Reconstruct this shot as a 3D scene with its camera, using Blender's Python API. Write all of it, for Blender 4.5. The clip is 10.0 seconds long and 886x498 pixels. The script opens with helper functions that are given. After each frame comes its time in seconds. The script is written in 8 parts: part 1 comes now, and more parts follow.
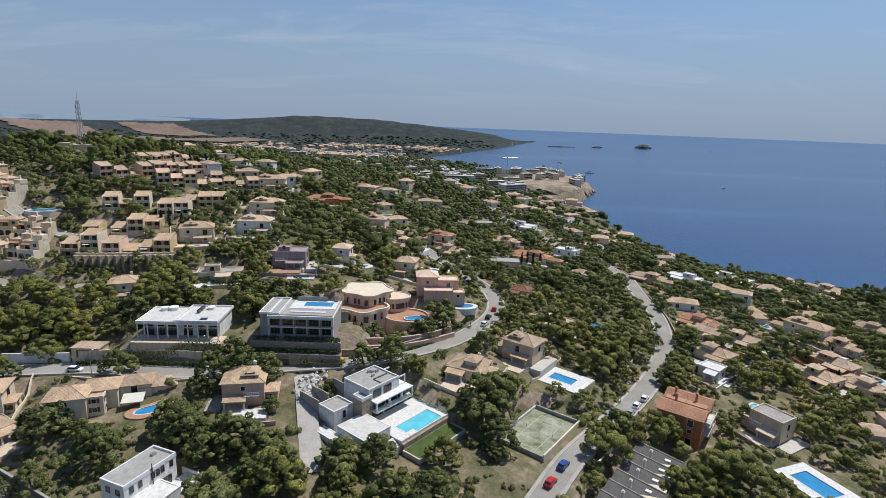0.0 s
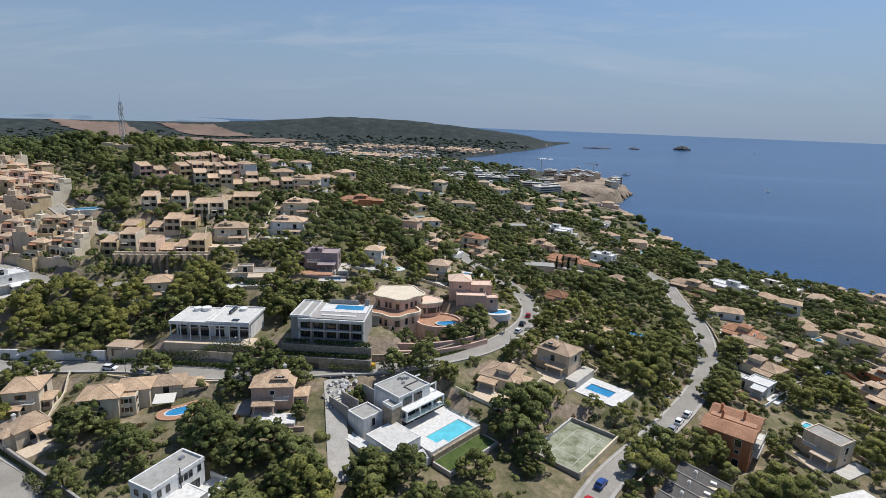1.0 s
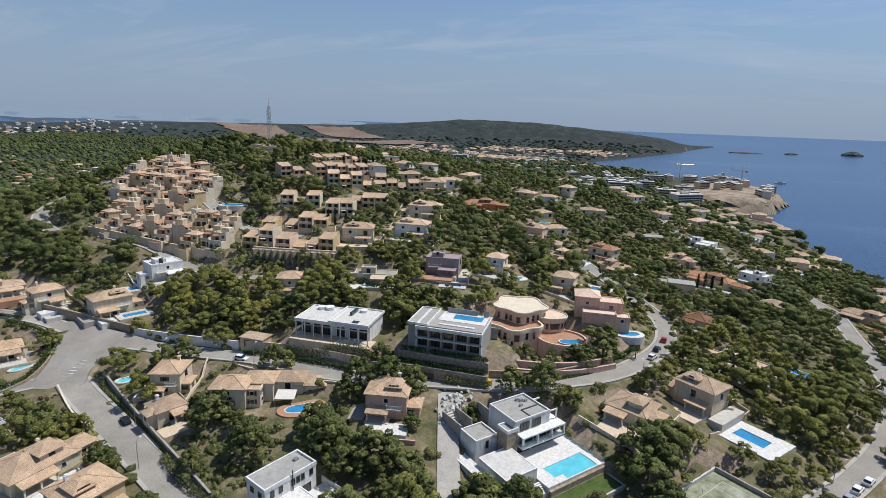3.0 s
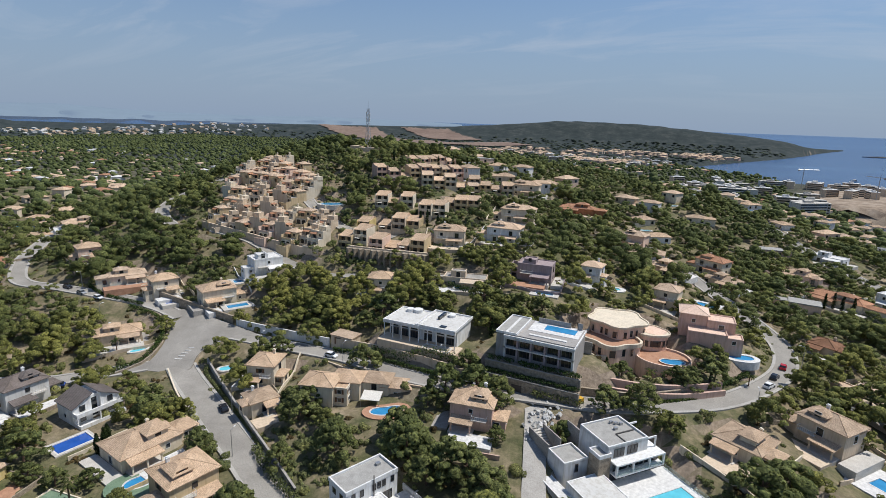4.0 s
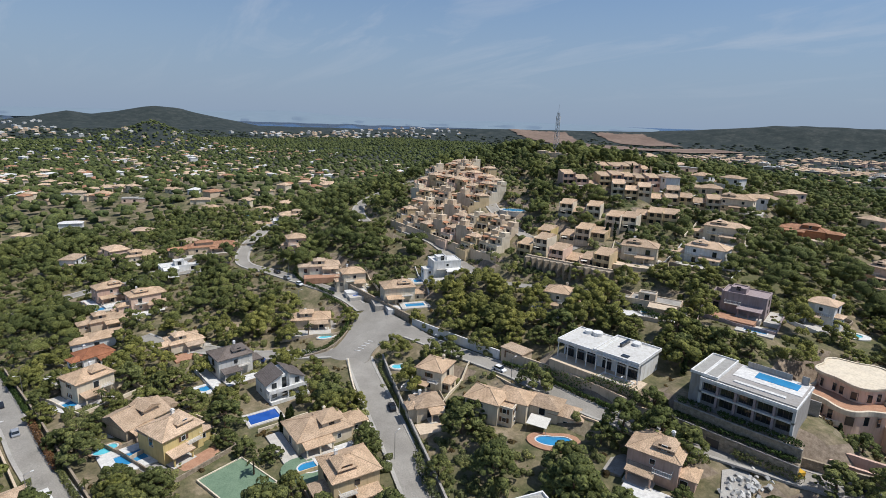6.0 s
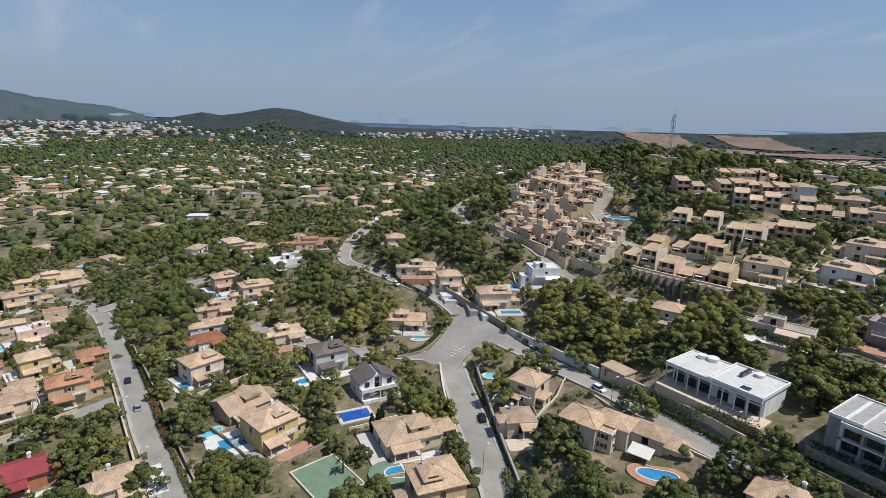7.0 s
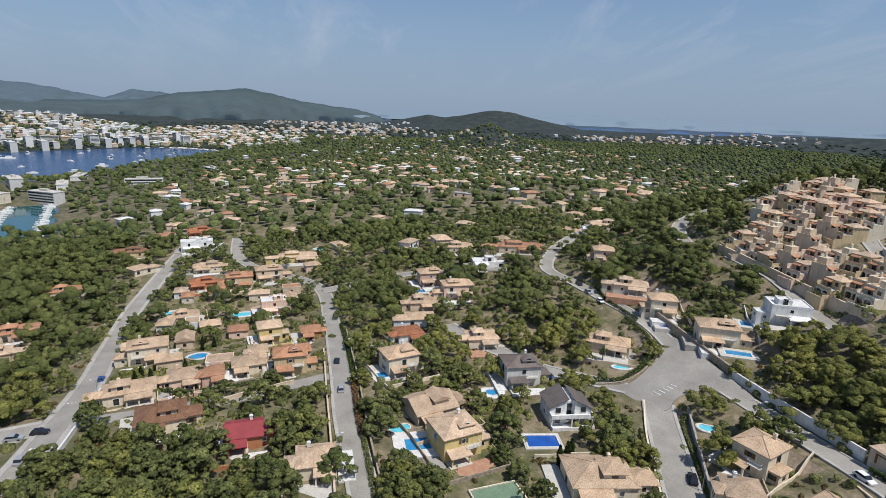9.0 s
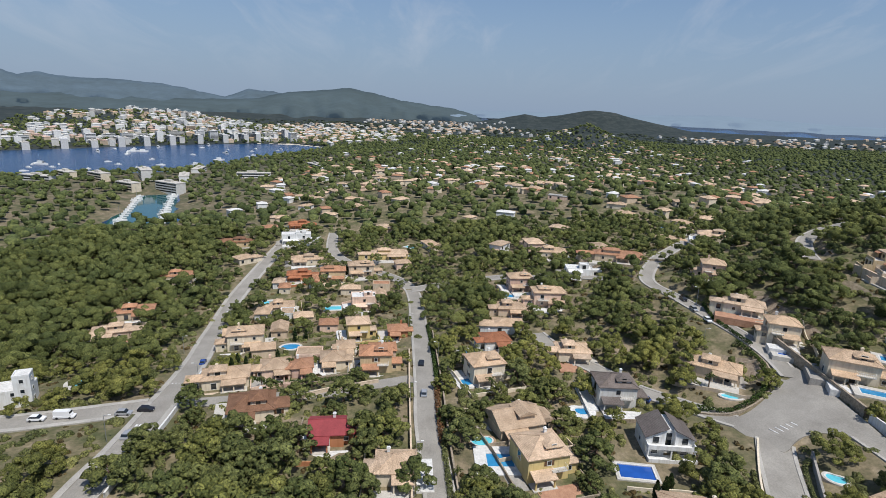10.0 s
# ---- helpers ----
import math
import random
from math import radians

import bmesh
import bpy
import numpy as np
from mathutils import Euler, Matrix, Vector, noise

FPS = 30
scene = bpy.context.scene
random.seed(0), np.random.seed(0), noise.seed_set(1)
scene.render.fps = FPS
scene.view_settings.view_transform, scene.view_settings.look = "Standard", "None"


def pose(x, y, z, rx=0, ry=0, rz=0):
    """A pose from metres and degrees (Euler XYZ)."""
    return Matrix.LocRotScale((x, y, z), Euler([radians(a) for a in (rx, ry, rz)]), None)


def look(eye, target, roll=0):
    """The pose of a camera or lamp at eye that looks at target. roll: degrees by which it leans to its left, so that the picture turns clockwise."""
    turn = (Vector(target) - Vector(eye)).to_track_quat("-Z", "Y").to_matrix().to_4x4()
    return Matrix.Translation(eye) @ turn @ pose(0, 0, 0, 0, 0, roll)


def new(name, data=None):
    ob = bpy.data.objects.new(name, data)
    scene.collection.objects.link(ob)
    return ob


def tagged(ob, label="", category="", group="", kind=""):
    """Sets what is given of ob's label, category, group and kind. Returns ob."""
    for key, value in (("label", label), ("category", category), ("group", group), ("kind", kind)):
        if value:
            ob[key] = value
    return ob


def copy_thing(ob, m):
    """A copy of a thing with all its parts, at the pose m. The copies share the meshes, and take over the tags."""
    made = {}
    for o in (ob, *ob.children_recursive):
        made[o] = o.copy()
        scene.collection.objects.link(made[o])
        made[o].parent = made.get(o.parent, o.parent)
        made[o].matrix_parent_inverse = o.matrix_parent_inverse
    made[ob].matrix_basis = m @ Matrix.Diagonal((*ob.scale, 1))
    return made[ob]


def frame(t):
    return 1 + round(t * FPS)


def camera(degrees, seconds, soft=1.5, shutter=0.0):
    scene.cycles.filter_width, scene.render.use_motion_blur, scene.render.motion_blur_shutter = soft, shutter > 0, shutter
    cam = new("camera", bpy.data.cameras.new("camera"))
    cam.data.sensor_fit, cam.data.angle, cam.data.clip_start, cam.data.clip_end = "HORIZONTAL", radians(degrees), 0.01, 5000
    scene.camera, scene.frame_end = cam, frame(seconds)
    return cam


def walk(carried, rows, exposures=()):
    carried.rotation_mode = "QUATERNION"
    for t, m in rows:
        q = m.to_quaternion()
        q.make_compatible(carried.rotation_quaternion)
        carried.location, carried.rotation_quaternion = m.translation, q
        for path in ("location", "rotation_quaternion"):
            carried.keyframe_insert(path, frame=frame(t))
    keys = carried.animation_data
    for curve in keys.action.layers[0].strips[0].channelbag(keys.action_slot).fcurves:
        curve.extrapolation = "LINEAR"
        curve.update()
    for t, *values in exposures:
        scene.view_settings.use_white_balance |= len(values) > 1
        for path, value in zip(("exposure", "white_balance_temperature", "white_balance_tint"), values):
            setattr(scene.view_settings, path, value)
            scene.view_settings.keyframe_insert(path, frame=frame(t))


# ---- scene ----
# the flight: level over the slope, turning left from the sea to the bay
cam = camera(78.85, 10.0, soft=0.6)
PATH = [
    (0.0, (0.00, -0.00, 115.00), (1.47, 97.44, 92.58), 2.18),
    (0.5, (-0.28, 2.33, 114.92), (-1.32, 99.78, 92.51), 2.19),
    (1.0, (-0.59, 4.61, 114.94), (-5.03, 101.95, 92.47), 2.21),
    (1.5, (-0.92, 6.91, 114.92), (-9.49, 103.97, 92.39), 2.17),
    (2.0, (-1.39, 9.25, 114.91), (-14.81, 105.73, 92.30), 2.16),
    (3.5, (-3.59, 16.20, 114.92), (-37.88, 107.27, 91.91), 2.07),
    (4.0, (-4.54, 18.51, 114.79), (-46.77, 106.15, 91.65), 1.98),
    (4.5, (-5.68, 20.77, 114.62), (-55.19, 104.50, 91.44), 1.92),
    (5.0, (-6.92, 22.93, 114.58), (-63.58, 101.97, 91.31), 1.86),
    (5.5, (-8.34, 24.88, 114.44), (-71.23, 99.06, 91.14), 1.84),
    (7.0, (-13.98, 29.66, 114.66), (-94.32, 84.26, 90.94), 1.94),
    (7.5, (-16.15, 30.93, 114.77), (-101.31, 77.59, 90.89), 1.97),
    (8.0, (-18.69, 31.96, 114.67), (-107.94, 70.12, 90.63), 1.99),
    (8.5, (-21.45, 32.97, 114.58), (-113.91, 62.30, 90.29), 2.04),
    (9.0, (-24.38, 33.60, 114.48), (-119.09, 54.25, 89.92), 2.15),
    (9.5, (-27.51, 33.99, 114.39), (-123.61, 46.07, 89.49), 2.25),
    (10.0, (-30.57, 34.07, 114.43), (-127.23, 38.23, 89.13), 2.42),
]
walk(cam, [(t, look(eye, target, roll)) for t, eye, target, roll in PATH])

# ---- daylight ----
SUN_AZ, SUN_EL = radians(53), radians(62)  # azimuth from +y towards +x
world = bpy.data.worlds.new("sky")
scene.world = world
world.use_nodes = True
wn, wl = world.node_tree.nodes, world.node_tree.links
wn.clear()
sky = wn.new("ShaderNodeTexSky")
sky.sky_type, sky.sun_disc, sky.sun_elevation, sky.sun_rotation = "NISHITA", False, SUN_EL, SUN_AZ
sky.altitude, sky.air_density, sky.dust_density, sky.ozone_density = 100, 1.0, 0.7, 2.0
# thin cirrus: stretched noise laid over the sky by direction
geo = wn.new("ShaderNodeTexCoord")
split = wn.new("ShaderNodeSeparateXYZ")
wl.new(geo.outputs["Generated"], split.inputs[0])
lift = wn.new("ShaderNodeMath")
lift.operation, lift.inputs[1].default_value = "ADD", 0.22
wl.new(split.outputs[2], lift.inputs[0])
plane = wn.new("ShaderNodeVectorMath")
plane.operation = "DIVIDE"
wl.new(geo.outputs["Generated"], plane.inputs[0])
wl.new(lift.outputs[0], plane.inputs[1])
stretch = wn.new("ShaderNodeMapping")
stretch.inputs["Scale"].default_value = (0.75, 2.3, 0.0)
stretch.inputs["Rotation"].default_value = (0, 0, 0.55)
stretch.inputs["Location"].default_value = (3.3, 1.2, 0)
wl.new(plane.outputs[0], stretch.inputs[0])
cirrus = wn.new("ShaderNodeTexNoise")
cirrus.inputs["Scale"].default_value, cirrus.inputs["Detail"].default_value, cirrus.inputs["Roughness"].default_value = 1.1, 7, 0.62
cirrus.inputs["Distortion"].default_value = 0.6
wl.new(stretch.outputs[0], cirrus.inputs[0])
veil = wn.new("ShaderNodeMapRange")
veil.inputs[1].default_value, veil.inputs[2].default_value, veil.inputs[3].default_value, veil.inputs[4].default_value = 0.5, 0.85, 0.0, 0.6
wl.new(cirrus.outputs[0], veil.inputs[0])
rise = wn.new("ShaderNodeMapRange")
rise.inputs[1].default_value, rise.inputs[2].default_value = 0.02, 0.14
wl.new(split.outputs[2], rise.inputs[0])
much = wn.new("ShaderNodeMath")
much.operation = "MULTIPLY"
wl.new(veil.outputs[0], much.inputs[0])
wl.new(rise.outputs[0], much.inputs[1])
cloud = wn.new("ShaderNodeMixRGB")
cloud.inputs[2].default_value = (5.6, 6.0, 6.8, 1)
wl.new(much.outputs[0], cloud.inputs[0])
# blue-grey summer haze tints the low sky
haze = wn.new("ShaderNodeMixRGB")
haze.blend_type = "MULTIPLY"
haze.inputs[0].default_value = 1.0
haze.inputs[2].default_value = (0.80, 0.93, 1.06, 1)
wl.new(sky.outputs[0], haze.inputs[1])
low_sky = wn.new("ShaderNodeMapRange")
low_sky.inputs[1].default_value, low_sky.inputs[2].default_value, low_sky.inputs[3].default_value, low_sky.inputs[4].default_value = -0.02, 0.34, 0.92, 0.0
low_sky.interpolation_type = "SMOOTHSTEP"
wl.new(split.outputs[2], low_sky.inputs[0])
band = wn.new("ShaderNodeMixRGB")
band.inputs[2].default_value = (2.75, 3.6, 5.0, 1)
wl.new(low_sky.outputs[0], band.inputs[0])
wl.new(haze.outputs[0], band.inputs[1])
wl.new(band.outputs[0], cloud.inputs[1])
back = wn.new("ShaderNodeBackground")
back.inputs[1].default_value = 0.079
wl.new(cloud.outputs[0], back.inputs[0])
wl.new(back.outputs[0], wn.new("ShaderNodeOutputWorld").inputs[0])
sun_data = bpy.data.lights.new("sun", "SUN")
sun_data.energy, sun_data.angle, sun_data.color = 3.4, radians(0.53), (1.0, 0.97, 0.925)
sun = new("sun", sun_data)
toward = Vector((math.sin(SUN_AZ) * math.cos(SUN_EL), math.cos(SUN_AZ) * math.cos(SUN_EL), math.sin(SUN_EL)))
sun.matrix_world = look(toward * 900, (0, 0, 0))
scene.view_settings.exposure = 0.31

# ---- materials ----
def shader(name, colour, rough=0.8, metal=0.0, spec=0.5):
    m = bpy.data.materials.new(name)
    m.use_nodes = True
    b = m.node_tree.nodes["Principled BSDF"]
    b.inputs["Base Color"].default_value = (*colour, 1)
    b.inputs["Roughness"].default_value, b.inputs["Metallic"].default_value = rough, metal
    b.inputs["Specular IOR Level"].default_value = spec
    return m, m.node_tree.nodes, m.node_tree.links, b


def coords(n, l, kind="Object", scale=(1, 1, 1)):
    c, mp = n.new("ShaderNodeTexCoord"), n.new("ShaderNodeMapping")
    mp.inputs["Scale"].default_value = scale
    l.new(c.outputs[kind], mp.inputs[0])
    return mp.outputs[0]


def noise_node(n, l, vec, scale, detail=4, rough=0.55):
    t = n.new("ShaderNodeTexNoise")
    t.inputs["Scale"].default_value, t.inputs["Detail"].default_value, t.inputs["Roughness"].default_value = scale, detail, rough
    l.new(vec, t.inputs[0])
    return t.outputs[0]


def ramp(n, l, fac, stops):
    r = n.new("ShaderNodeValToRGB")
    while len(r.color_ramp.elements) < len(stops):
        r.color_ramp.elements.new(0.5)
    for e, (p, c) in zip(r.color_ramp.elements, stops):
        e.position, e.color = p, (*c, 1)
    l.new(fac, r.inputs[0])
    return r.outputs[0]


def mix(n, l, fac, a, b, kind="MIX"):
    m = n.new("ShaderNodeMixRGB")
    m.blend_type = kind
    for k, v in enumerate((fac, a, b)):
        if hasattr(v, "is_output"):
            l.new(v, m.inputs[k])
        elif k == 0:
            m.inputs[0].default_value = v
        else:
            m.inputs[k].default_value = (*v, 1)
    return m.outputs[0]


def bump(n, l, b, h, strength=0.4, dist=0.05):
    t = n.new("ShaderNodeBump")
    t.inputs["Strength"].default_value, t.inputs["Distance"].default_value = strength, dist
    l.new(h, t.inputs["Height"])
    l.new(t.outputs[0], b.inputs["Normal"])


def tones(c, k):
    return tuple(min(1, v * k) for v in c)


def plaster(name, c, grime=0.82):
    """Painted render: cloudy fading, rain streaks, fine grain."""
    m, n, l, b = shader(name, c, 0.85, spec=0.25)
    v = coords(n, l)
    streak = noise_node(n, l, coords(n, l, scale=(1.6, 1.6, 0.22)), 1.0, 4)
    cloudy = noise_node(n, l, v, 0.35, 4)
    a = ramp(n, l, cloudy, [(0.3, tones(c, 0.9)), (0.7, tones(c, 1.05))])
    s = ramp(n, l, streak, [(0.32, tones((1, 0.97, 0.92), grime)), (0.55, (1, 1, 1))])
    l.new(mix(n, l, 1.0, a, s, "MULTIPLY"), b.inputs["Base Color"])
    bump(n, l, b, noise_node(n, l, v, 14, 3), 0.15, 0.02)
    return m


def tiles(name, c):
    """Barrel-tile roof: rows across the slope, each patch of its own fired tone."""
    m, n, l, b = shader(name, c, 0.85, spec=0.2)
    v = coords(n, l)
    info = n.new("ShaderNodeObjectInfo")
    patch = noise_node(n, l, v, 3.6, 4, 0.8)
    big = noise_node(n, l, v, 0.3, 3)
    col = ramp(n, l, patch, [(0.3, tones(c, 0.45)), (0.5, c), (0.7, tones(c, 1.45))])
    worn = ramp(n, l, big, [(0.35, (0.78, 0.74, 0.70)), (0.65, (1.05, 1.02, 1.0))])
    col = mix(n, l, 1.0, col, worn, "MULTIPLY")
    own = ramp(n, l, info.outputs["Random"], [(0.0, (0.85, 0.86, 0.88)), (1.0, (1.12, 1.08, 1.04))])
    l.new(mix(n, l, 1.0, col, own, "MULTIPLY"), b.inputs["Base Color"])
    rows = n.new("ShaderNodeTexWave")
    rows.inputs["Scale"].default_value, rows.inputs["Distortion"].default_value = 1.1, 0.8
    rows.bands_direction = "X"
    l.new(v, rows.inputs[0])
    rows_y = n.new("ShaderNodeTexWave")
    rows_y.inputs["Scale"].default_value, rows_y.inputs["Distortion"].default_value = 1.1, 0.8
    rows_y.bands_direction = "Y"
    l.new(v, rows_y.inputs[0])
    bump(n, l, b, mix(n, l, 0.5, rows.outputs[0], rows_y.outputs[0]), 0.7, 0.09)
    return m


def foliage(name, dark, light, grain=3.2, holes=0.445, rough=0.75):
    """Needles and leaves: each clump of its own tone, grainy, ragged with gaps."""
    m, n, l, b = shader(name, dark, 0.8, spec=0.15)
    g, info = n.new("ShaderNodeNewGeometry"), n.new("ShaderNodeObjectInfo")
    v = coords(n, l)
    col = ramp(n, l, g.outputs["Random Per Island"], [(0.0, dark), (0.6, tuple((p + q) / 2 for p, q in zip(dark, light))), (1.0, light)])
    own = ramp(n, l, info.outputs["Random"], [(0.0, (0.75, 0.8, 0.75)), (0.5, (1, 1, 1)), (1.0, (1.2, 1.12, 0.9))])
    drift = ramp(n, l, noise_node(n, l, v, 0.045, 2), [(0.35, (0.8, 0.84, 0.8)), (0.65, (1.18, 1.12, 0.95))])
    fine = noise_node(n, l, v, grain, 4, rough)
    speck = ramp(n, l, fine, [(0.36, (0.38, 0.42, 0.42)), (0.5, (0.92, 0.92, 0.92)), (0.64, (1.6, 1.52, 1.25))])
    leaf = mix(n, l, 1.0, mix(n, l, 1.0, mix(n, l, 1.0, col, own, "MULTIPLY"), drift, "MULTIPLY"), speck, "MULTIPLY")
    l.new(leaf, b.inputs["Base Color"])
    bump(n, l, b, fine, 1.0, 0.4)
    thin, both = n.new("ShaderNodeBsdfTranslucent"), n.new("ShaderNodeMixShader")
    l.new(leaf, thin.inputs["Color"])
    both.inputs[0].default_value = 0.14
    l.new(b.outputs[0], both.inputs[1])
    l.new(thin.outputs[0], both.inputs[2])
    if not holes:
        l.new(both.outputs[0], n["Material Output"].inputs["Surface"])
        return m
    gap = n.new("ShaderNodeMath")
    gap.operation, gap.inputs[1].default_value = "LESS_THAN", holes
    l.new(noise_node(n, l, v, grain * 0.75, 3, 0.7), gap.inputs[0])
    clear, cut = n.new("ShaderNodeBsdfTransparent"), n.new("ShaderNodeMixShader")
    l.new(gap.outputs[0], cut.inputs[0])
    l.new(both.outputs[0], cut.inputs[1])
    l.new(clear.outputs[0], cut.inputs[2])
    l.new(cut.outputs[0], n["Material Output"].inputs["Surface"])
    return m


def mottled(name, stops, scale, rough=0.9, fine=6.0, bumpy=0.5, dist=0.06, kind="Object"):
    m, n, l, b = shader(name, stops[0][1], rough, spec=0.25)
    v = coords(n, l, kind)
    a = ramp(n, l, noise_node(n, l, v, scale, 6, 0.6), stops)
    f = noise_node(n, l, v, fine, 4, 0.65)
    g = ramp(n, l, f, [(0.3, (0.78, 0.78, 0.78)), (0.7, (1.15, 1.15, 1.15))])
    l.new(mix(n, l, 1.0, a, g, "MULTIPLY"), b.inputs["Base Color"])
    bump(n, l, b, f, bumpy, dist)
    return m


M = {}
for key, c in (("white", (0.74, 0.74, 0.725)), ("cream", (0.72, 0.63, 0.49)), ("ochre", (0.60, 0.47, 0.29)), ("pink", (0.76, 0.56, 0.44)), ("rose", (0.60, 0.42, 0.34)),
               ("yellow", (0.66, 0.52, 0.24)), ("orange", (0.46, 0.20, 0.10)), ("grey", (0.36, 0.34, 0.32)), ("sand", (0.63, 0.51, 0.38)), ("mauve", (0.36, 0.29, 0.29)),
               ("palegrey", (0.60, 0.59, 0.56))):
    M[key] = plaster(key + "_render", c)
for key, c in (("tan", (0.52, 0.395, 0.28)), ("terracotta", (0.45, 0.25, 0.155)), ("redtile", (0.38, 0.165, 0.09)), ("browntile", (0.24, 0.135, 0.085)), ("greytile", (0.17, 0.15, 0.14)),
               ("paletile", (0.58, 0.45, 0.33))):
    M[key] = tiles(key + "_roof", c)
M["redsheet"] = mottled("red_sheet_roof", [(0.3, (0.24, 0.045, 0.05)), (0.7, (0.32, 0.06, 0.065))], 0.6, 0.6)
M["gravel"] = mottled("roof_gravel", [(0.3, (0.30, 0.29, 0.27)), (0.7, (0.40, 0.39, 0.36))], 0.7, 0.95, 9)
M["darkroof"] = mottled("dark_roof_felt", [(0.3, (0.10, 0.095, 0.09)), (0.7, (0.15, 0.14, 0.13))], 0.5, 0.9, 5)
M["paving"] = mottled("pale_paving", [(0.3, (0.46, 0.43, 0.38)), (0.7, (0.58, 0.55, 0.50))], 0.5, 0.85, 5)
M["whitepave"] = mottled("white_stone_paving", [(0.3, (0.60, 0.587, 0.56)), (0.7, (0.70, 0.688, 0.66))], 0.4, 0.7, 1.2)
M["redpave"] = mottled("red_clay_paving", [(0.3, (0.36, 0.19, 0.12)), (0.7, (0.48, 0.28, 0.18))], 0.6, 0.85, 5)
M["asphalt"] = mottled("asphalt", [(0.25, (0.235, 0.218, 0.192)), (0.5, (0.30, 0.28, 0.248)), (0.75, (0.37, 0.345, 0.305))], 0.11, 0.92, 3.0, 0.2, 0.02)
M["pavement"] = mottled("concrete_pavement", [(0.3, (0.34, 0.32, 0.29)), (0.7, (0.46, 0.435, 0.395))], 0.25, 0.9, 3.0, 0.2, 0.02)
M["concrete"] = mottled("weathered_concrete", [(0.3, (0.26, 0.245, 0.22)), (0.7, (0.42, 0.39, 0.35))], 0.3, 0.9, 2.5, 0.4, 0.05)
M["rock"] = mottled("coastal_rock", [(0.3, (0.17, 0.125, 0.09)), (0.5, (0.31, 0.24, 0.175)), (0.7, (0.44, 0.36, 0.28))], 0.06, 0.95, 0.5, 0.9, 0.8)
M["darkrock"] = mottled("dark_sea_rock", [(0.3, (0.06, 0.058, 0.055)), (0.7, (0.13, 0.12, 0.11))], 0.05, 0.95, 0.4, 0.8, 0.6)
M["stone"] = mottled("rubble_stone", [(0.3, (0.20, 0.165, 0.12)), (0.5, (0.33, 0.27, 0.20)), (0.7, (0.45, 0.38, 0.29))], 1.2, 0.95, 3.5, 0.9, 0.12)
M["soil"] = mottled("dry_soil", [(0.3, (0.23, 0.155, 0.095)), (0.7, (0.36, 0.25, 0.16))], 0.4, 0.95, 2.0, 0.6, 0.1)
M["grass"] = mottled("lawn", [(0.3, (0.05, 0.085, 0.02)), (0.7, (0.10, 0.13, 0.04))], 0.5, 0.95, 4, 0.6, 0.05)
M["court"] = mottled("worn_green_court", [(0.34, (0.10, 0.12, 0.055)), (0.46, (0.24, 0.255, 0.17)), (0.66, (0.38, 0.385, 0.30))], 0.22, 0.9, 1.5, 0.2, 0.02)
M["greenpave"] = mottled("green_painted_paving", [(0.3, (0.13, 0.20, 0.13)), (0.7, (0.19, 0.27, 0.18))], 0.4, 0.8, 3, 0.2, 0.02)
M["paint"] = shader("white_road_paint", (0.72, 0.72, 0.70), 0.7)[0]
M["glass"] = shader("dark_window_glass", (0.018, 0.023, 0.028), 0.06, 0, 0.7)[0]
M["frame"] = shader("white_window_frame", (0.72, 0.71, 0.68), 0.5)[0]
M["darkframe"] = shader("dark_window_frame", (0.06, 0.05, 0.045), 0.5)[0]
M["shutter"] = mottled("brown_louvred_shutter", [(0.3, (0.12, 0.065, 0.035)), (0.7, (0.17, 0.095, 0.05))], 2.0, 0.7)
M["wood"] = mottled("door_wood", [(0.3, (0.11, 0.055, 0.028)), (0.7, (0.19, 0.10, 0.05))], 2.0, 0.6)
M["metal"] = shader("galvanised_steel", (0.42, 0.43, 0.44), 0.45, 0.8)[0]
M["cloth"] = mottled("cream_canvas", [(0.3, (0.62, 0.59, 0.52)), (0.7, (0.72, 0.69, 0.62))], 1.0, 0.9)
M["blueawning"] = mottled("blue_canvas", [(0.3, (0.03, 0.09, 0.32)), (0.7, (0.05, 0.13, 0.42))], 1.0, 0.9)
M["rubber"] = shader("tyre_rubber", (0.02, 0.02, 0.02), 0.8)[0]
for key, c in (("car_white", (0.75, 0.75, 0.75)), ("car_red", (0.42, 0.02, 0.02)), ("car_black", (0.02, 0.02, 0.025)), ("car_silver", (0.42, 0.43, 0.45)), ("car_blue", (0.03, 0.07, 0.25))):
    M[key] = shader(key + "_paint", c, 0.22, 0.3 if key == "car_silver" else 0.0)[0]
M["yellowsteel"] = shader("yellow_machine_paint", (0.62, 0.36, 0.03), 0.45)[0]


def pool_water(name, c):
    m, n, l, b = shader(name, c, 0.05, 0, 0.5)
    v = coords(n, l)
    l.new(ramp(n, l, noise_node(n, l, v, 0.35, 3), [(0.3, tones(c, 0.85)), (0.7, tones(c, 1.12))]), b.inputs["Base Color"])
    bump(n, l, b, noise_node(n, l, v, 2.2, 3), 0.12, 0.05)
    return m


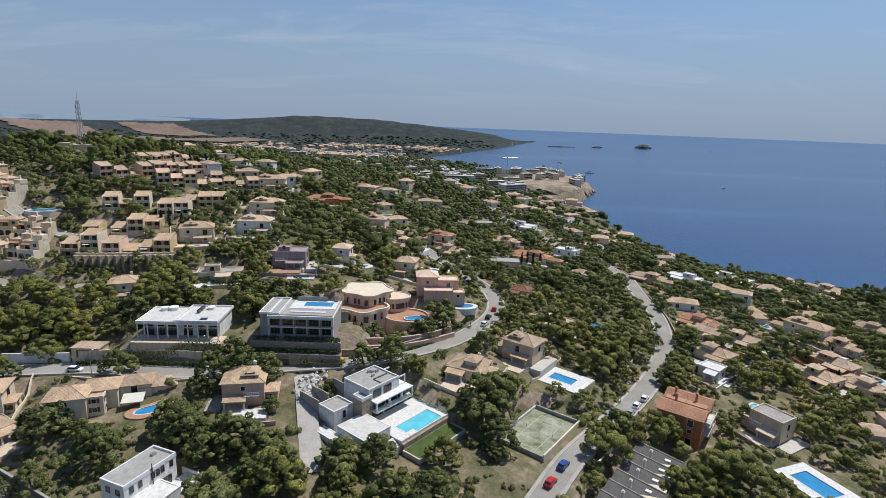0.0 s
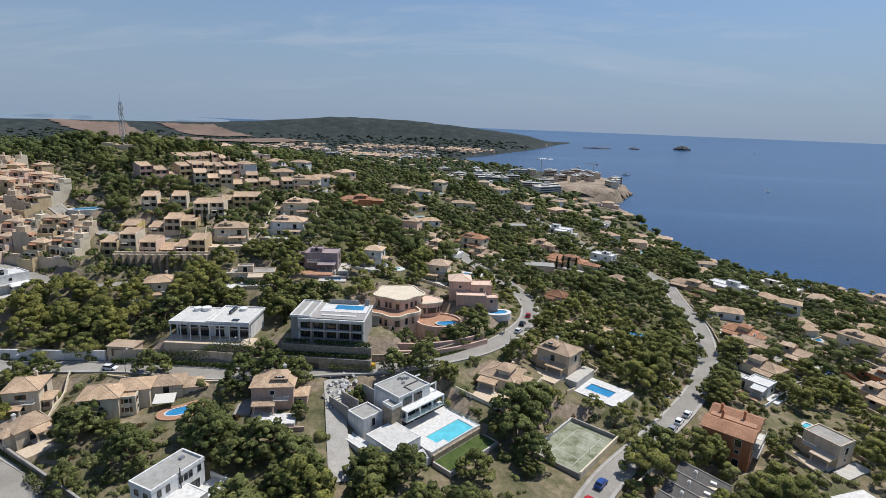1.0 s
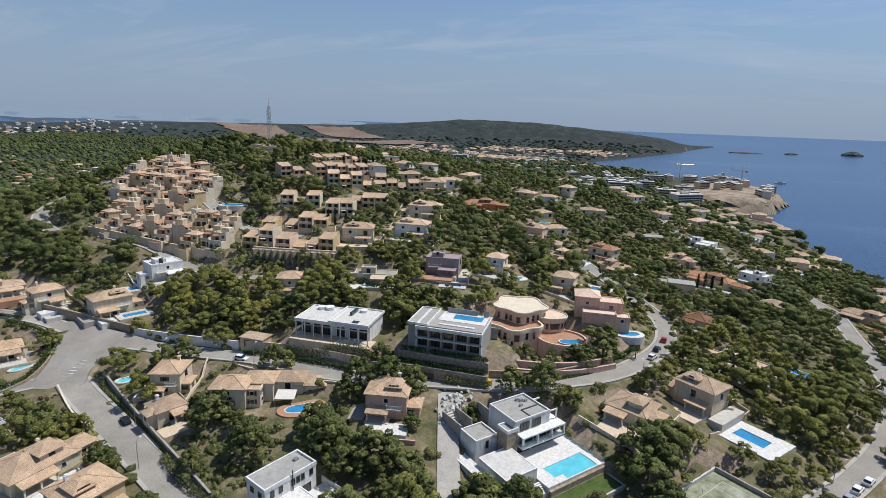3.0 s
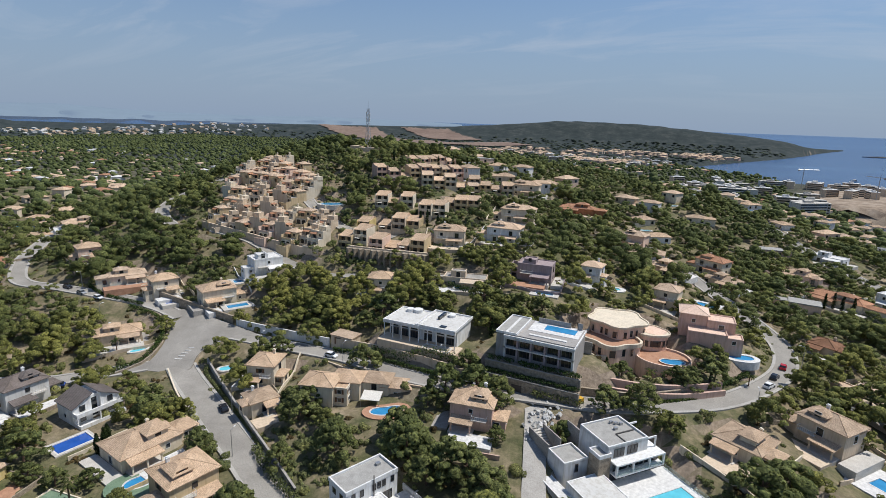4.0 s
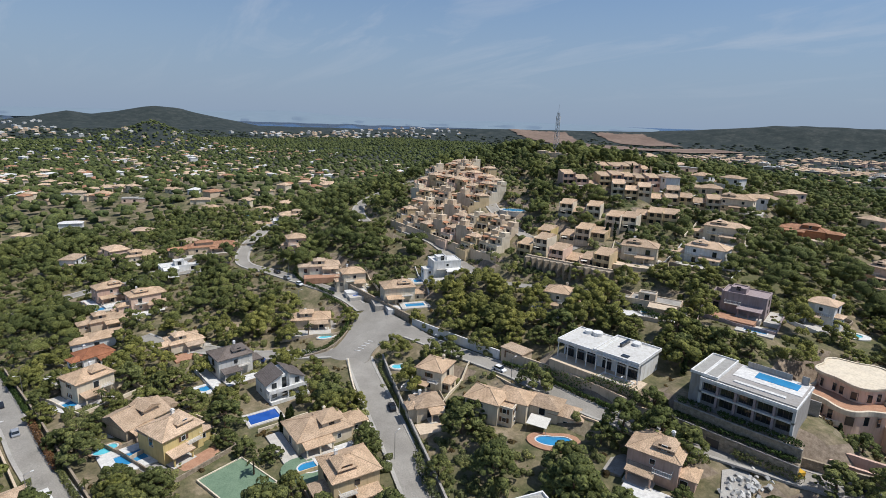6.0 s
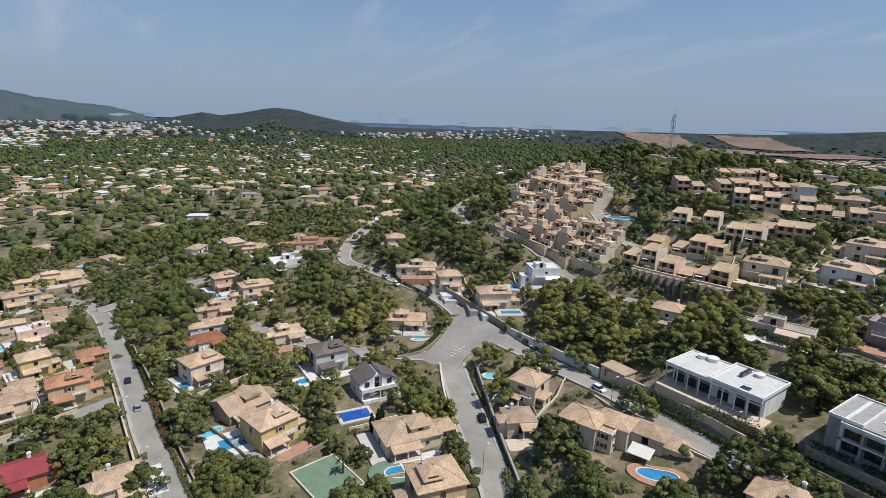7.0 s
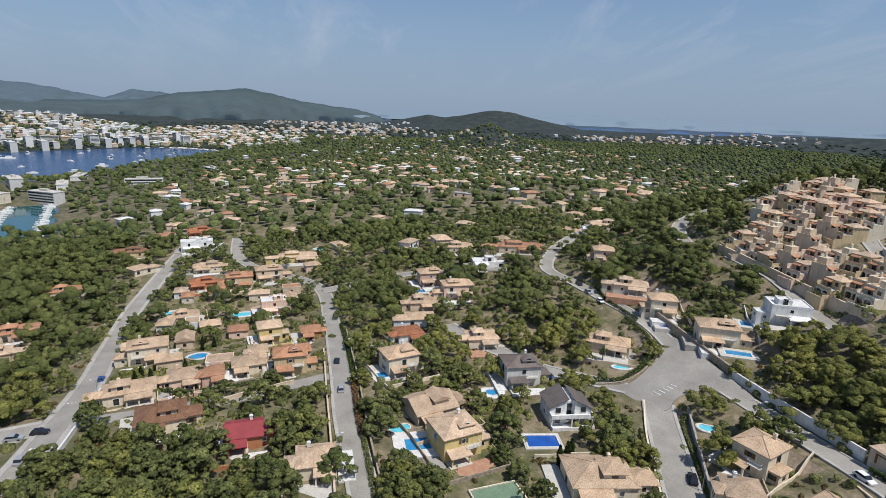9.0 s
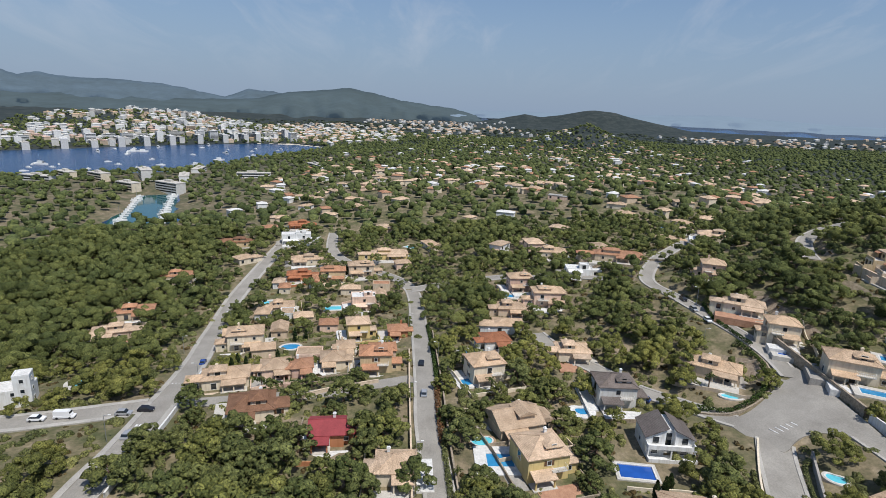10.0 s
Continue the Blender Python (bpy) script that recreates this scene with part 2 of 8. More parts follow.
M["pool"] = pool_water("pool_water", (0.035, 0.24, 0.46))
M["turquoise"] = pool_water("pale_pool_water", (0.12, 0.52, 0.62))
M["deepblue"] = pool_water("deep_blue_pool_water", (0.02, 0.09, 0.36))
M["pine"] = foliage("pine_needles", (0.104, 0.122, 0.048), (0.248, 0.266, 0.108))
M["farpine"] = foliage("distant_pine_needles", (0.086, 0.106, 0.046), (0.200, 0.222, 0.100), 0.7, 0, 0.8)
# needles of the far hills are cooled towards blue, distance haze in the colour
M["hazy_hillpine"] = foliage("hazy_hill_pine_needles", (0.036, 0.052, 0.045), (0.075, 0.095, 0.075), 0.3, 0, 0.8)
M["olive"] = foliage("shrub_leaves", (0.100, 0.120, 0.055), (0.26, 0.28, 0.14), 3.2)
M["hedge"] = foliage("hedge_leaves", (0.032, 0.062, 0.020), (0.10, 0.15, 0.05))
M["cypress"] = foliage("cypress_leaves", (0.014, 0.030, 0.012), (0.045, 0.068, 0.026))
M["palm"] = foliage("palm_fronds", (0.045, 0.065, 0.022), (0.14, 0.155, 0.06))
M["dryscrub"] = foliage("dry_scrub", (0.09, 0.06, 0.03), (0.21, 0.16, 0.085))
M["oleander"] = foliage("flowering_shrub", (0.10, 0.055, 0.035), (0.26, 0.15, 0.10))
M["bark"] = mottled("pine_bark", [(0.3, (0.10, 0.065, 0.045)), (0.7, (0.20, 0.14, 0.10))], 2.0, 0.95, 8)


def land_material():
    """Dry grass, garden soil and scrub; bare rock on the sea cliffs and hills."""
    m, n, l, b = shader("dry_land", (0.2, 0.18, 0.1), 0.95, spec=0.15)
    v = coords(n, l)
    a = noise_node(n, l, v, 0.035, 5, 0.6)
    c = noise_node(n, l, v, 0.16, 5, 0.65)
    d = noise_node(n, l, v, 0.9, 4, 0.7)
    grassy = ramp(n, l, c, [(0.30, (0.070, 0.085, 0.036)), (0.5, (0.130, 0.125, 0.066)), (0.70, (0.28, 0.225, 0.150))])
    dry = ramp(n, l, c, [(0.30, (0.12, 0.108, 0.064)), (0.55, (0.25, 0.20, 0.135)), (0.75, (0.40, 0.33, 0.245))])
    col = mix(n, l, ramp(n, l, a, [(0.42, (0, 0, 0)), (0.62, (1, 1, 1))]), grassy, dry)
    col = mix(n, l, 1.0, col, ramp(n, l, d, [(0.3, (0.7, 0.72, 0.7)), (0.7, (1.25, 1.22, 1.18))]), "MULTIPLY")
    g = n.new("ShaderNodeNewGeometry")
    up = n.new("ShaderNodeSeparateXYZ")
    l.new(g.outputs["True Normal"], up.inputs[0])
    rock = ramp(n, l, d, [(0.3, (0.17, 0.13, 0.095)), (0.7, (0.36, 0.29, 0.22))])
    # maquis closes over the plain and hills farther out, distance haze tinted in
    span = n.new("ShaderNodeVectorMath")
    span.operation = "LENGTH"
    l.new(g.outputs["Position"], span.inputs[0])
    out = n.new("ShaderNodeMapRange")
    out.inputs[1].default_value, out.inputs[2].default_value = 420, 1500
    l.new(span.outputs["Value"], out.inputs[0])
    maquis_haze = ramp(n, l, noise_node(n, l, v, 0.022, 9, 0.78), [(0.35, (0.022, 0.031, 0.031)), (0.52, (0.038, 0.048, 0.046)), (0.72, (0.085, 0.088, 0.080))])
    col = mix(n, l, out.outputs[0], col, maquis_haze)
    l.new(mix(n, l, ramp(n, l, up.outputs[2], [(0.72, (1, 1, 1)), (0.86, (0, 0, 0))]), col, rock), b.inputs["Base Color"])
    bump(n, l, b, d, 0.7, 0.25)
    return m


def sea_material():
    m, n, l, b = shader("sea_water", (0.012, 0.05, 0.12), 0.22, 0, 0.35)
    v = coords(n, l)
    wide = noise_node(n, l, coords(n, l, scale=(0.35, 1.6, 1)), 0.0022, 5, 0.6)
    l.new(ramp(n, l, wide, [(0.32, (0.006, 0.038, 0.118)), (0.55, (0.011, 0.055, 0.155)), (0.72, (0.036, 0.102, 0.21))]), b.inputs["Base Color"])
    bump(n, l, b, noise_node(n, l, coords(n, l, scale=(1, 0.5, 1)), 0.16, 6, 0.65), 0.5, 1.2)
    return m


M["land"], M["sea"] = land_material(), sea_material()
M["field"] = mottled("ploughed_red_field", [(0.3, (0.175, 0.122, 0.095)), (0.7, (0.24, 0.175, 0.135))], 0.008, 0.95, 0.05, 0.2, 0.2)
M["sandbeach"] = mottled("beach_sand", [(0.3, (0.62, 0.54, 0.42)), (0.7, (0.72, 0.64, 0.52))], 0.05, 0.95, 0.5)
M["creekwater"] = pool_water("harbour_water", (0.012, 0.085, 0.10))


# ---- lie of the land (metres above the sea) ----
HILL_AMP = [
    0.0, -4.0, -1.3, -0.5, -0.9, -0.1, -0.0,
    -2.2, -15.4, 10.6, 4.2, 2.2, 0.7, -1.0,
    3.7, 2.5, 4.5, -10.5, 1.1, -1.9, -5.0,
    -5.9, 14.3, -19.3, 28.8, -2.1, 4.6, -7.0,
    -8.2, 35.0, 27.2, 6.1, -4.0, 6.7, -6.3,
    4.2, 13.7, 13.6, 5.7, 6.9, -2.9, -5.8,
    5.1, 15.1, 13.3, 6.9, 10.1, -5.5, -12.4,
]
FAR_HILLS = [  # x, y, height, half-width in x, in y
    (-1660, 515, 62, 90, 80), (-1790, -740, 44, 190, 150), (-1660, -960, 24, 150, 150), (-500, 250, 26, 110, 90), (-620, -60, 12, 160, 120), (-100, 560, 24, 130, 120),
]
RIDGES = [  # centre, distance, half-depth, then bearing (degrees left of +y) and elevation of the skyline seen from there
    (-3, 10, 3150, 235, ((-12, -2.2), (-10, -1.4), (-6.6, -0.85), (-3.7, -0.54), (1, -0.1), (3.8, 0.05), (8.3, 0.4), (12.5, 0.44), (18, 0.05), (21, -0.22), (25, -0.55), (32, -0.72), (40, -0.8), (50, -1.1), (58, -1.6))),
    (-28, 32, 3450, 300, ((58, -2.2), (62.5, -1.5), (65, -1.0), (68.7, -0.32), (70.9, 0.22), (73, 0.36), (75.7, -0.12), (78, -0.5), (79.7, -0.25), (82.2, -0.8), (86, -1.5))),
]
EAST_SHORE = [  # y, x of the cliff line on the open-sea side
    (-900, 520), (100, 420), (330, 322), (400, 244), (455, 222), (530, 208), (600, 196), (690, 206), (716, 182), (800, 156), (885, 142),
    (905, 246), (1040, 305), (1255, 316), (1300, 150), (1480, 40), (1650, -20), (1760, -130), (1850, -60), (2140, 40), (2640, 262), (3200, 470),
    (3560, 660), (3640, -4000), (6000, -6000),
]
BAY = [(-600, -760), (-756, -520), (-810, -459), (-889, -362), (-1092, -314), (-1287, -262), (-1486, -220), (-1555, -330), (-1500, -450),
       (-1369, -577), (-1100, -774), (-900, -1100), (-400, -1500)]
CREEK = [(-500, -245), (-530, -196), (-600, -225), (-690, -262), (-668, -300), (-600, -272), (-545, -262)]


def edge_distance(x, y, ring):
    """Distance to a closed ring, negative inside it."""
    best = np.full(x.shape, 1e9)
    inside = np.zeros(x.shape, bool)
    for (ax, ay), (bx, by) in zip(ring, ring[1:] + ring[:1]):
        ex, ey = bx - ax, by - ay
        s = np.clip(((x - ax) * ex + (y - ay) * ey) / (ex * ex + ey * ey), 0, 1)
        best = np.minimum(best, np.hypot(x - ax - s * ex, y - ay - s * ey))
        if ay != by:
            inside ^= ((ay > y) != (by > y)) & (x < ax + (y - ay) * ex / ey)
    return np.where(inside, -best, best)


def ripple(x, y, size, seed=0.0):
    """A cheap smooth unevenness between about -1 and 1."""
    x, y = x / size + seed, y / size - seed * 1.7
    return (np.sin(x * 1.3 + 1.7 * np.sin(y * 0.9)) + np.sin(y * 1.7 + 1.3 * np.sin(x * 1.1 + 2)) + np.sin((x + y) * 2.3 + np.sin(x * 2.9))) / 3


def inland(x, y):
    """Distance from the nearest shore, negative over water."""
    ring = [(sx, sy) for sy, sx in EAST_SHORE] + [(9000, 6000), (9000, -900)]
    d = edge_distance(x, y, ring)
    d = np.minimum(d, edge_distance(x, y, BAY))
    d = np.minimum(d, edge_distance(x, y, CREEK))
    r = np.hypot(x, y)
    # open water again beyond the far plain, except behind the western mountains
    d = np.minimum(d, 3700 + 1600 * np.clip((0.44 * np.abs(x) - y) / 350, 0, 1) - r + 60 * ripple(x, y, 260, 6))
    return d + 5 * ripple(x, y, 14, 3) * (r > 200)


def bowl(x, y):
    """The far plain and the sea climb to the eye's height, as the far horizon does."""
    r = np.clip(np.hypot(x, y) - 1800, 0, 3100) / 3000
    return 92 * r * r


def height(x, y):
    x, y = np.asarray(x, float), np.asarray(y, float)
    z = np.full(x.shape, 28.0)
    k = 0
    for j in range(7):
        for i in range(7):
            z = z + HILL_AMP[k] * np.exp(-((x + 360 - 100 * i) ** 2 + (y + 120 - 100 * j) ** 2) / 12168)
            k += 1
    far = np.clip((np.hypot(x + 60, y - 180) - 330) / 600, 0, 1)
    z = z + far * (-9 + 5 * ripple(x, y, 170) + 2 * ripple(x, y, 61, 1))
    z = z * (1 - 0.86 * np.clip((np.hypot(x, y) - 1900) / 2300, 0, 1))
    for hx, hy, h, sx, sy in FAR_HILLS:
        g = np.exp(-((x - hx) / sx) ** 2 / 2 - ((y - hy) / sy) ** 2 / 2)
        z = z + h * g * (1 + 0.22 * far * (ripple(x, y, 150, 2) + 0.6 * ripple(x, y, 55, 5)))
    for rx, ry, dist, deep, line in RIDGES:
        bearing = np.degrees(np.arctan2(rx - x, y - ry))
        top = 115 + dist * np.tan(np.radians(np.interp(bearing, [p[0] for p in line], [p[1] for p in line], left=-9, right=-9))) - bowl(x, y)
        r = np.hypot(x - rx, y - ry)
        g = np.exp(-((r - dist) / deep) ** 2) * (1 + 0.05 * ripple(x, y, 120, 2))
        z = np.maximum(z, z + (top - z) * g + 2 * ripple(x, y, 45, 5) * g * (top > z))
    low = np.minimum(edge_distance(x, y, BAY), edge_distance(x, y, CREEK))
    z = z * (1 - 0.92 * np.exp(-np.maximum(low, 0) / 150))
    d = inland(x, y)
    z = np.where(d > 0, z * (1 - np.exp(-np.maximum(d, 0) / (9 + 45 * np.clip((np.hypot(x, y) - 1100) / 700, 0, 1)))), np.maximum(d * 0.4, -8))
    behind = np.clip((np.hypot(x, y) - 3560) / 300, 0, 1) * np.clip((-x - 2600) / 300, 0, 1) * np.clip((500 - y) / 300, 0, 1)
    return z + bowl(x, y) - 70 * behind


def ground(x, y):
    return float(height(np.array([float(x)]), np.array([float(y)]))[0])


# ---- builders ----
class Shape:
    """Collects the vertices and faces of one mesh."""

    def __init__(self):
        self.v, self.f = [], []

    def add(self, verts, faces):
        k = len(self.v)
        self.v += [tuple(p) for p in verts]
        self.f += [tuple(k + i for i in q) for q in faces]
        return self

    def box(self, x0, x1, y0, y1, z0, z1, turn=None):
        p = [(x, y, z) for z in (z0, z1) for x, y in ((x0, y0), (x1, y0), (x1, y1), (x0, y1))]
        if turn:
            p = [turn @ Vector(q) for q in p]
        return self.add(p, [(3, 2, 1, 0), (4, 5, 6, 7), (0, 1, 5, 4), (1, 2, 6, 5), (2, 3, 7, 6), (3, 0, 4, 7)])

    def prism(self, ring, z0, z1):
        n = len(ring)
        return self.add([(x, y, z) for z in (z0, z1) for x, y in ring],
                        [tuple(range(n))[::-1], tuple(range(n, 2 * n))] + [(i, (i + 1) % n, n + (i + 1) % n, n + i) for i in range(n)])

    def band(self, inner, outer, z0, z1):
        """A flat rim between two rings of equal length."""
        n = len(inner)
        v = [(x, y, z) for z in (z0, z1) for ring in (inner, outer) for x, y in ring]
        f = []
        for i in range(n):
            j = (i + 1) % n
            f += [(2 * n + i, 3 * n + i, 3 * n + j, 2 * n + j), (n + i, n + j, 3 * n + j, 3 * n + i), (i, 2 * n + i, 2 * n + j, j), (i, j, n + j, n + i)]
        return self.add(v, f)

    def tube(self, a, b, ra, rb, sides=6):
        a, b = Vector(a), Vector(b)
        q = (b - a).to_track_quat("Z", "Y").to_matrix()
        v = [c + q @ Vector((r * math.cos(6.2832 * i / sides), r * math.sin(6.2832 * i / sides), 0)) for c, r in ((a, ra), (b, rb)) for i in range(sides)]
        n = sides
        return self.add(v, [(i, (i + 1) % n, n + (i + 1) % n, n + i) for i in range(n)] + [tuple(range(n))[::-1], tuple(range(n, 2 * n))])

    def mesh(self, name, mat, smooth=False):
        me = bpy.data.meshes.new(name)
        me.from_pydata(self.v, [], self.f)
        me.materials.append(mat)
        if smooth:
            me.polygons.foreach_set("use_smooth", [True] * len(me.polygons))
        return me


def thing(name, m, label, category, group=""):
    ob = new(name)
    ob.empty_display_size = 0.5
    ob.matrix_world = m
    return tagged(ob, label, category, group)


def part(name, shape, mat, parent, label="", at=None):
    me = shape if isinstance(shape, bpy.types.Mesh) else shape.mesh(name, mat)
    ob = new(name, me)
    ob.parent = parent
    if at is not None:
        ob.matrix_basis = at
    return tagged(ob, label) if label else ob


def single(name, shape, mat, label, category, m=None, kind="", group="", smooth=False):
    ob = new(name, shape if isinstance(shape, bpy.types.Mesh) else shape.mesh(name, mat, smooth))
    if m is not None:
        ob.matrix_world = m
    return tagged(ob, label, category, group, kind)


def hip_roof(s, x0, x1, y0, y1, z, rise, over=0.5, thick=0.2, gable=False):
    x0, x1, y0, y1 = x0 - over, x1 + over, y0 - over, y1 + over
    w, d = x1 - x0, y1 - y0
    c = [(x0, y0), (x1, y0), (x1, y1), (x0, y1)]
    run = 0.0 if gable else min(w, d) / 2
    if w >= d:
        top = [(x0 + run, (y0 + y1) / 2), (x1 - run, (y0 + y1) / 2)]
        quads = [(4, 5, 9, 8), (5, 6, 9), (6, 7, 8, 9), (7, 4, 8)]
    else:
        top = [((x0 + x1) / 2, y0 + run), ((x0 + x1) / 2, y1 - run)]
        quads = [(4, 5, 8), (5, 6, 9, 8), (6, 7, 9), (7, 4, 8, 9)]
    v = [(x, y, z) for x, y in c] + [(x, y, z + thick) for x, y in c] + [(x, y, z + thick + rise) for x, y in top]
    return s.add(v, [(3, 2, 1, 0), (0, 1, 5, 4), (1, 2, 6, 5), (2, 3, 7, 6), (3, 0, 4, 7)] + quads)


def ridge_caps(s, x0, x1, y0, y1, z, rise, over=0.5, gable=False):
    x0, x1, y0, y1 = x0 - over, x1 + over, y0 - over, y1 + over
    w, d = x1 - x0, y1 - y0
    run = 0.0 if gable else min(w, d) / 2
    if w >= d:
        a, b = (x0 + run, (y0 + y1) / 2), (x1 - run, (y0 + y1) / 2)
        arms = [((x0, y0), a), ((x0, y1), a), ((x1, y0), b), ((x1, y1), b)]
    else:
        a, b = ((x0 + x1) / 2, y0 + run), ((x0 + x1) / 2, y1 - run)
        arms = [((x0, y0), a), ((x1, y0), a), ((x0, y1), b), ((x1, y1), b)]
    zt = z + 0.2 + rise
    if abs(a[0] - b[0]) + abs(a[1] - b[1]) > 0.3:
        s.tube((*a, zt), (*b, zt), 0.13, 0.13, 5)
    if not gable:
        for p, q in arms:
            s.tube((*p, z + 0.2), (*q, zt), 0.12, 0.12, 5)
    return s


PANES = {}


def window(parent, at, w, h, style="frame", shutters=False):
    """A framed pane, its local -y facing outwards; shutters stand open beside it."""
    key = (round(w, 1), round(h, 1), style)
    if key not in PANES:
        a, b, t = w / 2, h, 0.09
        f = Shape().band([(-a + t, t), (a - t, t), (a - t, b - t), (-a + t, b - t)], [(-a, 0), (a, 0), (a, b), (-a, b)], -0.02, 0.1)
        f.v = [(x, -z, y) for x, y, z in f.v]
        g = Shape().box(-a + t, a - t, -0.05, 0.01, t, b - t)
        sh = Shape().box(-a / 2, a / 2, -0.08, 0, 0, h)
        PANES[key] = (f.mesh("window", M[style]), g.mesh("pane", M["glass"]), sh.mesh("shutter", M["shutter"]))
    f, g, sh = PANES[key]
    if math.hypot(parent.matrix_world.translation.x + 15, parent.matrix_world.translation.y - 22) > 185:
        far = key + ("far",)
        if far not in PANES:
            k = len(f.vertices)
            me = bpy.data.meshes.new("window")
            me.from_pydata([v.co[:] for v in f.vertices] + [v.co[:] for v in g.vertices], [], [p.vertices[:] for p in f.polygons] + [tuple(k + i for i in p.vertices) for p in g.polygons])
            me.materials.append(M[style]), me.materials.append(M["glass"])
            me.polygons.foreach_set("material_index", [0] * len(f.polygons) + [1] * len(g.polygons))
            PANES[far] = me
        return part("window", PANES[far], None, parent, "", at)
    win = part("window", f, None, parent, "", at)
    part("pane", g, None, win)
    if shutters:
        for s in (-1, 1):
            part("shutter", sh, None, win, "brown louvred shutter", pose(s * (w * 0.78), 0, 0))
    return win


PADS, ROADS, KEEP, GARDEN_WALLS = [], [], [], []


def keep_clear(x, y, r):
    KEEP.append((x, y, r))


def side_poses(bx, by, w, d):
    """Each wall's length and the pose of its foot's middle, its -y facing out."""
    return [(w, pose(bx, by - d / 2, 0)), (d, pose(bx + w / 2, by, 0, 0, 0, 90)), (w, pose(bx, by + d / 2, 0, 0, 0, 180)), (d, pose(bx - w / 2, by, 0, 0, 0, 270))]


def block(home, rng, bx, by, w, d, z0, h, roof, wall, tile, style="frame", shutters=True, sparse=0.6, base=-3.5, hide=(2,)):
    """One volume of a house: walls, roof, windows."""
    x0, x1, y0, y1 = bx - w / 2, bx + w / 2, by - d / 2, by + d / 2
    foot = base if z0 == 0 else z0
    s = Shape().box(x0, x1, y0, y1, foot, z0 + h)
    if roof == "flat":
        s.band([(x0 + 0.25, y0 + 0.25), (x1 - 0.25, y0 + 0.25), (x1 - 0.25, y1 - 0.25), (x0 + 0.25, y1 - 0.25)],
               [(x0 - 0.05, y0 - 0.05), (x1 + 0.05, y0 - 0.05), (x1 + 0.05, y1 + 0.05), (x0 - 0.05, y1 + 0.05)], z0 + h - 0.25, z0 + h + 0.45)
    rise = 0.2 * min(w, d) + 0.25
    if roof in ("gable",):
        if w >= d:
            s.add([(x0, y0, z0 + h), (x0, y1, z0 + h), (x0, by, z0 + h + rise), (x1, y0, z0 + h), (x1, y1, z0 + h), (x1, by, z0 + h + rise)], [(0, 2, 1), (3, 4, 5)])
        else:
            s.add([(x0, y0, z0 + h), (x1, y0, z0 + h), (bx, y0, z0 + h + rise), (x0, y1, z0 + h), (x1, y1, z0 + h), (bx, y1, z0 + h + rise)], [(0, 1, 2), (3, 5, 4)])
    part("wall", s, M[wall], home)
    if roof == "flat":
        part("roof", Shape().box(x0 + 0.25, x1 - 0.25, y0 + 0.25, y1 - 0.25, z0 + h + 0.004, z0 + h + 0.12), M[tile], home)
    elif roof != "none":
        r = part("roof", hip_roof(Shape(), x0, x1, y0, y1, z0 + h, rise, gable=roof == "gable"), M[tile], home)
        if w * d > 60:
            part("ridge", ridge_caps(Shape(), x0, x1, y0, y1, z0 + h, rise, gable=roof == "gable"), M[tile], r)
    storeys = max(1, round(h / 3.0))
    for side, (length, at) in enumerate(side_poses(bx, by, w, d)):
        if side in hide:
            continue
        n = max(1, int(length / 3.9 * sparse))
        for st in range(storeys):
            for i in range(n):
                k = rng.random()
                if k < 0.2:
                    continue
                u = (i + 0.5) / n * length - length / 2
                zz = z0 + st * (h / storeys)
                if k < 0.4:
                    window(home, at @ pose(u, 0, zz + 0.15), 1.7, 2.2, style)
                else:
                    window(home, at @ pose(u, 0, zz + 1.0), 1.2, 1.3, style, shutters and k > 0.8)


def chimney(home, x, y, z, mat="white"):
    s = Shape().box(x - 0.35, x + 0.35, y - 0.3, y + 0.3, z - 1.0, z + 0.9).box(x - 0.45, x + 0.45, y - 0.4, y + 0.4, z + 0.9, z + 1.02)
    s.box(x - 0.3, x + 0.3, y - 0.25, y + 0.25, z + 1.02, z + 1.25)
    part("chimney", s, M[mat], home)


def porch(home, bx, by, w, d, h, wall, tile):
    """A roofed terrace on pillars, open to the front."""
    part("terrace", Shape().box(bx - w / 2 - 0.4, bx + w / 2 + 0.4, by - d / 2 - 0.4, by + d / 2, -3.5, 0.2), M["paving"], home)
    n = 2 if w < 6 else 3
    for i in range(n):
        x = bx - w / 2 + 0.25 + i * (w - 0.5) / (n - 1)
        part("pillar", Shape().box(x - 0.18, x + 0.18, by - d / 2, by - d / 2 + 0.36, 0.2, h), M[wall], home)
    v = [(bx - w / 2 - 0.3, by - d / 2 - 0.4), (bx + w / 2 + 0.3, by - d / 2 - 0.4), (bx + w / 2 + 0.3, by + d / 2), (bx - w / 2 - 0.3, by + d / 2)]
    hs = [h, h, h + 0.7, h + 0.7]
    s = Shape().add([(x, y, z) for (x, y), z in zip(v, hs)] + [(x, y, z + 0.22) for (x, y), z in zip(v, hs)],
                    [(3, 2, 1, 0), (4, 5, 6, 7), (0, 1, 5, 4), (1, 2, 6, 5), (2, 3, 7, 6), (3, 0, 4, 7)])
    part("porch_roof", s, M[tile], home)


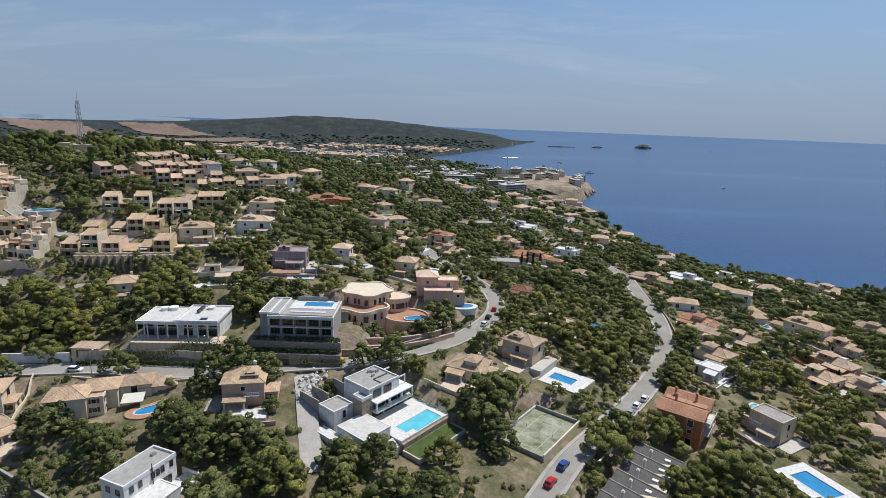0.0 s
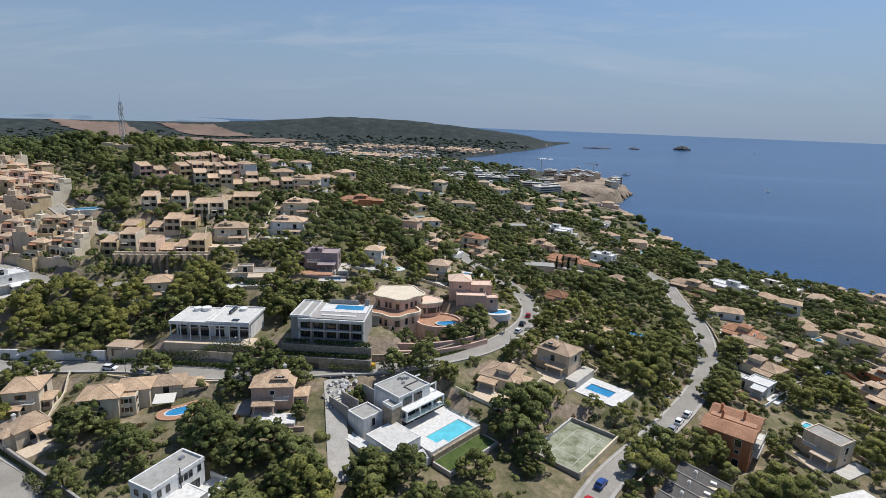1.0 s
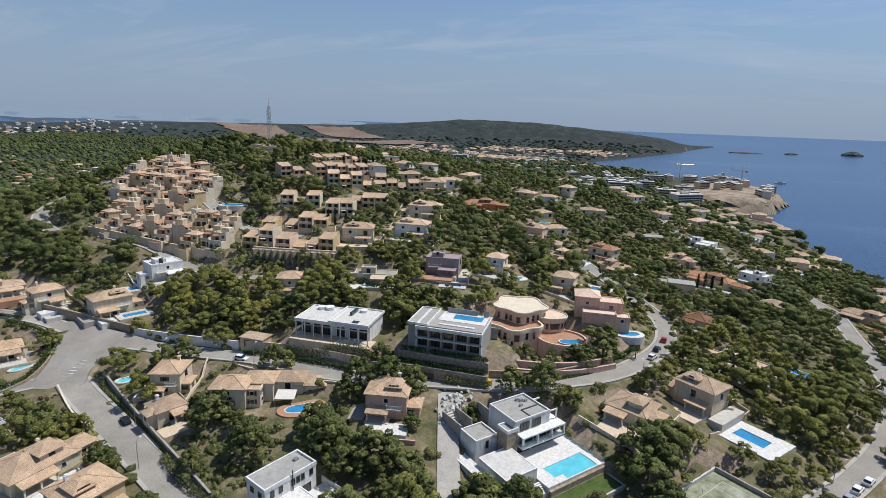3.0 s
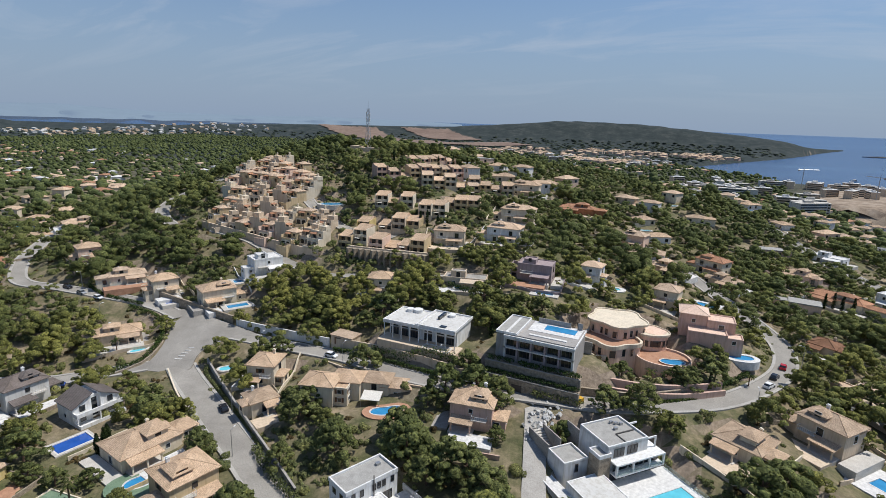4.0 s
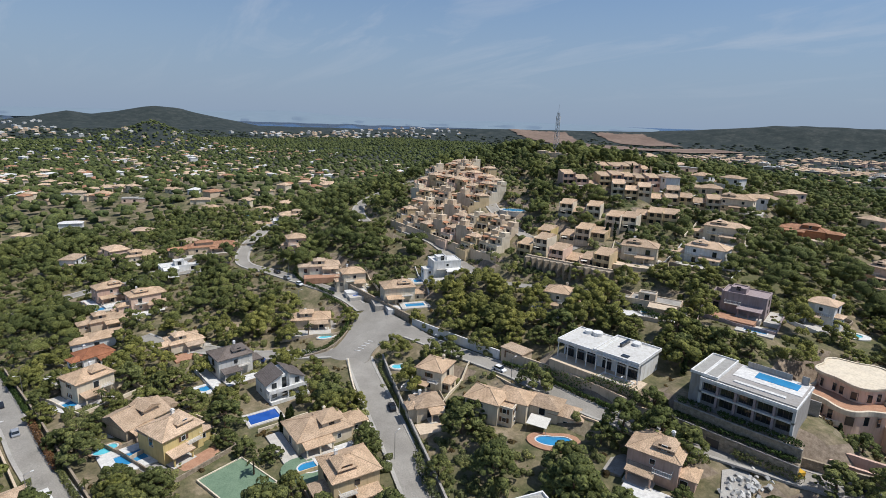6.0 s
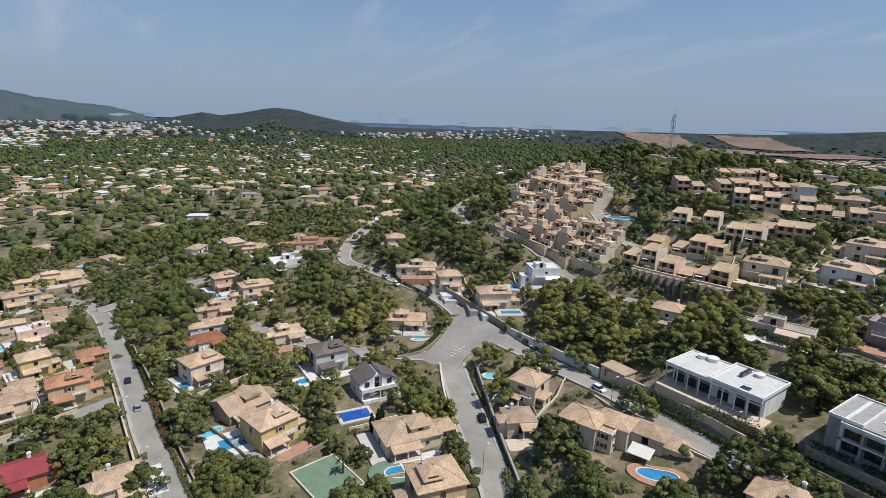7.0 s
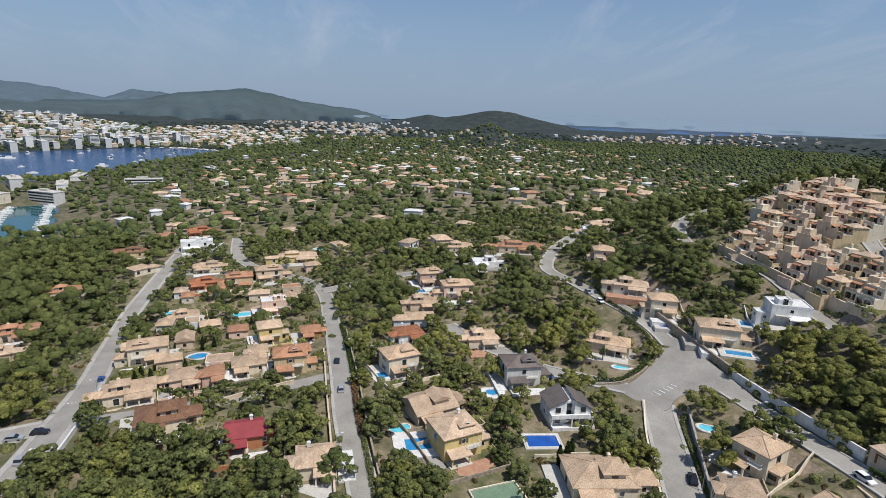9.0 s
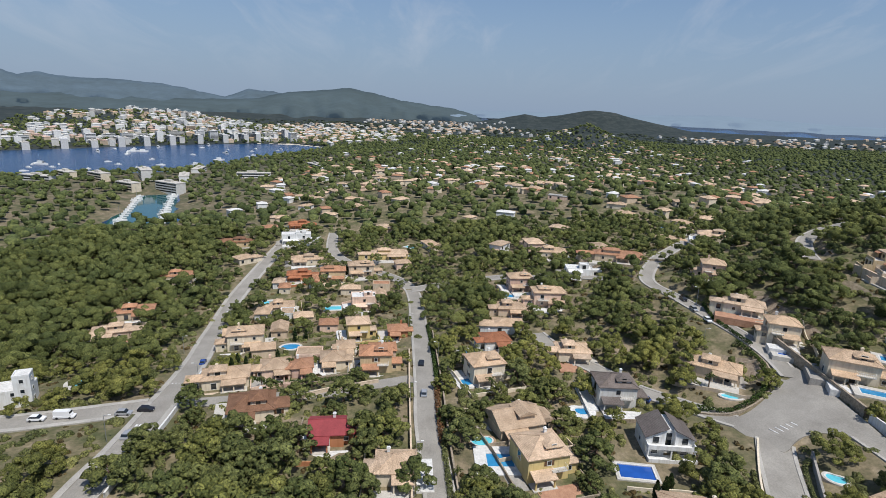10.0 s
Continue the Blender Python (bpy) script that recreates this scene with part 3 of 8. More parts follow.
def balcony(home, bx, by, w, z, wall, deep=1.5):
    b = part("balcony", Shape().box(bx - w / 2, bx + w / 2, by - deep, by, z - 0.2, z), M["paving"], home)
    r = Shape()
    r.box(bx - w / 2, bx + w / 2, by - deep, by - deep + 0.06, z + 0.95, z + 1.02)
    r.box(bx - w / 2, bx - w / 2 + 0.06, by - deep, by, z + 0.95, z + 1.02).box(bx + w / 2 - 0.06, bx + w / 2, by - deep, by, z + 0.95, z + 1.02)
    for i in range(int(w / 0.45) + 1):
        x = bx - w / 2 + 0.03 + i * (w - 0.06) / max(1, int(w / 0.45))
        r.box(x - 0.03, x + 0.03, by - deep, by - deep + 0.06, z, z + 0.95)
    tagged(part("railing", r, M["frame" if wall != "grey" else "metal"], b), kind="stuff")


def villa(x, y, yaw, w, d, storeys=1, roof="hip", wall="cream", tile="tan", label="", lift=0.0, plan=None, seed=None, extras=True):
    """A detached house with a main block, a lower wing and a terrace."""
    rng = random.Random(seed if seed is not None else int(abs(x) * 31 + abs(y) * 17))
    z = ground(x, y) + lift
    home = thing("house", pose(x, y, z, 0, 0, yaw), label or "%s rendered villa with a %s roof" % (wall, "flat" if roof == "flat" else "pantiled"), "house", "villas of the estate")
    PADS.append((x, y, max(w, d) * 0.55 + 1.5, z))
    style = "frame" if rng.random() < 0.6 else "darkframe"
    h = 3.0 * storeys + 0.3
    for b in plan or [(0, 0, w, d, 0, h, roof)]:
        block(home, rng, *b, wall, tile, style)
    if plan is None and extras:
        k = rng.choice((-1, 1))
        ww, dd = w * 0.42, d * 0.5
        block(home, rng, k * (w / 2 + ww / 2 - 1.2), -d * 0.12, ww, dd, 0, 2.9, roof, wall, tile, style, hide=(1, 2) if k < 0 else (2, 3))
        block(home, rng, -k * w * 0.24, d * 0.42, w * 0.46, d * 0.42, 0, h - 0.9 if storeys > 1 else 2.5, roof, wall, tile, style, hide=(0, 2))
        if w * d > 80:
            block(home, rng, k * w * 0.16, -d * 0.1, w * 0.34, d * 0.5, h, 1.5 if storeys > 1 else 2.2, roof, wall, tile, style, hide=(1, 2, 3))
        porch(home, -k * w * 0.18, -d / 2 - 1.35, w * 0.5, 2.7, 2.5, wall, tile if roof != "flat" else wall)
        if storeys > 1:
            balcony(home, k * w * 0.22, -d / 2, w * 0.36, 3.3, wall)
        if roof != "flat":
            chimney(home, k * w * 0.2, d * 0.22, h + 0.2 * min(w, d) * 0.6 + 0.6, "white" if rng.random() < 0.5 else wall)
        yard = rng.choice(("paving", "redpave", "paving", "whitepave", "whitepave", "sand"))
        fx, fy, fw, fd = k * w * 0.1, -d / 2 - 4.6, w * rng.uniform(0.9, 1.25), rng.uniform(4.5, 6.5)
        part("yard", Shape().box(fx - fw / 2, fx + fw / 2, fy - fd / 2, fy + fd / 2, -2.5, 0.08), M[yard], home)
        side = -k * (w / 2 + 2.2)
        part("driveway", Shape().box(side - 2.0, side + 2.0, -d / 2 - 2.0, d / 2 + 1.5, -2.5, 0.05), M[rng.choice(("paving", "whitepave", "concrete"))], home)
        m = pose(x, y, 0, 0, 0, yaw)
        spot = m @ Vector((fx, fy, 0))
        keep_clear(spot.x, spot.y, 3.8), keep_clear(x, y, max(w, d) * 0.5 + 0.4)
        ring = [m @ Vector(q) for q in ((-w * 0.85, -d / 2 - 8, 0), (w * 0.85, -d / 2 - 8, 0), (w * 0.85, d / 2 + 5, 0), (-w * 0.85, d / 2 + 5, 0))]
        for a, b in zip(ring, ring[1:] + ring[:1]):
            mid = [a.lerp(b, t) for t in (0, 0.25, 0.5, 0.75, 1)]
            if rng.random() < 0.75 and all(np.hypot(line[:, 0] - q.x, line[:, 1] - q.y).min() > hw + 0.6 for line, _, hw in ROADS for q in mid):
                GARDEN_WALLS.append(((a.x, a.y), (b.x, b.y), wall if rng.random() < 0.6 else "stone"))
    return home


def ring_of(shape, w, d, n=28):
    if shape == "rect":
        return [(-w / 2, -d / 2), (w / 2, -d / 2), (w / 2, d / 2), (-w / 2, d / 2)]
    out = []
    for i in range(n):
        a = 6.2832 * i / n
        k = 1.0
        if shape == "kidney":
            k = 1 - 0.34 * math.exp(-((a - 1.57) / 0.6) ** 2)
        out.append((w / 2 * k * math.cos(a), d / 2 * k * math.sin(a)))
    return out


def pool(x, y, yaw, w, d, shape="rect", water="pool", deck="paving", rim=2.2, lift=0.25, z=None, label=""):
    z = ground(x, y) + lift if z is None else z
    p = thing("swimming_pool", pose(x, y, z, 0, 0, yaw), label or "blue garden swimming pool in a pale paved deck", "pool", "garden pools")
    inner = ring_of(shape, w, d)
    outer = ring_of(shape, w + 2 * rim, d + 2 * rim)
    coping = ring_of(shape, w + 0.7, d + 0.7)
    part("deck", Shape().band(coping, outer, -2.5, 0), M[deck], p)
    part("coping", Shape().band(inner, coping, -0.5, 0.05), M["whitepave"], p)
    part("water", Shape().prism(ring_of(shape, w + 0.1, d + 0.1), -1.4, -0.18), M[water], p)
    PADS.append((x, y, max(w, d) / 2 + rim, z - 0.2)), keep_clear(x, y, max(w, d) / 2 + rim + 1.2)
    return p


def smooth_line(pts, step=3.0):
    """A line glided through its points, resampled at even steps."""
    p = [pts[0], *pts, pts[-1]]
    out = []
    for i in range(1, len(p) - 2):
        a, b, c, e = (np.array(p[i + k], float) for k in (-1, 0, 1, 2))
        n = max(2, int(np.hypot(*(c - b)[:2]) / step))
        for t in np.arange(n) / n:
            out.append(0.5 * (2 * b + (c - a) * t + (2 * a - 5 * b + 4 * c - e) * t * t + (3 * b - a - 3 * c + e) * t ** 3))
    return np.array(out + [np.array(p[-1], float)])


def profile(line):
    """Heights along a road, smoothed."""
    z = height(line[:, 0], line[:, 1])
    k = min(7, len(z) // 2 * 2 - 1)
    if k >= 3:
        pad = np.concatenate([np.full(k // 2, z[0]), z, np.full(k // 2, z[-1])])
        z = np.convolve(pad, np.ones(k) / k, "valid")
    return z


def ribbon(s, line, z, a, b, lift, thick=0.3):
    """A strip along a line between the offsets a and b to its left."""
    t = np.gradient(line, axis=0)
    t /= np.linalg.norm(t, axis=1)[:, None] + 1e-9
    nrm = np.stack([-t[:, 1], t[:, 0]], 1)
    n = len(line)
    v = []
    for off, low in ((a, 0), (b, 0), (b, 1), (a, 1)):
        q = line + nrm * off
        v += [(q[i, 0], q[i, 1], z[i] + lift - low * thick) for i in range(n)]
    f = []
    for i in range(n - 1):
        f += [(i, i + 1, n + i + 1, n + i), (n + i, n + i + 1, 2 * n + i + 1, 2 * n + i), (3 * n + i, 3 * n + i + 1, i + 1, i)]
    f = [q if b < a else q[::-1] for q in f]
    return s.add(v, f)


def road(pts, width=7.0, walk_left=1.6, walk_right=1.6, lines=False, lift=0.06):
    """An asphalt carriageway with kerbed pavements."""
    line = smooth_line(pts)
    z = profile(line)
    ROADS.append((line, z, width / 2 + max(walk_left, walk_right)))
    h = width / 2
    ob = single("road", ribbon(Shape(), line, z, h, -h, lift), M["asphalt"], "sun-bleached grey asphalt road between the gardens", "road", kind="structure")
    if walk_left:
        single("pavement", ribbon(Shape(), line, z, h + walk_left, h, lift + 0.14, 0.5), M["pavement"], "pale concrete pavement with a kerb beside the road", "pavement", kind="structure")
    if walk_right:
        single("pavement", ribbon(Shape(), line, z, -h, -h - walk_right, lift + 0.14, 0.5), M["pavement"], "pale concrete pavement with a kerb beside the road", "pavement", kind="structure")
    return line, z


def wall_along(pts, h, mat, label, thick=0.35, lift=0.0, cap=True, name="garden_wall"):
    line = smooth_line(pts, 4.0)
    z = height(line[:, 0], line[:, 1])
    ob = thing(name, pose(0, 0, 0), label, "wall")
    part("wall", ribbon(Shape(), line, z, thick / 2, -thick / 2, h + lift, h + 2.5), M[mat], ob)
    if cap:
        part("coping", ribbon(Shape(), line, z, thick / 2 + 0.06, -thick / 2 - 0.06, h + lift + 0.08, 0.1), M[mat], ob)
    return ob


WOODS = [  # x, y, half-widths, how dense
    (-112, 176, 46, 17, 1.0), (-225, 168, 30, 24, 0.9), (-262, 170, 30, 26, 0.8), (-52, 108, 20, 14, 0.9), (-30, 105, 16, 16, 0.75), (10, 142, 16, 12, 0.95), (48, 176, 26, 20, 0.8),
    (12, 118, 9, 9, 0.5), (62, 196, 22, 24, 0.8), (-28, 240, 30, 20, 0.8), (-330, -150, 190, 62, 1.0), (-215, -120, 60, 34, 0.85), (-132, 4, 20, 22, 0.9), (-140, 22, 12, 9, 0.9),
    (-205, 322, 46, 26, 0.85), (-160, 232, 12, 14, 0.9), (-60, 178, 34, 10, 0.7), (-310, 230, 60, 50, 0.75), (-300, 330, 90, 60, 0.7), (-128, 104, 12, 8, 0.8), (-75, 60, 40, 25, 0.6),
    (-520, 60, 160, 60, 0.9), (-700, 300, 260, 120, 0.85), (-120, -75, 30, 30, 0.8), (60, 260, 40, 30, 0.6), (-900, 80, 300, 100, 0.95), (-560, -300, 60, 50, 0.9), (130, 110, 50, 40, 0.25),
    (-238, 112, 40, 22, 0.7), (-262, 60, 30, 30, 0.75), (-205, 118, 22, 12, 0.8), (-300, 95, 40, 40, 0.7),
]
BARE = [(-205, 300, 22, 14), (96, 126, 16, 14), (20, 104, 12, 10), (-148, -62, 14, 16), (-230, 206, 10, 6)]


# ---- roads ----
MAIN, MAIN_Z = road([(-146, 146.8), (-137, 147), (-126, 146.5), (-98, 145.5), (-74, 142), (-55, 143), (-36, 147), (-20, 151.5), (-3, 162), (8, 172), (18, 188), (25, 206), (26, 226), (20, 243), (8, 262), (-6, 284), (-14, 300)], 5.6, 0.9, 0.9)
road([(-149, 126.5), (-143, 123.2), (-134, 119), (-110, 108), (-88, 98), (-74, 91), (-50, 80), (-30, 66)], 7.2, 0.9, 0.9)
road([(-159.5, 122.5), (-165, 116), (-172, 109), (-180, 101), (-194, 93), (-206, 85), (-224, 80)], 5.4, 1.0, 1.0)
road([(-176, 148.6), (-188, 150), (-202, 149), (-218, 145.5), (-239, 141.5), (-262, 138), (-287, 152), (-305, 169), (-326, 189), (-345, 205)], 5.0, 1.0, 1.0)
road([(-240, 196), (-252, 201), (-262, 208), (-268, 220), (-266, 232), (-258, 246), (-246, 262)], 5.0, 0.9, 0.9)
road([(-95, 43), (-130, 40), (-160, 37.5), (-181, 37), (-210, 36), (-253, 34), (-299, 30), (-325, 17), (-350, -8), (-378, -24), (-420, -30)], 5.6, 0.9, 0.9)
road([(-172, -36), (-176, -9), (-178, 4), (-183, 17), (-189, 33)], 5.0, 0, 0)
road([(-95, -34), (-129, -36), (-150, -36.5), (-184, -41), (-215, -47), (-246, -54), (-292, -61), (-323, -62), (-366, -61), (-426, -60), (-460, -64)], 6.0, 1.6, 1.6)
road([(-160, -95), (-163, -75), (-166, -61), (-171, -43)], 6.0, 1.5, 1.5)
road([(16, 90), (27, 107), (36, 120), (49, 135), (66, 155), (81, 177), (94, 204), (103, 236), (106, 265), (112, 300)], 5.6, 0.9, 0.9)
drive = smooth_line([(-38, 147), (-35, 138), (-32, 128), (-29, 118), (-26, 108)])
drive_z = profile(drive)
ROADS.append((drive, drive_z, 2.6))
single("driveway", ribbon(Shape(), drive, drive_z, 2.6, -2.6, 0.1), M["pavement"], "pale dusty concrete drive beside the white villa", "driveway", kind="structure")
road([(112, 300), (100, 340), (70, 380), (40, 430), (20, 480)], 6.0, 1, 1)
road([(-299, 30), (-302, 60), (-295, 95), (-270, 128)], 6.0, 1, 1)
road([(-208, 255), (-190, 238), (-170, 228), (-150, 222), (-128, 224)], 5.0, 0.8, 0.8)
road([(-118, 196), (-140, 190), (-165, 194), (-190, 200), (-215, 200)], 5.0, 0.8, 0)
# junction apron where the three roads meet: a tilted sheet
ENDS = ((-149, 126.5), (-159.5, 122.5), (-176, 148.6), (-146, 146.8))
TILT = np.linalg.lstsq(np.array([(ex + 157, ey - 137, 1.0) for ex, ey in ENDS]), np.array([ground(ex, ey) for ex, ey in ENDS]), rcond=None)[0]


def apron_level(x, y):
    """A plane laid through the four road ends."""
    return TILT[0] * (x + 157) + TILT[1] * (y - 137) + TILT[2]


ring = [tuple(p) for p in smooth_line([(-161.5, 119), (-161, 124), (-164.5, 131), (-172.5, 141), (-182, 146.5), (-181, 153), (-166, 153), (-150, 151.5), (-139, 149.8), (-145.5, 145), (-149.5, 139), (-148.5, 132), (-144.5, 126), (-149, 122.5), (-155, 120.5), (-161.5, 119)], 2.0)[:-1]]
count = len(ring)
sheet = Shape().add([(-157, 137, apron_level(-157, 137) + 0.16)] + [(x, y, apron_level(x, y) + 0.16) for x, y in ring] + [(x, y, apron_level(x, y) - 0.5) for x, y in ring],
                    [(0, 1 + i, 1 + (i + 1) % count) for i in range(count)] + [(1 + i, 1 + count + i, 1 + count + (i + 1) % count, 1 + (i + 1) % count) for i in range(count)])
single("road", sheet, M["asphalt"], "wide asphalt apron of a road junction", "road", kind="structure")
for ay in np.arange(114, 153, 3.0):
    ax = np.arange(-183, -136, 1.5)
    within = ax[edge_distance(ax, np.full(ax.shape, ay), ring) < -1.5]
    if len(within) > 1:
        line = np.stack([within, np.full(within.shape, ay)], 1)
        ROADS.append((line, apron_level(line[:, 0], line[:, 1]), 1.6))


def marking(cx, cy, yaw, w, d, z=None):
    z = ground(cx, cy) + 0.16 if z is None else z
    return single("road_marking", Shape().box(-w / 2, w / 2, -d / 2, d / 2, -0.1, 0.012), M["paint"], "worn white painted line on the asphalt", "road marking",
                  pose(cx, cy, z, 0, 0, yaw), group="road markings", kind="structure")


# ---- landmark houses ----
def glazing(home, at, w, h, panels, style="darkframe"):
    """A band of tall panes in one frame."""
    s = Shape().band([(-w / 2 + 0.08, 0.08), (w / 2 - 0.08, 0.08), (w / 2 - 0.08, h - 0.08), (-w / 2 + 0.08, h - 0.08)], [(-w / 2, 0), (w / 2, 0), (w / 2, h), (-w / 2, h)], -0.03, 0.08)
    s.v = [(x, -z, y) for x, y, z in s.v]
    f = part("window", s, M[style], home, "", at)
    for i in range(1, panels):
        x = -w / 2 + i * w / panels
        part("mullion", Shape().box(x - 0.05, x + 0.05, -0.09, 0.03, 0.08, h - 0.08), M[style], f)
    for i in range(panels):
        x = -w / 2 + i * w / panels
        part("pane", Shape().box(x + 0.06, x + w / panels - 0.06, -0.04, 0.02, 0.08, h - 0.08), M["glass"], f)
    return f


def slab_roof(home, x0, x1, y0, y1, z, mat="gravel", rim="white", up=0.5):
    part("roof", Shape().box(x0 + 0.3, x1 - 0.3, y0 + 0.3, y1 - 0.3, z - 0.3, z + 0.06), M[mat], home)
    part("parapet", Shape().band([(x0 + 0.3, y0 + 0.3), (x1 - 0.3, y0 + 0.3), (x1 - 0.3, y1 - 0.3), (x0 + 0.3, y1 - 0.3)], [(x0, y0), (x1, y0), (x1, y1), (x0, y1)], z - 0.35, z + up), M[rim], home)


def glass_rail(home, x0, x1, y0, y1, z, h=0.95):
    part("glass_rail", Shape().box(x0, x1, y0, y1, z, z + h), M["glass_clear"], home)


g_clear = shader("clear_glass", (0.75, 0.86, 0.86), 0.03)
g_clear[3].inputs["Transmission Weight"].default_value = 0.9
g_clear[3].inputs["IOR"].default_value = 1.1
M["glass_clear"] = g_clear[0]


def white_pool_villa():
    """The three-level white cubic villa with the long pool."""
    h = thing("house", pose(-15, 130, 38.5, 0, 0, 50), "new white three-level cubic villa with a long turquoise pool", "house")
    PADS.append((-15, 128, 17, 35.9)), PADS.append((2, 120, 10, 35.4)), keep_clear(-9, 126, 16), keep_clear(-1, 118, 11)
    w = M["white"]
    part("wall", Shape().box(-2, 9.2, -0.5, 9.3, -5, 8.4), w, h, "upper storeys in smooth white render")
    slab_roof(h, -2, 9.2, -0.5, 9.3, 8.4)
    part("roof_hatch", Shape().box(3.2, 8.4, 3.2, 3.4, 8.4, 8.8).box(3.2, 3.4, 0.2, 3.2, 8.4, 8.7), M["darkroof"], h)
    for x, y in ((6.2, 6.8), (7.2, 6.2), (4.6, 5.0), (5.5, 7.6)):
        part("air_unit", Shape().box(x - 0.4, x + 0.4, y - 0.3, y + 0.3, 8.46, 9.1), M["metal"], h)
    part("tower", Shape().box(-4.6, -1.4, -0.9, 2.6, -5, 7.0), M["stone"], h, "stair tower clad in grey rubble stone")
    slab_roof(h, -4.7, -1.3, -1.0, 2.7, 7.0)
    # first-floor terrace block over the recessed living level
    part("balcony", Shape().box(-1.4, 12.4, -3.0, -0.5, 2.6, 2.95), w, h)
    part("balcony", Shape().box(-1.4, 12.4, -3.0, 9.0, 5.3, 5.62), w, h)
    part("wall", Shape().box(9.2, 12.2, 0.3, 8.6, -5, 5.3), w, h)
    for x in (-1.2, 3.4, 8.0, 12.2):
        part("pillar", Shape().box(x - 0.2, x + 0.2, -2.95, -2.5, 2.95, 5.3), w, h)
    for x, n in ((1.1, 3), (5.7, 3), (10.1, 3)):
        glazing(h, pose(x, -1.2, 3.0), 3.9, 2.3, n)
        glazing(h, pose(x, -0.55, 0.1), 4.1, 2.4, n)
    for x in (1.0, 4.8):
        glazing(h, pose(x, -0.55, 5.9), 2.9, 2.1, 3)
    part("loggia", Shape().box(9.2, 12.0, -0.3, 0.0, 8.05, 8.4).box(11.7, 12.0, -0.3, 0, 5.62, 8.05), w, h)
    part("roof_beam", Shape().box(9.2, 12.0, 6.0, 6.3, 8.05, 8.4), w, h)
    glass_rail(h, -1.3, 12.3, -2.98, -2.93, 2.95)
    # low guest wing with its terrace roof
    part("wall", Shape().box(-12, -3.0, -9.6, 0.2, -6, 2.5), w, h)
    slab_roof(h, -12, -3.0, -9.6, 0.2, 2.5, "palegrey", up=0.15)
    for i, x in enumerate((-10.5, -8.2)):
        window(h, pose(-12, -3.5 - 3 * i, -3.2, 0, 0, 270), 1.0, 2.1, "darkframe")
    glazing(h, pose(-7.5, -9.6, -2.6), 3.6, 2.4, 3)
    part("wall", Shape().box(-10.8, -4.4, 2.8, 9.0, -5, 4.4), w, h)
    slab_roof(h, -10.8, -4.4, 2.8, 9.0, 4.4)
    window(h, pose(-7.5, 2.8, 2.0), 0.9, 2.0, "darkframe")
    part("wall", Shape().box(-15.0, -12.0, -6.5, 7.0, -6, 0.6), w, h)
    slab_roof(h, -15.0, -12.0, -6.5, 7.0, 0.6, "whitepave", up=0.1)
    window(h, pose(-13.6, -6.5, -3.0), 1.2, 2.2, "darkframe")
    # deck, steps, planted bank
    part("deck", Shape().box(-3.0, 15.0, -7.6, -0.5, -5, 0.0).box(-3.0, 0.4, -13.4, -7.6, -5, 0).box(13.2, 15.0, -13.6, -7.6, -5, 0), M["whitepave"], h)
    part("plinth", Shape().box(-3.0, 15.0, -14.2, -13.5, -5, -0.6), M["stone"], h)
    for i in range(6):
        part("step", Shape().box(-5.6 + 0.0, -3.2, -13.2 + i * 0.45, -12.75 + i * 0.45, -5, -1.2 + i * 0.2), M["whitepave"], h)
    part("lawn", Shape().box(-3.0, 14.5, -19.6, -14.2, -5, -2.1), M["grass"], h, "small green lawn below the pool")
    part("border", Shape().band([(-3.0, -19.6), (14.5, -19.6), (14.5, -14.3), (-3.0, -14.3)], [(-3.4, -20.0), (14.9, -20.0), (14.9, -14.25), (-3.4, -14.25)], -5, -1.95), M["paving"], h)
    glass_rail(h, 14.9, 14.95, -13.4, -1, 0.0)
    # ramp and entrance court behind
    part("ramp_wall", Shape().box(-10.8, -10.5, 9.0, 17, -5, 5.6).box(-7.6, -7.3, 9.0, 16, -5, 6.4).box(-2.0, -1.7, 9.3, 14, -5, 7.2), M["concrete"], h)
    for i in range(12):
        part("step", Shape().box(-10.5, -7.6, 9.0 + i * 0.6, 9.6 + i * 0.6, -5, 1.0 + i * 0.38), M["paving"], h)
    p = thing("swimming_pool", pose(-15, 130, 38.5, 0, 0, 50) @ pose(6.8, -10.5, 0), "long turquoise pool with a glass front edge in a white deck", "pool", "garden pools")
    part("coping", Shape().band([(-6.1, -2.7), (6.1, -2.7), (6.1, 2.7), (-6.1, 2.7)], [(-6.4, -3.0), (6.4, -3.0), (6.4, 2.95), (-6.4, 2.95)], -4.5, 0.04), M["whitepave"], p)
    part("water", Shape().box(-6.15, 6.15, -2.75, 2.75, -2.0, -0.12), M["turquoise"], p)
    part("step", Shape().box(-6.1, -3.6, -2.7, -1.0, -0.4, -0.05), M["whitepave"], p)


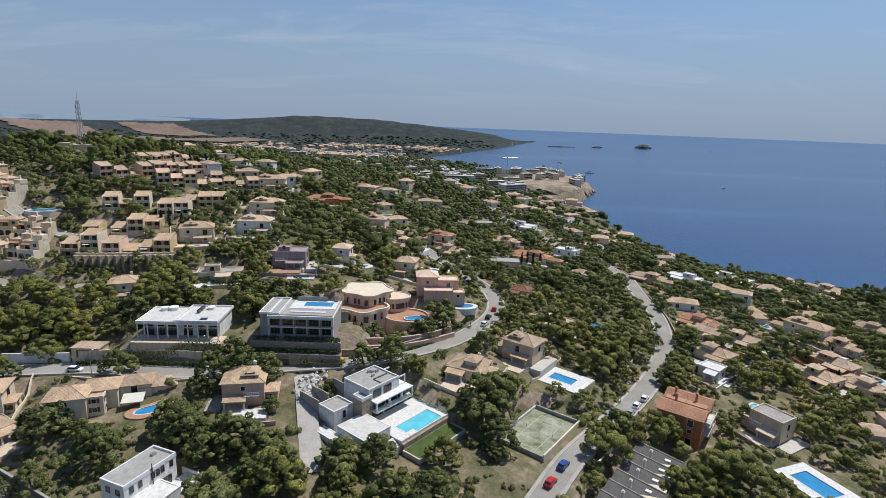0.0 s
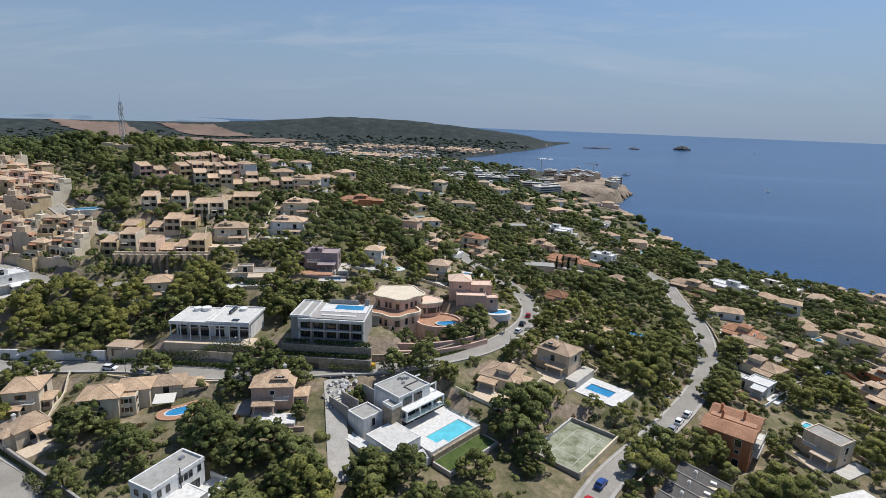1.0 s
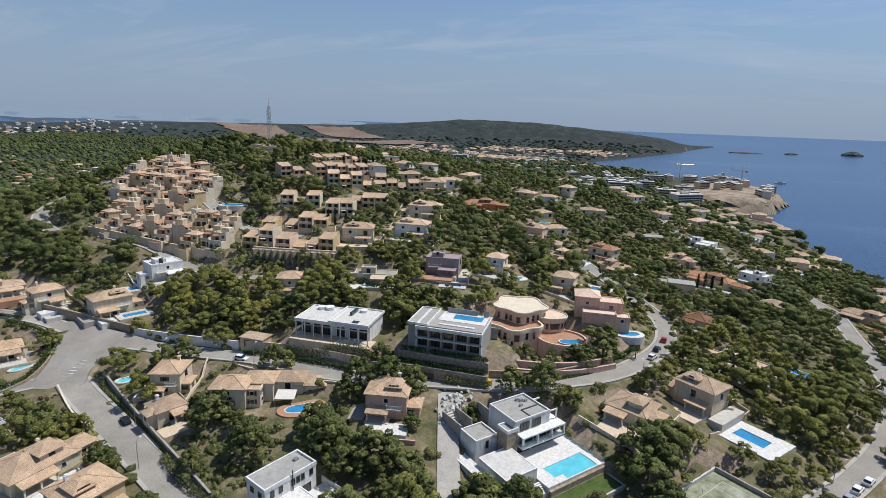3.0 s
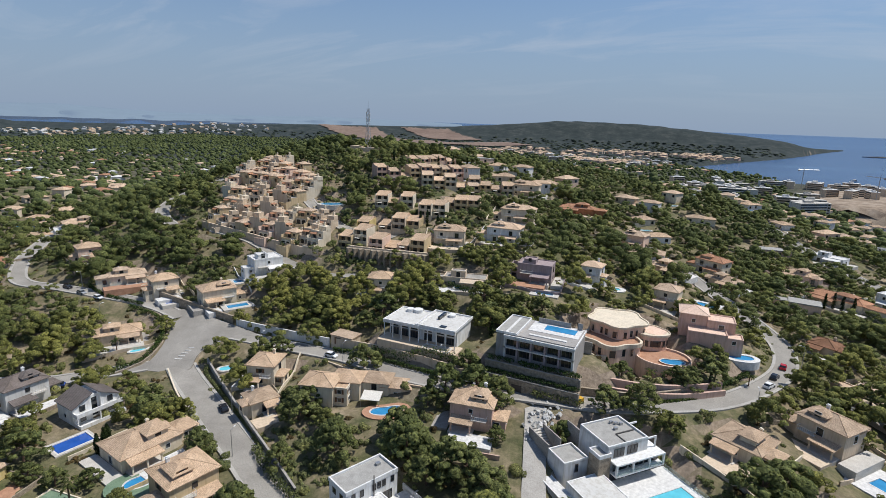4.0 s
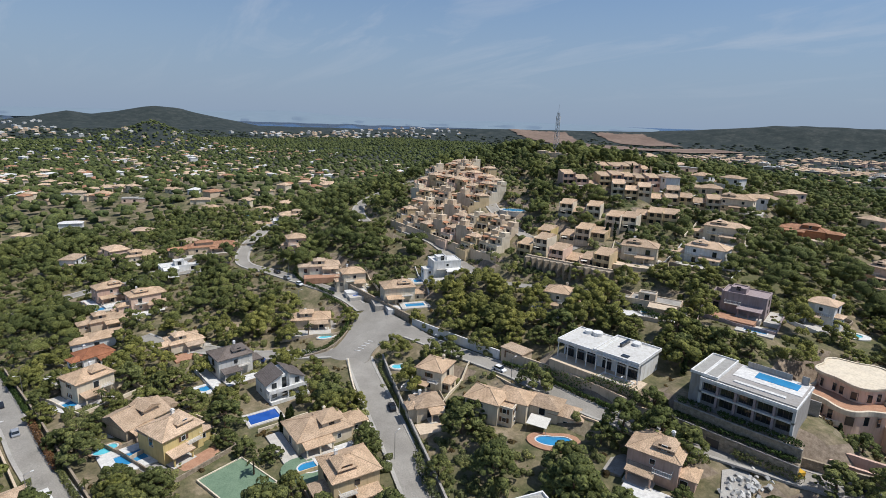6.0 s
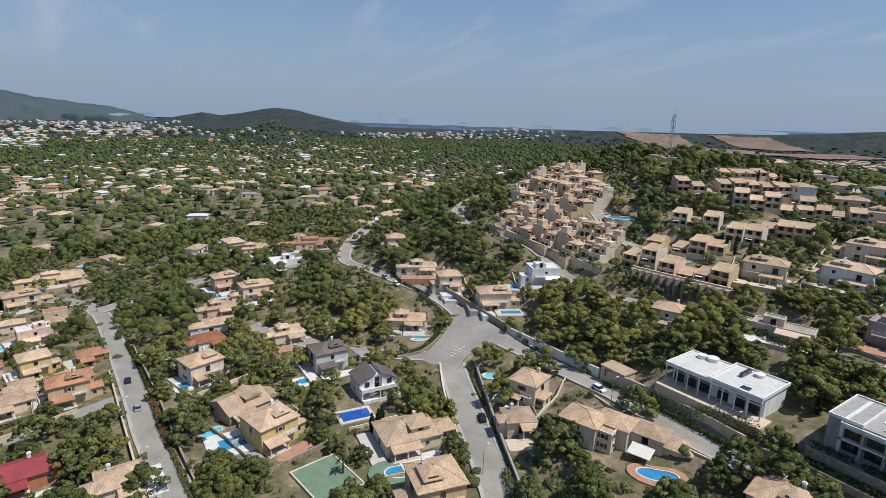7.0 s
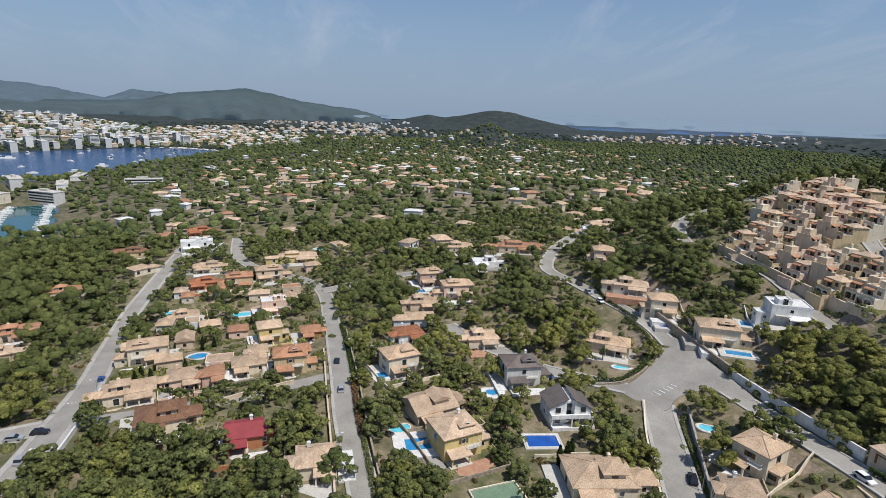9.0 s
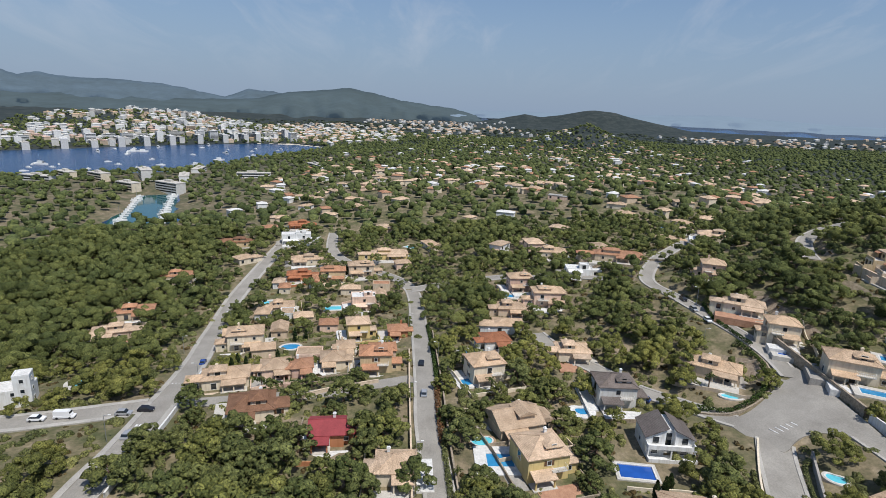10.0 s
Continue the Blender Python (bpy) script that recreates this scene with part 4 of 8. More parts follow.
def grey_modern_villa():
    h = thing("house", pose(-40.3, 157.6, 52.6) @ Matrix.Diagonal((0.9, 1, 0.77, 1)), "unfinished grey and white modern villa with a rooftop pool", "house")
    PADS.append((-40, 160, 11, 51.2)), PADS.append((-31, 158, 9, 51.2)), PADS.append((-49, 158, 9, 51.2)), keep_clear(-40, 156, 17)
    part("wall", Shape().box(-12, 12, -6.5, 7, -5, 8.0), M["grey"], h)
    part("frame_slab", Shape().box(-9.2, 12.2, -7.6, -6.4, 6.6, 7.6).box(-9.2, 12.2, -7.6, -6.4, 3.1, 3.6).box(-9.2, -8.6, -7.6, -6.4, -0.4, 6.6).box(11.6, 12.2, -7.6, -6.4, -0.4, 6.6), M["palegrey"], h)
    for i in range(1, 5):
        x = -9.2 + i * 4.25
        part("pillar", Shape().box(x - 0.28, x + 0.28, -7.5, -6.4, -0.4, 6.6), M["mauve"], h)
    for k in range(5):
        for zz in (0.1, 3.7):
            glazing(h, pose(-6.9 + k * 4.25, -6.5, zz), 3.4, 2.7, 3)
    slab_roof(h, -12.1, -5.4, -7.0, 7.1, 8.4, "gravel")
    part("skylight", Shape().box(-9.2, -8.4, -6.2, 6.4, 8.4, 8.62), M["whitepave"], h)
    slab_roof(h, -9.3, 12.3, -7.7, 7.2, 7.6, "gravel", up=0.35)
    part("roof_terrace", Shape().box(-4, 11.5, -1.0, 6.4, 7.6, 8.15).box(-2.5, 9, -4.6, -3.6, 7.6, 8.3), M["whitepave"], h)
    part("roof_pool", Shape().box(0.4, 10.0, 1.4, 5.0, 8.0, 8.25), M["pool"], h, "narrow blue rooftop pool")
    part("screen", Shape().box(-2.8, 7.5, 6.2, 6.4, 8.15, 10.0).box(9.6, 11.2, 6.1, 6.3, 8.15, 10.6), M["grey"], h)
    part("side_wall", Shape().box(-14, 14, 9.2, 9.6, -4, 2.6), M["concrete"], h)
    bank = thing("retaining_wall", pose(-40, 148.3, 44), "two-tiered pale retaining wall below the modern villa", "wall")
    part("lower_tier", Shape().box(-13.2, 13.4, -1.9, 0.0, -3, 4.2), M["stone"], bank)
    part("upper_tier", Shape().box(-13.0, 13.2, 0.0, 1.8, -3, 7.2), M["stone"], bank)
    part("coping", Shape().box(-13.3, 13.5, -2.0, -1.7, 4.2, 4.4), M["concrete"], bank)
    part("coping", Shape().box(-13.1, 13.3, -0.1, 0.2, 7.2, 7.4), M["concrete"], bank)
    part("garage_door", Shape().box(-4.4, -1.6, -1.98, -1.85, 0.4, 2.8), M["darkframe"], bank)


def white_column_villa():
    h = thing("house", pose(-76.5, 158.6, 49.4, 0, 0, 2) @ Matrix.Diagonal((1, 1, 0.88, 1)), "white modern villa with slender columns and a long loggia", "house")
    PADS.append((-82, 159, 9, 49.0)), PADS.append((-70, 159, 9, 49.0)), keep_clear(-76, 157, 16)
    part("wall", Shape().box(-11.5, -1.0, -3.2, 6.5, -4, 6.0), M["white"], h)
    part("wall", Shape().box(-1.0, 11.5, -3.5, 7.5, -4, 6.2), M["white"], h)
    slab_roof(h, -12.0, 0.2, -6.6, 6.6, 6.0, "palegrey", up=0.4)
    slab_roof(h, -1.0, 12.0, -6.4, 8.0, 6.2, "palegrey", up=0.55)
    part("beam", Shape().box(-12, 12, -6.6, -6.1, 5.2, 5.7), M["white"], h)
    for i in range(9):
        x = -11.7 + i * 2.95
        part("column", Shape().tube((x, -6.3, -3), (x, -6.3, 5.3), 0.17, 0.17, 10), M["white"], h)
    for x, n in ((-9.5, 3), (-6.2, 3), (-2.8, 3), (2.0, 4), (6.0, 4), (9.4, 3)):
        glazing(h, pose(x, -3.55, 0.1), 2.6, 2.6, n)
        glazing(h, pose(x, -3.55, 3.2), 2.4, 1.9, n)
    for x, y, r in ((-8, 4, 1.2), (-5.5, 4.6, 1.5), (6, 5.4, 1.2)):
        part("roof_drum", Shape().tube((x, y, 6), (x, y, 7.2), r, r, 20), M["white"], h)
    part("skylight", Shape().box(6, 8, -4.6, -3.0, 6.2, 6.5), M["glass"], h)
    part("skylight", Shape().box(3.0, 3.8, 1, 6, 6.3, 7.4), M["glass"], h)
    part("terrace", Shape().box(-12.5, 13.5, -9.4, -3.4, -4, 0), M["sand"], h)
    pool(-69.5, 151.3, 2, 8.0, 3.0, "rect", "pool", "sand", 0.7, z=49.55)


def lobes(cx, cy, r, n, bulge, turn=0.0, sq=1.0, steps=60):
    return [(cx + (r * (1 + bulge * math.cos(n * (6.2832 * i / steps) + turn))) * math.cos(6.2832 * i / steps),
             cy + sq * (r * (1 + bulge * math.cos(n * (6.2832 * i / steps) + turn))) * math.sin(6.2832 * i / steps)) for i in range(steps)]


def pink_curved_villa():
    h = thing("house", pose(-22, 188, 42.5), "salmon-pink villa of rounded petal-shaped terraces", "house")
    PADS.append((-20, 188, 16, 42.0)), keep_clear(-18, 187, 17)
    p = M["pink"]
    levels = ((-2.5, 3.6, 8.8, 5, 0.10, 0.5, 0.0, 11.8), (8.2, 4.4, 5.0, 3, 0.08, 0.2, 0.0, 9.2))
    for cx, cy, r, n, b, t, z1 in ((-3.0, -3.6, 8.6, 5, 0.10, 0.9, 8.0), (-5.0, -5.6, 7.4, 4, 0.10, 0.3, 4.6)):
        part("terrace", Shape().prism(lobes(cx, cy, r * 0.96, n, b, t), -5, z1), p, h)
        part("terrace_floor", Shape().prism(lobes(cx, cy, r * 0.94, n, b, t), z1, z1 + 0.1), M["redpave"], h, "red clay terrace paving")
        part("terrace_rim", Shape().band(lobes(cx, cy, r * 0.94, n, b, t), lobes(cx, cy, r * 1.02, n, b, t), z1 - 0.35, z1 + 0.85), M["cream"], h)
        for i in range(6):
            a = -2.6 + i * 0.42
            rr = r * 0.96 * (1 + b * math.cos(n * a + t))
            window(h, pose(cx + rr * math.cos(a), cy + rr * math.sin(a), z1 - 3.0, 0, 0, math.degrees(a) + 90), 1.7, 2.2, "darkframe")
    for cx, cy, r, n, b, t, z0, z1 in levels:
        part("wall", Shape().prism(lobes(cx, cy, r * 0.9, n, b, t), -5, z1), p, h)
        part("roof", Shape().prism(lobes(cx, cy, r, n, b, t), z1, z1 + 0.45), M["cream"], h, "smooth pale pink roof slab with a scalloped edge")
        part("parapet", Shape().band(lobes(cx, cy, r * 0.96, n, b, t), lobes(cx, cy, r * 1.01, n, b, t), z1 + 0.4, z1 + 0.75), M["cream"], h)
        for i in range(9):
            a = -2.8 + i * 0.33
            rr = r * 0.9 * (1 + b * math.cos(n * a + t))
            for zz in (z1 - 3.2, z1 - 7.4):
                if zz > 0.5:
                    window(h, pose(cx + rr * math.cos(a), cy + rr * math.sin(a), zz, 0, 0, math.degrees(a) + 90), 1.5, 2.0, "darkframe")
    part("tower", Shape().tube((8.6, 5.5, -5), (8.6, 5.5, 9.2), 3.4, 3.4, 28).tube((8.6, 5.5, 9.2), (8.6, 5.5, 9.7), 3.9, 3.9, 28), p, h)
    part("terrace", Shape().prism(lobes(12.5, -3.5, 7.6, 2, 0.06), -6, 4.6), p, h)
    part("terrace_floor", Shape().prism(lobes(12.5, -3.5, 7.2, 2, 0.06), 4.6, 4.72), M["redpave"], h, "red clay terrace paving")
    part("terrace_rim", Shape().band(lobes(12.5, -3.5, 7.2, 2, 0.06), lobes(12.5, -3.5, 7.7, 2, 0.06), 4.5, 5.3), p, h)
    for i in range(6):
        part("post", Shape().box(4.8 + i * 0.9, 5.1 + i * 0.9, -1 + 0.3 * i, -0.7 + 0.3 * i, 4.7, 7.0), M["cream"], h)
    pool(-6.6, 182.2, 20, 7.0, 4.4, "kidney", "pool", "redpave", 0.4, z=47.55)
    PADS.pop()
    # stepped banks and retaining walls down to the road
    for r, z, n in ((19, 1.6, "cream"), (22.5, -0.4, "redpave"), (25.5, -1.6, "concrete")):
        ring = [((r + 1) * math.cos(a), (r * 0.82) * math.sin(a)) for a in np.linspace(-2.7, -0.05, 26)]
        inner = [(x * 0.982, y * 0.982) for x, y in ring]
        s = Shape()
        for i in range(25):
            (ax, ay), (bx, by), (cx, cy), (ex, ey) = ring[i], ring[i + 1], inner[i + 1], inner[i]
            s.prism([(ax, ay), (bx, by), (cx, cy), (ex, ey)], -6, z)
        part("bank_wall", s, M["concrete" if n == "concrete" else "stone" if n == "redpave" else "sand"], h)


def pink_stepped_house():
    villa(1.5, 201, 4, 13, 10, 2, "flat", "rose", "pink", "rose-pink cubic house with stepped roof terraces", 3.0,
          [(-4, 3, 8, 8, 0, 7.4, "hip"), (4, 2, 8, 7, 0, 6.0, "flat"), (0, -4, 11, 5, 0, 3.4, "flat"), (7.5, -3.5, 5, 5, 0, 2.6, "flat")])
    pool(11.5, 195.5, 10, 8, 4.6, "kidney", "pool", "whitepave", 1.6, z=ground(11, 195) + 3.0)


def curved_wing_villa():
    villa(-83.5, 131.5, 18, 24, 10, 2, "hip", "cream", "tan", "cream villa with staggered pantiled wings round a clay terrace", -1.0,
          [(-9.5, -3.0, 9, 8, 0, 5.6, "hip"), (-3.0, 1.0, 8, 7, 0, 5.2, "hip"), (4.5, 3.0, 8, 6.5, 0, 4.6, "hip"), (10.5, 3.2, 8, 6, 0, 3.4, "hip"), (-3.5, -4.2, 4.2, 3.4, 0, 4.8, "flat")])
    ob = thing("awning", pose(-77.5, 129.0, ground(-77, 129) - 0.8, 0, 0, 18), "cream canvas awning over a terrace", "awning")
    part("canvas", Shape().add([(-2.6, -2, 2.6), (2.6, -2, 2.6), (2.6, 2, 3.3), (-2.6, 2, 3.3), (-2.6, -2, 2.66), (2.6, -2, 2.66), (2.6, 2, 3.36), (-2.6, 2, 3.36)],
                               [(3, 2, 1, 0), (4, 5, 6, 7), (0, 1, 5, 4), (1, 2, 6, 5), (2, 3, 7, 6), (3, 0, 4, 7)]), M["cloth"], ob)
    for x in (-2.5, 2.5):
        for y, z in ((-1.9, 2.6), (1.9, 3.28)):
            part("pole", Shape().tube((x, y, -1), (x, y, z), 0.05, 0.05), M["metal"], ob)


def white_box_house():
    h = thing("house", pose(-60.4, 100.3, 36.8, 0, 0, 68), "white box-shaped house with a gravelled flat roof", "house")
    PADS.append((-60, 100, 9, 36.3)), keep_clear(-59, 99, 10)
    part("wall", Shape().box(-6.3, 6.3, -3.2, 3.2, -4, 6.0), M["white"], h)
    slab_roof(h, -6.4, 6.4, -3.3, 3.3, 6.0, "gravel", up=0.55)
    for x in (-4.6, -2.6, 0.4, 1.6, 2.8, 5.0):
        window(h, pose(x, -3.2, 3.9), 0.9, 1.5, "darkframe")
    for x in (-4.2, 3.6):
        glazing(h, pose(x, -3.2, 0.2), 2.6, 2.2, 3)
    for y in (-1.5, 1.2):
        window(h, pose(-6.3, y, 3.9, 0, 0, 270), 1.2, 1.3, "darkframe")
    part("flue", Shape().tube((0.2, -3.4, 0), (0.2, -3.4, 7.6), 0.12, 0.12, 8), M["darkframe"], h)
    part("vent", Shape().box(3.6, 4.6, 0.4, 1.2, 6.06, 6.6), M["metal"], h)
    part("wing", Shape().box(-5.0, 2.0, -9.0, -3.2, -4, 2.7), M["white"], h)
    slab_roof(h, -5.0, 2.0, -9.0, -3.2, 2.7, "whitepave", up=0.2)
    part("terrace", Shape().box(2.0, 8.5, -8.0, -3.2, -4, 0.2), M["whitepave"], h)
    part("garden_wall", Shape().box(2.0, 9.0, -8.3, -8.0, -4, 1.0).box(8.7, 9.0, -8.0, -2, -4, 1.0), M["white"], h)
    for i in range(7):
        part("step", Shape().box(9.2, 11.0, -7.5 + i * 0.4, -7.1 + i * 0.4, -4, -1.2 + i * 0.19), M["whitepave"], h)


def orange_apartment_house():
    h = thing("house", pose(74.5, 142.0, 30.2, 0, 0, 53), "orange-red three-storey apartment house with a terracotta roof", "house")
    PADS.append((74.5, 142, 10, 30)), keep_clear(74, 142, 11)
    rng = random.Random(5)
    block(h, rng, 0, 0, 15.5, 12, 0, 8.4, "none", "orange", "terracotta", "frame", False, 0.7)
    for x in (-4.2, 4.2):
        part("roof", hip_roof(Shape(), x - 3.6, x + 3.6, -6, 6, 8.4, 1.5, gable=True), M["terracotta"], h)
    part("roof_terrace", Shape().box(-1.2, 1.2, -5.6, 5.6, 8.4, 9.3), M["redpave"], h)
    for x, y in ((-1.8, 2.5), (1.9, -2.2), (2.2, 3.6)):
        chimney(h, x, y, 10.6, "orange")
    part("antenna", Shape().tube((0, 0, 9), (0, 0, 12), 0.04, 0.03), M["metal"], h)
    for z in (2.9, 5.7):
        balcony(h, 0, -6, 9, z, "white", 1.7)
        part("awning", Shape().box(-4, -1, -7.6, -6, z + 2.2, z + 2.3), M["cloth"], h)


def dark_roofed_row():
    """Stepped townhouses with mono-pitch dark roofs and white light boxes."""
    for i in range(8):
        x, y = 58.5 - i * 3.1, 121.5 - i * 3.9
        h = thing("townhouse", pose(x, y, 29.6 - 0.1 * i, 0, 0, 52), "narrow townhouse with a dark felted pitched roof", "house", "row of dark-roofed townhouses")
        PADS.append((x, y, 7, 29.4))
        part("wall", Shape().box(-2.4, 2.4, -5.5, 5.5, -3, 4.2), M["cream"], h)
        s = Shape().add([(-2.45, -6, 3.0), (2.45, -6, 4.3), (2.45, 6, 5.7), (-2.45, 6, 4.4), (-2.45, -6, 3.25), (2.45, -6, 4.55), (2.45, 6, 5.95), (-2.45, 6, 4.65)],
                        [(3, 2, 1, 0), (4, 5, 6, 7), (0, 1, 5, 4), (1, 2, 6, 5), (2, 3, 7, 6), (3, 0, 4, 7)])
        part("roof", s, M["darkroof"], h)
        part("party_wall", Shape().add([(x, y, z) for x in (2.3, 2.55) for y, z in ((-5.8, 2.6), (6.0, 2.6), (6.0, 6.1), (-5.8, 4.75))], [(0, 1, 2, 3), (7, 6, 5, 4), (0, 4, 5, 1), (1, 5, 6, 2), (2, 6, 7, 3), (3, 7, 4, 0)]), M["concrete"], h)
        chimney(h, -0.8, 1.5, 5.6, "palegrey")
        part("skylight", Shape().box(0.3, 1.2, -3, -1.6, 4.2, 4.75), M["frame"], h)
        part("terrace_screen", Shape().box(-2.2, -0.4, -7.2, -6.0, 1.6, 2.9), M["white"], h)
        window(h, pose(0.4, -5.5, 0.6), 1.7, 2.0)


def tennis_court():
    c = thing("tennis_court", pose(30.2, 132.3, 34.2, 0, 0, 52), "disused tennis court with a bleached green surface", "tennis court")
    PADS.append((30, 132, 12.5, 33.9)), PADS.append((35, 139, 6, 33.9)), PADS.append((25, 125, 6, 33.9)), keep_clear(33, 137, 8.5), keep_clear(27, 128, 8.5)
    part("surface", Shape().box(-10.5, 10.5, -6.7, 6.7, -3, 0.12), M["court"], c)
    part("wall", Shape().box(-10.9, 10.9, -7.1, -6.7, -4, 1.4), M["cream"], c, "cream retaining wall along the road")
    part("wall", Shape().box(-10.9, -10.5, -6.7, 6.7, -4, 0.8), M["concrete"], c)
    part("wall", Shape().box(10.5, 10.9, -6.7, 6.7, -4, 1.2), M["concrete"], c)
    part("wall", Shape().box(-10.9, 10.9, 6.7, 7.1, -4, 1.0), M["palegrey"], c)
    for x in (-8.5, -4.2, 0, 4.2, 8.5):
        part("fence_post", Shape().tube((x, 6.9, 1.0), (x, 6.9, 3.4), 0.05, 0.05), M["metal"], c)
    for a in ((-8.2, 8.2, -3.5, -3.4), (-8.2, 8.2, 3.4, 3.5), (-8.2, -8.1, -3.5, 3.5), (8.1, 8.2, -3.5, 3.5), (-4.5, -4.4, -3.5, 3.5), (4.4, 4.5, -3.5, 3.5)):
        part("line", Shape().box(a[0], a[1], a[2], a[3], 0.1, 0.125), M["palegrey"], c)
    for y in (-4, 4):
        part("net_post", Shape().tube((0, y, 0), (0, y, 1.0), 0.06, 0.06), M["metal"], c)


def split_gable_house():
    """Two mono-pitched halves either side of a white stair block, with stacked balconies."""
    h = thing("house", pose(-150.4, 98.3, ground(-150.4, 98.3) - 0.3, 0, 0, 85), "white split-gabled house with dark grey roofs and balconies", "house", "villas of the estate")
    PADS.append((-150.4, 98.3, 7.5, ground(-150.4, 98.3) - 0.3)), keep_clear(-150.4, 98.3, 7)
    w = M["white"]
    for x0, x1, za, zb in ((-6.0, -1.2, 5.0, 7.4), (1.2, 6.0, 7.0, 4.6)):
        y0, y1 = -3.6, 4.6
        part("wall", Shape().add([(x0, y0, -4), (x1, y0, -4), (x1, y1, -4), (x0, y1, -4), (x0, y0, za), (x1, y0, zb), (x1, y1, zb), (x0, y1, za)],
                                 [(3, 2, 1, 0), (4, 5, 6, 7), (0, 1, 5, 4), (1, 2, 6, 5), (2, 3, 7, 6), (3, 0, 4, 7)]), w, h)
        q = [(x0 - 0.4, y0 - 0.5), (x1 + 0.4, y0 - 0.5), (x1 + 0.4, y1 + 0.5), (x0 - 0.4, y1 + 0.5)]
        t = (zb - za) / (x1 - x0)
        zs = [za + t * (x - x0) for x, _ in q]
        part("roof", Shape().add([(x, y, z + 0.02) for (x, y), z in zip(q, zs)] + [(x, y, z + 0.24) for (x, y), z in zip(q, zs)],
                                 [(3, 2, 1, 0), (4, 5, 6, 7), (0, 1, 5, 4), (1, 2, 6, 5), (2, 3, 7, 6), (3, 0, 4, 7)]), M["greytile"], h)
        for zz in (0.3, 3.2):
            window(h, pose((x0 + x1) / 2, y0, zz), 1.7, 2.0)
        window(h, pose(x0 if x0 < 0 else x1, 0.5, 1.2, 0, 0, 270 if x0 < 0 else 90), 1.2, 1.3)
    part("stair_block", Shape().box(-1.2, 1.2, -2.4, 5.0, -4, 6.4), w, h)
    part("stair_glass", Shape().box(-0.7, 0.7, -2.46, -2.3, 0.4, 5.6), M["glass"], h)
    for z, deep in ((2.9, 2.0), (0.0, 3.4)):
        part("balcony", Shape().box(-6.0, 6.0, -3.6 - deep, -3.6, z - 0.25 if z else -4, z).box(-6.0, 6.0, -3.6 - deep, -3.4 - deep, z, z + 0.9).box(-6.0, -5.8, -3.6 - deep, -3.6, z, z + 0.9).box(5.8, 6.0, -3.6 - deep, -3.6, z, z + 0.9), w, h)
    for x in (-5.7, 0.0, 5.7):
        part("pillar", Shape().box(x - 0.15, x + 0.15, -5.5, -5.2, 0, 2.7), w, h)
    part("garage", Shape().box(-5.4, -1.6, -9.6, -7.0, -4, -0.2), w, h)


def white_tower_house():
    """White corner house with a merlon-topped tower beside the avenue."""
    villa(-178, -84, 112, 11, 8, 2, "flat", "white", "whitepave", "white house with a square tower beside the road", 0,
          [(0, 0, 9, 7, 0, 5.0, "flat"), (2.5, -1.5, 4.2, 4.2, 0, 9.5, "flat"), (-5.5, -1.5, 4, 5, 0, 3.0, "flat")])


for make in (white_pool_villa, grey_modern_villa, white_column_villa, pink_curved_villa, pink_stepped_house, curved_wing_villa, white_box_house,
             orange_apartment_house, dark_roofed_row, tennis_court, split_gable_house, white_tower_house):
    make()


# ---- houses and pools of the estate ----
villa(-115.9, 130.4, 20, 8.1, 9, 2, "hip", "cream", "tan", label="cream two-storey villa with mottled tan pantiles and a round porch", lift=-0.6)
villa(-107.0, 118.5, 65, 7.4, 7, 1, "hip", "cream", "tan", label="low cream garage house with a tan pantiled roof")
villa(-49.7, 134.0, 10, 10.5, 10, 2, "hip", "rose", "tan", label="rose rendered house with stepped tan pantiled roofs", lift=-1.1)
villa(-121.3, 93.1, 81, 14.5, 11, 1, "hip", "cream", "tan", label="cream villa with a fan of mottled tan pantiled roofs")
villa(-98.5, 87.1, 77, 10.7, 10, 2, "hip", "ochre", "tan", label="ochre house with a tan pantiled roof and roof terrace")
villa(-184.4, 129.8, 58, 13.3, 8, 1, "hip", "sand", "tan", label="low brown house in a round hedged garden", lift=-0.5)
villa(-172.4, 162.4, 64, 12.6, 9, 2, "hip", "cream", "tan", label="cream two-storey house above a terrace with a pool", lift=-0.7)
villa(-198.3, 158.4, 69, 9.6, 8, 2, "hip", "cream", "tan", lift=-0.7)
villa(-219.9, 157.7, 62, 13.7, 8, 1, "hip", "cream", "paletile", lift=-0.9)
villa(-169.9, 186.5, 64, 12.2, 9, 2, "flat", "white", "whitepave", label="white modern villa with a terrace roof", lift=-0.9)
villa(-252.3, 161.8, 70, 9.3, 8, 2, "hip", "pink", "tan", lift=-0.5)
villa(-109.9, 185.2, 22, 9.3, 8, 2, "hip", "cream", "tan", label="cream house standing among tall pines", lift=-0.9)
villa(-80.5, 196.6, 15, 15.8, 7, 1, "flat", "sand", "concrete", label="low sand-coloured house with a long pergola roof", lift=-0.7)
villa(-58.3, 212.6, 6, 12.8, 9, 2, "flat", "mauve", "mauve", label="mauve house with layered octagonal terraces", lift=-0.6)
villa(-39.4, 225.0, -5, 7.2, 7, 2, "hip", "white", "paletile", label="small white tower-like house with a pale roof")
villa(-11.8, 227.3, -10, 8.2, 8, 2, "hip", "cream", "paletile", label="cream cubic house with a pale tiled roof")
villa(11.8, 153.1, -26, 10.5, 10, 1, "hip", "cream", "tan", label="low cream house with a broad tan hipped roof")
villa(31.0, 169.3, -37, 11.3, 9, 2, "hip", "sand", "tan", label="sand-coloured villa half hidden by pines")
villa(40.6, 236.6, -31, 8.3, 8, 1, "hip", "sand", "browntile")
